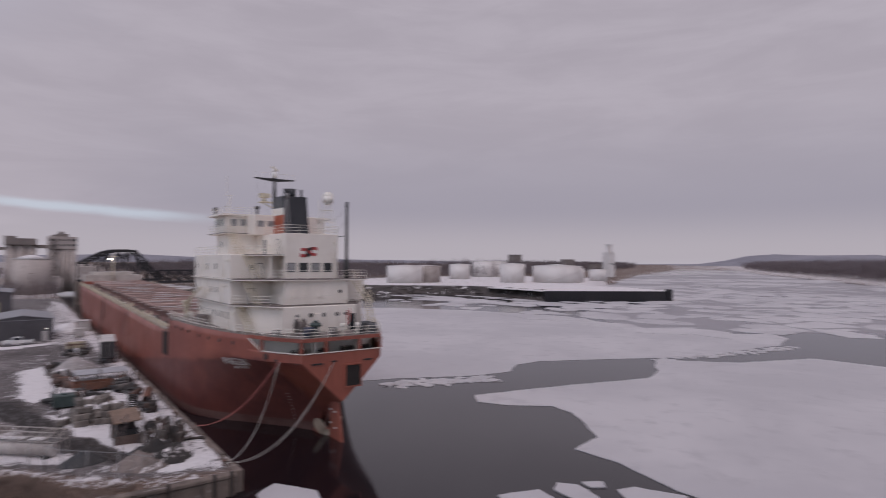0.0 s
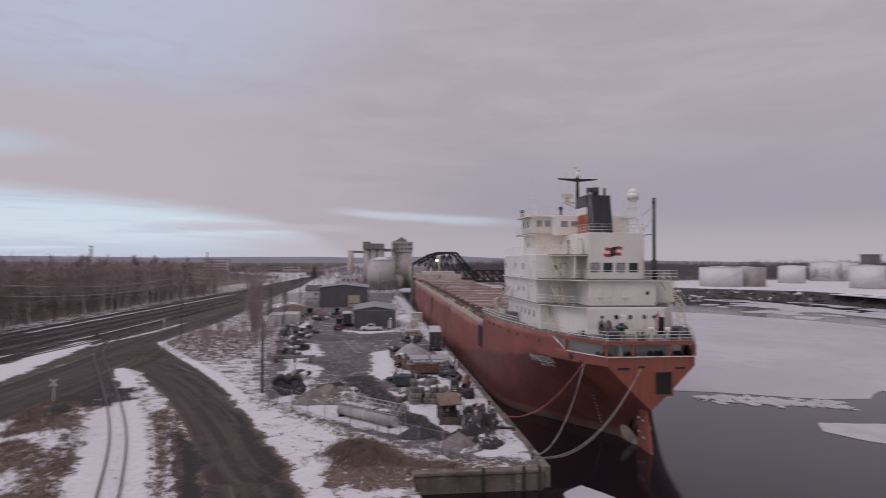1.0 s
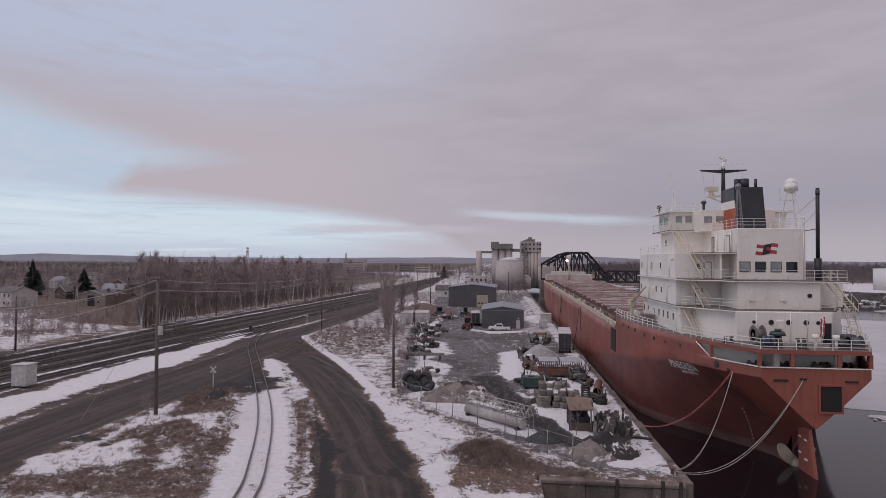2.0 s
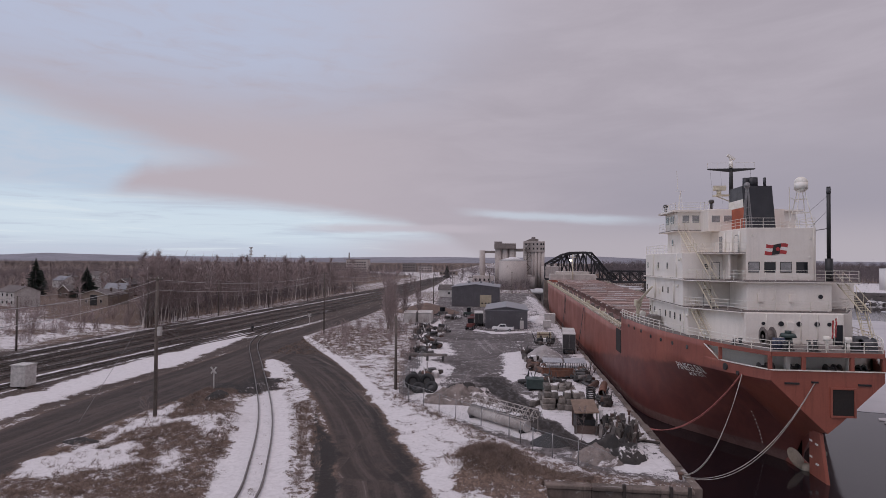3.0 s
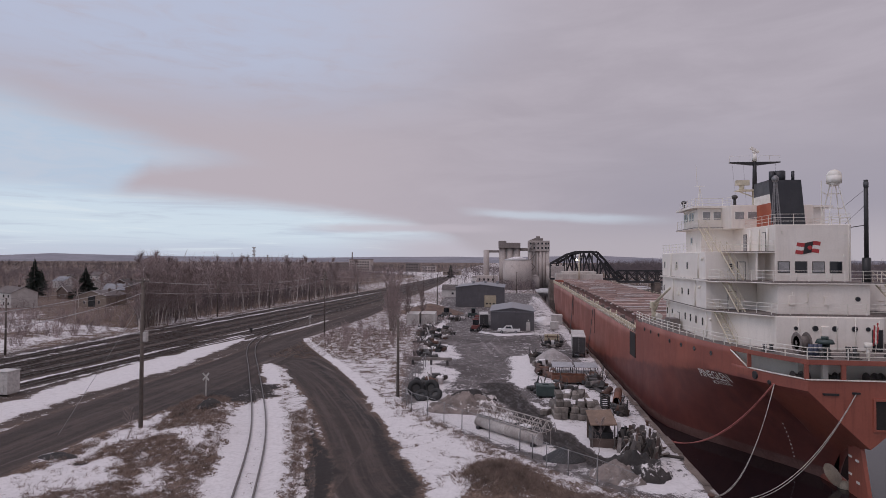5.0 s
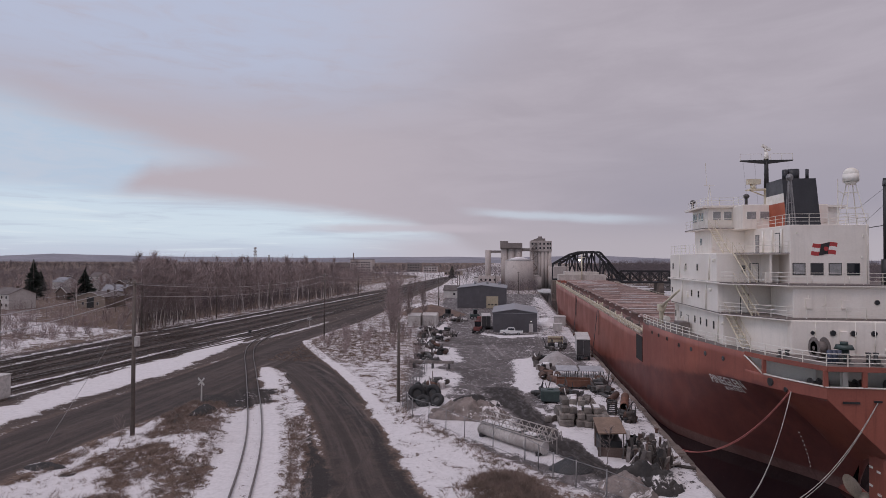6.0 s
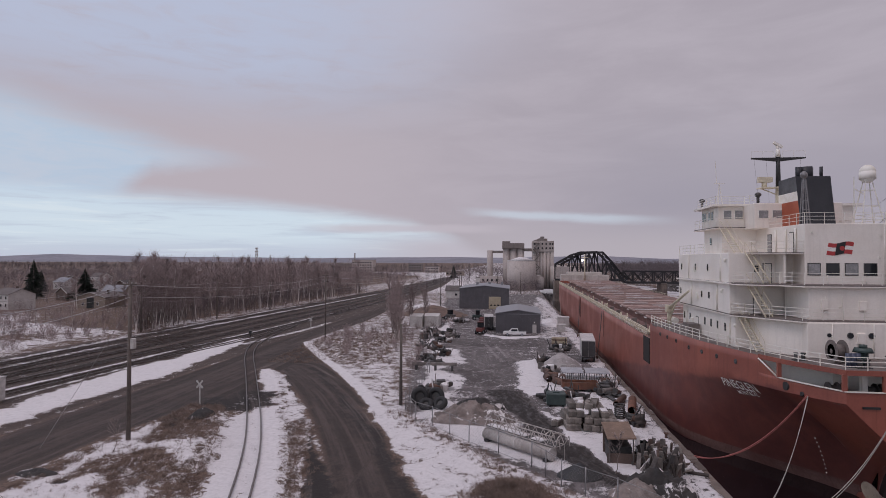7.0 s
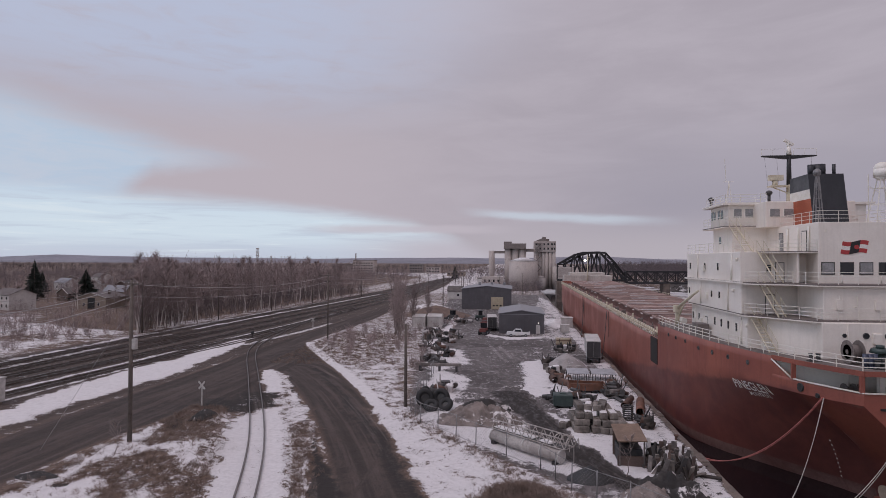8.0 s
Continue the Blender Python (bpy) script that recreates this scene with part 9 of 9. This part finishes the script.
# ---- loose things in the yard ----
def block_stack():
    """Long concrete beams piled in uneven courses, their ends to the front, with snow on the top ones."""
    rnd = random.Random(5)
    first = {}

    def beam(long, x, y, z, turn, capped):
        key = long
        if key not in first:
            ob = thing("concrete_block", (0, 0, 0), "long stained grey concrete block in an uneven stack", "concrete block", "stacked concrete blocks")
            bm = boxed(-0.42, 0.42, -long / 2, long / 2, 0, 0.6, bevel=0.04)
            part("body", bm, BLOCK_GREY, ob)
            for u in (-long * 0.3, long * 0.3):
                bm = bmesh.new()
                pipe(bm, [(-0.1, u, 0.58), (-0.1, u, 0.7), (0.1, u, 0.7), (0.1, u, 0.58)], 0.02, 5)
                part("lifting_eye", bm, RUSTY, ob)
            first[key] = ob
            ob.matrix_world = pose(x, y, z, 0, 0, turn)
        else:
            ob = copy_thing(first[key], pose(x, y, z, 0, 0, turn))
        if capped and ob is not first[key]:
            w, d = rnd.uniform(0.25, 0.38), long * rnd.uniform(0.2, 0.42)
            part("snow_cap", boxed(-w, w, -d, d, 0.605, 0.725, bevel=0.055), SNOW_MAT, ob, "thin patch of snow")

    courses = ((6, 70.6, 2), (6, 71.0, 2), (5, 71.5, 2), (4, 72.6, 1))
    for layer, (n, front, rows) in enumerate(courses):
        for i in range(n):
            y = front + rnd.uniform(-0.25, 0.35)
            for row in range(rows):
                long = rnd.choice((1.8, 2.4, 3.0))
                if layer == 0 or rnd.random() < 0.86:
                    beam(long, 5.0 + 0.93 * i + 0.25 * layer * rnd.random() + rnd.uniform(-0.06, 0.06), y + long / 2, 0.62 * layer, rnd.uniform(-5, 5) if layer < 3 else rnd.uniform(-16, 4), layer >= 2 and rnd.random() < 0.5)
                y += long + 0.12
    for x, y, turn in ((10.9, 72.6, 20), (4.0, 73.0, -30)):
        beam(1.8, x, y, 0, turn, True)


block_stack()
hut = thing("lean_to", (8.6, 62.4, 0), "makeshift shelter with a tan plywood roof", "shelter")
bm = boxed(-1.25, 1.25, -1.9, 1.9, -0.06, 0.06)
bmesh.ops.rotate(bm, verts=bm.verts, cent=(0, 0, 0), matrix=Matrix.Rotation(radians(7), 3, "X") @ Matrix.Rotation(radians(-3), 3, "Y"))
bmesh.ops.translate(bm, verts=bm.verts, vec=(0, 0, 2.6))
part("roof", bm, PLY_TAN, hut)
for u, v, h in ((-1.05, -1.6, 2.36), (1.05, -1.6, 2.4), (-1.05, 1.6, 2.75), (1.05, 1.6, 2.8)):
    part("post", boxed(u - 0.06, u + 0.06, v - 0.06, v + 0.06, -0.1, h), GREY_WOOD, hut)
part("counter", boxed(-1.0, 1.0, -1.2, 1.4, 0, 1.5, bevel=0.05), BLACK_STEEL, hut)
part("bench", boxed(-1.2, 1.3, -1.5, -1.25, 0, 0.9), SIDING_BROWN, hut)
part("board", boxed(-1.15, 1.15, 1.45, 1.5, 0, 2.6), SIDING_BROWN, hut)
barrel = thing("oil_barrel", (11.0, 63.6, 0), "black steel barrel beside the shelter", "barrel")
bm = bmesh.new()
tube(bm, (0, 0, 0), (0, 0, 1.25), 0.6, seg=16)
for z in (0.05, 0.42, 0.84, 1.2):
    tube(bm, (0, 0, z), (0, 0, z + 0.05), 0.63, seg=16)
part("drum", bm, BLACK_STEEL, barrel)

rnd = random.Random(31)
scrap = thing("scrap_timber_heap", (11.8, 60.3, 0), "jumbled heap of broken grey timber and slabs", "scrap heap")
for k in range(130):
    long, w, t = rnd.uniform(1.0, 2.4), rnd.uniform(0.16, 0.42), rnd.uniform(0.06, 0.16)
    bm = boxed(-w / 2, w / 2, -t / 2, t / 2, 0, long, bevel=0.015)
    r, ang = 2.0 * math.sqrt(rnd.random()), rnd.uniform(0, 6.28)
    flat = k % 5 == 0
    u, v = r * math.cos(ang) * 1.15, r * math.sin(ang) * 1.3
    tilt = (rnd.uniform(60, 95), rnd.uniform(-25, 25)) if flat else (rnd.gauss(-14 * v / 2, 16), rnd.gauss(-20 * u / 2, 14))
    bmesh.ops.transform(bm, verts=bm.verts, matrix=pose(u, v, 0.12 if flat else -0.12, tilt[0], tilt[1], rnd.uniform(0, 180) if flat else rnd.uniform(-35, 35)))
    part("slab", bm, (GREY_WOOD, POST_WOOD, BLOCK_GREY, DARK_STEEL, GREY_WOOD, SIDING_BROWN, POST_WOOD, GREY_WOOD, SNOW_MAT)[k % 9], scrap)

for x, w in ((8.2, 3.3), (12.0, 3.6)):
    rack = thing("sheet_rack", (x, 99.8, 0), "steel rack topped with pale sheet metal", "rack", "sheet metal racks")
    bm = boxed(-w / 2, w / 2, -1.6, 1.6, 0, 0.05)
    bmesh.ops.rotate(bm, verts=bm.verts, cent=(0, 0, 0), matrix=Matrix.Rotation(radians(5), 3, "X"))
    bmesh.ops.translate(bm, verts=bm.verts, vec=(0, 0, 1.15))
    part("top_sheet", bm, SHEET_STEEL, rack)
    for k in range(10):
        u = -w / 2 + 0.15 + (w - 0.3) * k / 9
        part("slat", boxed(u - 0.04, u + 0.04, -1.5, -1.42, 0, 1.0), DARK_STEEL, rack)
    for u in (-w / 2 + 0.1, w / 2 - 0.1):
        for v in (-1.4, 1.4):
            part("leg", boxed(u - 0.06, u + 0.06, v - 0.06, v + 0.06, -0.05, 1.05 + 0.08 * v), DARK_STEEL, rack)
for k in range(2):
    arch = thing("steel_trestle", (7.4 + 1.5 * k, 104.2, 0), "pale bent-pipe trestle in the snow", "trestle", "steel trestles")
    bm = bmesh.new()
    pipe(bm, [(-0.5, 0, 0), (-0.5, 0, 1.0), (-0.35, 0, 1.2), (0.35, 0, 1.2), (0.5, 0, 1.0), (0.5, 0, 0)], 0.07)
    pipe(bm, [(-0.2, 0.02, 0), (-0.2, 0.02, 0.95), (0.2, 0.02, 0.95), (0.2, 0.02, 0)], 0.06)
    part("hoop", bm, SIGN_WHITE, arch)
skip = thing("rusty_skip", (8.4, 91, 0), "open rusty orange skip", "skip")
for a in ((-2.5, 2.5, -1.1, -1.02, 0.3, 1.25), (-2.5, 2.5, 1.02, 1.1, 0.3, 1.25), (-2.5, -2.42, -1.02, 1.02, 0.3, 1.25), (2.42, 2.5, -1.02, 1.02, 0.3, 1.25)):
    part("side", boxed(*a), RUST_ORANGE, skip)
part("floor", boxed(-2.4, 2.4, -1.0, 1.0, 0.25, 0.34), RUSTY, skip)
for u in (-1.8, 1.8):
    part("skid", boxed(u - 0.1, u + 0.1, -1.0, 1.0, -0.05, 0.28), RUSTY, skip)
part("load", boxed(-2.3, 2.2, -0.9, 0.9, 0.34, 0.95, bevel=0.15), RUSTY, skip)
greenbox = thing("green_tank", (4.4, 81.5, 0), "dark green steel tank on skids", "tank")
part("shell", boxed(-1.2, 1.2, -0.9, 0.9, 0.25, 1.7, bevel=0.12), GREEN_GEAR, greenbox)
for u in (-0.8, 0.8):
    part("skid", boxed(u - 0.1, u + 0.1, -1.0, 1.0, -0.05, 0.26), BLACK_STEEL, greenbox)
part("hatch", boxed(-0.4, 0.4, -0.4, 0.4, 1.7, 1.82, bevel=0.03), GREEN_GEAR, greenbox)


def cask(x, y, z, r, long, turn, m, name, label, group, tilt=90, bands=0, inner=True):
    p = thing(name, (x, y, z), label, "pipe", group)
    p.rotation_euler = (radians(tilt), 0, radians(turn))
    bm = bmesh.new()
    tube(bm, (0, 0, -long / 2), (0, 0, long / 2), r, seg=16, ends=False)
    tube(bm, (0, 0, -long / 2), (0, 0, long / 2), r * 0.9, seg=16, ends=False)
    for e in (-1, 1):
        ring_o = [(r * math.cos(2 * math.pi * k / 16), r * math.sin(2 * math.pi * k / 16)) for k in range(16)]
        for k in range(16):
            (ax, ay), (bx, by) = ring_o[k], ring_o[(k + 1) % 16]
            bm.faces.new([bm.verts.new(v) for v in ((ax, ay, e * long / 2), (bx, by, e * long / 2), (bx * 0.9, by * 0.9, e * long / 2), (ax * 0.9, ay * 0.9, e * long / 2))])
    part("shell", bm, m, p)
    return p


for x, y, z, t in ((4.3, 96.6, 0.5, 10), (5.4, 96.4, 0.5, 4), (6.5, 96.8, 0.5, -6), (5.0, 98.8, 0.5, 80), (4.6, 101.2, 0.5, 15), (5.8, 94.4, 0.45, 40)):
    cask(x, y, z, 0.5, 2.0, t, RUSTY, "steel_pipe", "short length of rusty wide steel pipe", "rusty pipe lengths")
cask(13.6, 81.0, 0.55, 0.5, 6.0, -12, RUST_ORANGE, "steel_pipe", "long rusty brown steel pipe on the snow", "rusty pipe lengths")
cask(12.6, 83.5, 0.45, 0.4, 4.5, -22, RUSTY, "steel_pipe", "long rusty brown steel pipe on the snow", "rusty pipe lengths")
for k in range(9):
    p = solo("steel_plate", boxed(-1.4, 1.4, -0.06, 0.06, 0, 0.5), DARK_STEEL, "dark steel plate on the ground", "plate", group="steel plates")
    p.matrix_world = pose(10 + rnd.uniform(-0.5, 2.6), 86 + rnd.uniform(-2, 7), float(0.05 * k), rnd.uniform(60, 100), 0, rnd.uniform(0, 180))
coil = thing("spring_stack", (11.3, 76.6, 0), "stack of grey coiled rings", "coil")
for k in range(7):
    bm = bmesh.new()
    pipe(bm, [(0.55 * math.cos(2 * math.pi * i / 16), 0.55 * math.sin(2 * math.pi * i / 16), 0.12 + 0.24 * k) for i in range(17)], 0.09)
    part("ring", bm, DARK_STEEL, coil)


def tyre_thing(x, y, r, w, turn, lean):
    p = thing("giant_tyre", (x, y, r * math.cos(radians(lean))), "large black tractor tyre leaning in the snow", "tyre", "old tractor tyres")
    p.rotation_euler = (radians(90 - lean), 0, radians(turn))
    bm = bmesh.new()
    n, m = 24, 10
    rows = []
    for i in range(n):
        a = 2 * math.pi * i / n
        rows.append([bm.verts.new(((r - w * 0.45 + w * 0.45 * math.cos(b)) * math.cos(a), (r - w * 0.45 + w * 0.45 * math.cos(b)) * math.sin(a), w * 0.5 * math.sin(b))) for b in (2 * math.pi * j / m for j in range(m))])
    for i in range(n):
        for j in range(m):
            bm.faces.new((rows[i][j], rows[(i + 1) % n][j], rows[(i + 1) % n][(j + 1) % m], rows[i][(j + 1) % m])).smooth = True
    part("tread", bm, RUBBER, p)
    bm = bmesh.new()
    tube(bm, (0, 0, -0.1), (0, 0, 0.1), r * 0.62, seg=18)
    part("hub", bm, DARK_STEEL, p)


for x, y, r, t, l in ((-12.6, 79.4, 1.15, 15, 10), (-10.6, 79.8, 1.15, -20, 12), (-11.6, 77.9, 0.95, 5, 55), (-9.9, 78.2, 1.0, -30, 50), (-12.9, 82.2, 1.0, 70, 8)):
    tyre_thing(x, y, r, 0.75, t, l)


def junk(x, y, seed, label, size=1.0):
    """Scrapped machine parts lying together."""
    rnd = random.Random(seed)
    p = thing("scrap_machine", (x, y, 0), label, "scrap", "scrapped machines along the yard")
    for k in range(rnd.randint(11, 16)):
        m = rnd.choice((DARK_STEEL, RUSTY, BLACK_STEEL, DARK_STEEL, POST_WOOD, GREY_WOOD, BLACK_STEEL, DARK_STEEL, SNOW_MAT))
        u, v = rnd.uniform(-1.5, 1.5) * size, rnd.uniform(-1.6, 1.6) * size
        pick = rnd.random()
        bm = bmesh.new()
        if pick < 0.4:
            a, b, c = rnd.uniform(0.2, 0.7), rnd.uniform(0.2, 0.7), rnd.uniform(0.3, 1.3)
            box(bm, -a, a, -b, b, 0, c)
            bmesh.ops.bevel(bm, geom=bm.edges[:], offset=0.06, segments=1, affect="EDGES")
            bmesh.ops.transform(bm, verts=bm.verts, matrix=pose(u, v, -0.1, rnd.uniform(-12, 12), rnd.uniform(-12, 12), rnd.uniform(0, 180)))
            part("housing", bm, m, p)
        elif pick < 0.75:
            r = rnd.uniform(0.15, 0.42)
            tube(bm, (-rnd.uniform(0.4, 1.2), 0, 0), (rnd.uniform(0.4, 1.2), 0, 0), r, seg=12)
            bmesh.ops.transform(bm, verts=bm.verts, matrix=pose(u, v, r + rnd.uniform(0, 0.5), 0, rnd.uniform(-20, 20), rnd.uniform(0, 180)))
            part("drum", bm, m, p)
        else:
            tube(bm, (0, 0, 0), (rnd.uniform(-1, 1), rnd.uniform(-1, 1), rnd.uniform(0.8, 2.4)), 0.08, seg=5)
            tube(bm, (0.3, 0, 0), (rnd.uniform(-1, 1), rnd.uniform(-1, 1), rnd.uniform(0.8, 2.0)), 0.06, seg=5)
            bmesh.ops.transform(bm, verts=bm.verts, matrix=pose(u, v, -0.05, 0, 0, 0))
            part("arm", bm, m, p)


for k, (x, y, s) in enumerate(((-12.2, 85.5, 1.0), (-11.0, 88.5, 0.9), (-15.0, 108, 1.0), (-16.8, 113, 1.0), (-14.5, 118, 1.1), (-17.5, 124, 1.2), (-19, 131, 1.3), (-16.5, 137, 1.1), (-20.5, 143, 1.3), (-18, 150, 1.3), (-22, 153, 1.2), (-16, 178, 1.5), (-19, 181, 1.3),
                                (6.2, 87, 0.9), (3.6, 84.6, 0.8), (5.0, 104.5, 0.9), (4.2, 113, 1.0), (7.4, 84.4, 0.8), (11.6, 89, 0.9), (12.8, 94, 0.8), (8.5, 127, 1.1), (12.8, 74.5, 0.6), (9.5, 131, 1.0), (-15, 144, 1.0))):
    junk(x, y, 200 + k, "rusty scrapped machine parts lying in the snow", s)
beam = thing("long_beam", (-13.9, 102.8, 0), "long weathered timber beam on trestles", "beam")
part("web", boxed(-3.8, 3.8, -0.2, 0.2, 0.85, 1.3, bevel=0.03), GREY_WOOD, beam)
for u in (-3.0, 0.2, 3.0):
    part("trestle", boxed(u - 0.15, u + 0.15, -0.5, 0.5, -0.05, 0.85), DARK_STEEL, beam)
lumber = thing("lumber_stack", (9.2, 136, 0), "stack of tan lumber on the quay", "lumber")
for k in range(5):
    for j in range(4):
        part("plank", boxed(-1.6, 1.6, -0.9 + 0.46 * j, -0.5 + 0.46 * j, 0.05 + 0.3 * k, 0.32 + 0.3 * k), DOOR_TAN if (k + j) % 3 else PLY_TAN, lumber)

# white cylinder with a lattice frame, lying by the fence
TANK_DULL = mat("dull_scuffed_white_paint", (0.47, 0.43, 0.405), (0.34, 0.305, 0.285), 0.75, 0.7, 7.0, 0.12, streak=0.5, spots=((0.2, 0.13, 0.1), 1.2, 0.64))
boom = thing("tank_on_frame", (-0.6, 63.6, 0), "white steel cylinder under a lattice frame", "tank", turn=-43)
bm = bmesh.new()
tube(bm, (-4.2, 0, 0.7), (4.2, 0, 0.7), 0.55, seg=20)
part("cylinder", bm, TANK_DULL, boom)
for u in (-4.2, -2.1, 0, 2.1, 4.2):
    bm = bmesh.new()
    tube(bm, (u - 0.06, 0, 0.7), (u + 0.06, 0, 0.7), 0.6, seg=20)
    part("band", bm, TRAILER_GREY, boom)
bm = bmesh.new()
for v in (-0.1, 1.3):
    for z in (1.4, 2.3):
        tube(bm, (-4.4, v, z), (4.6, v, z), 0.06, seg=5)
for k in range(10):
    u = -4.4 + k
    for v in (-0.1, 1.3):
        tube(bm, (u, v, 1.4), (u + 0.5, v, 2.3), 0.04, seg=4)
        tube(bm, (u + 0.5, v, 2.3), (u + 1.0 if k < 9 else u + 0.6, v, 1.4), 0.04, seg=4)
    tube(bm, (u, -0.1, 1.4), (u, 1.3, 1.4), 0.04, seg=4)
    tube(bm, (u, 1.3, 1.4), (u, 1.3, 0.0), 0.05, seg=4)
part("lattice", bm, TANK_DULL, boom)
part("walkway", boxed(-4.3, 4.4, 0.05, 1.15, 1.36, 1.42), DARK_STEEL, boom, "rusty grating walkway")
for u, w in ((-3.4, 0.9), (-0.8, 1.6), (2.2, 0.7)):
    part("snow_patch", boxed(u - w, u + w, 0.1, 0.9, 1.42, 1.54, bevel=0.05), SNOW_MAT, boom)
bm = bmesh.new()
for k in range(3):
    a = 3.4 + 0.7 * k
    pipe(bm, [(a, 0.6 + 0.75 * math.cos(t), 1.7 + 0.75 * math.sin(t)) for t in (0.3 * j for j in range(11))], 0.04)
part("hoop", bm, FADED_WHITE, boom)
part("cradle", boxed(-4.0, -3.6, -0.6, 0.6, -0.1, 0.3), BLACK_STEEL, boom)
part("cradle", boxed(3.6, 4.0, -0.6, 0.6, -0.1, 0.3), BLACK_STEEL, boom)
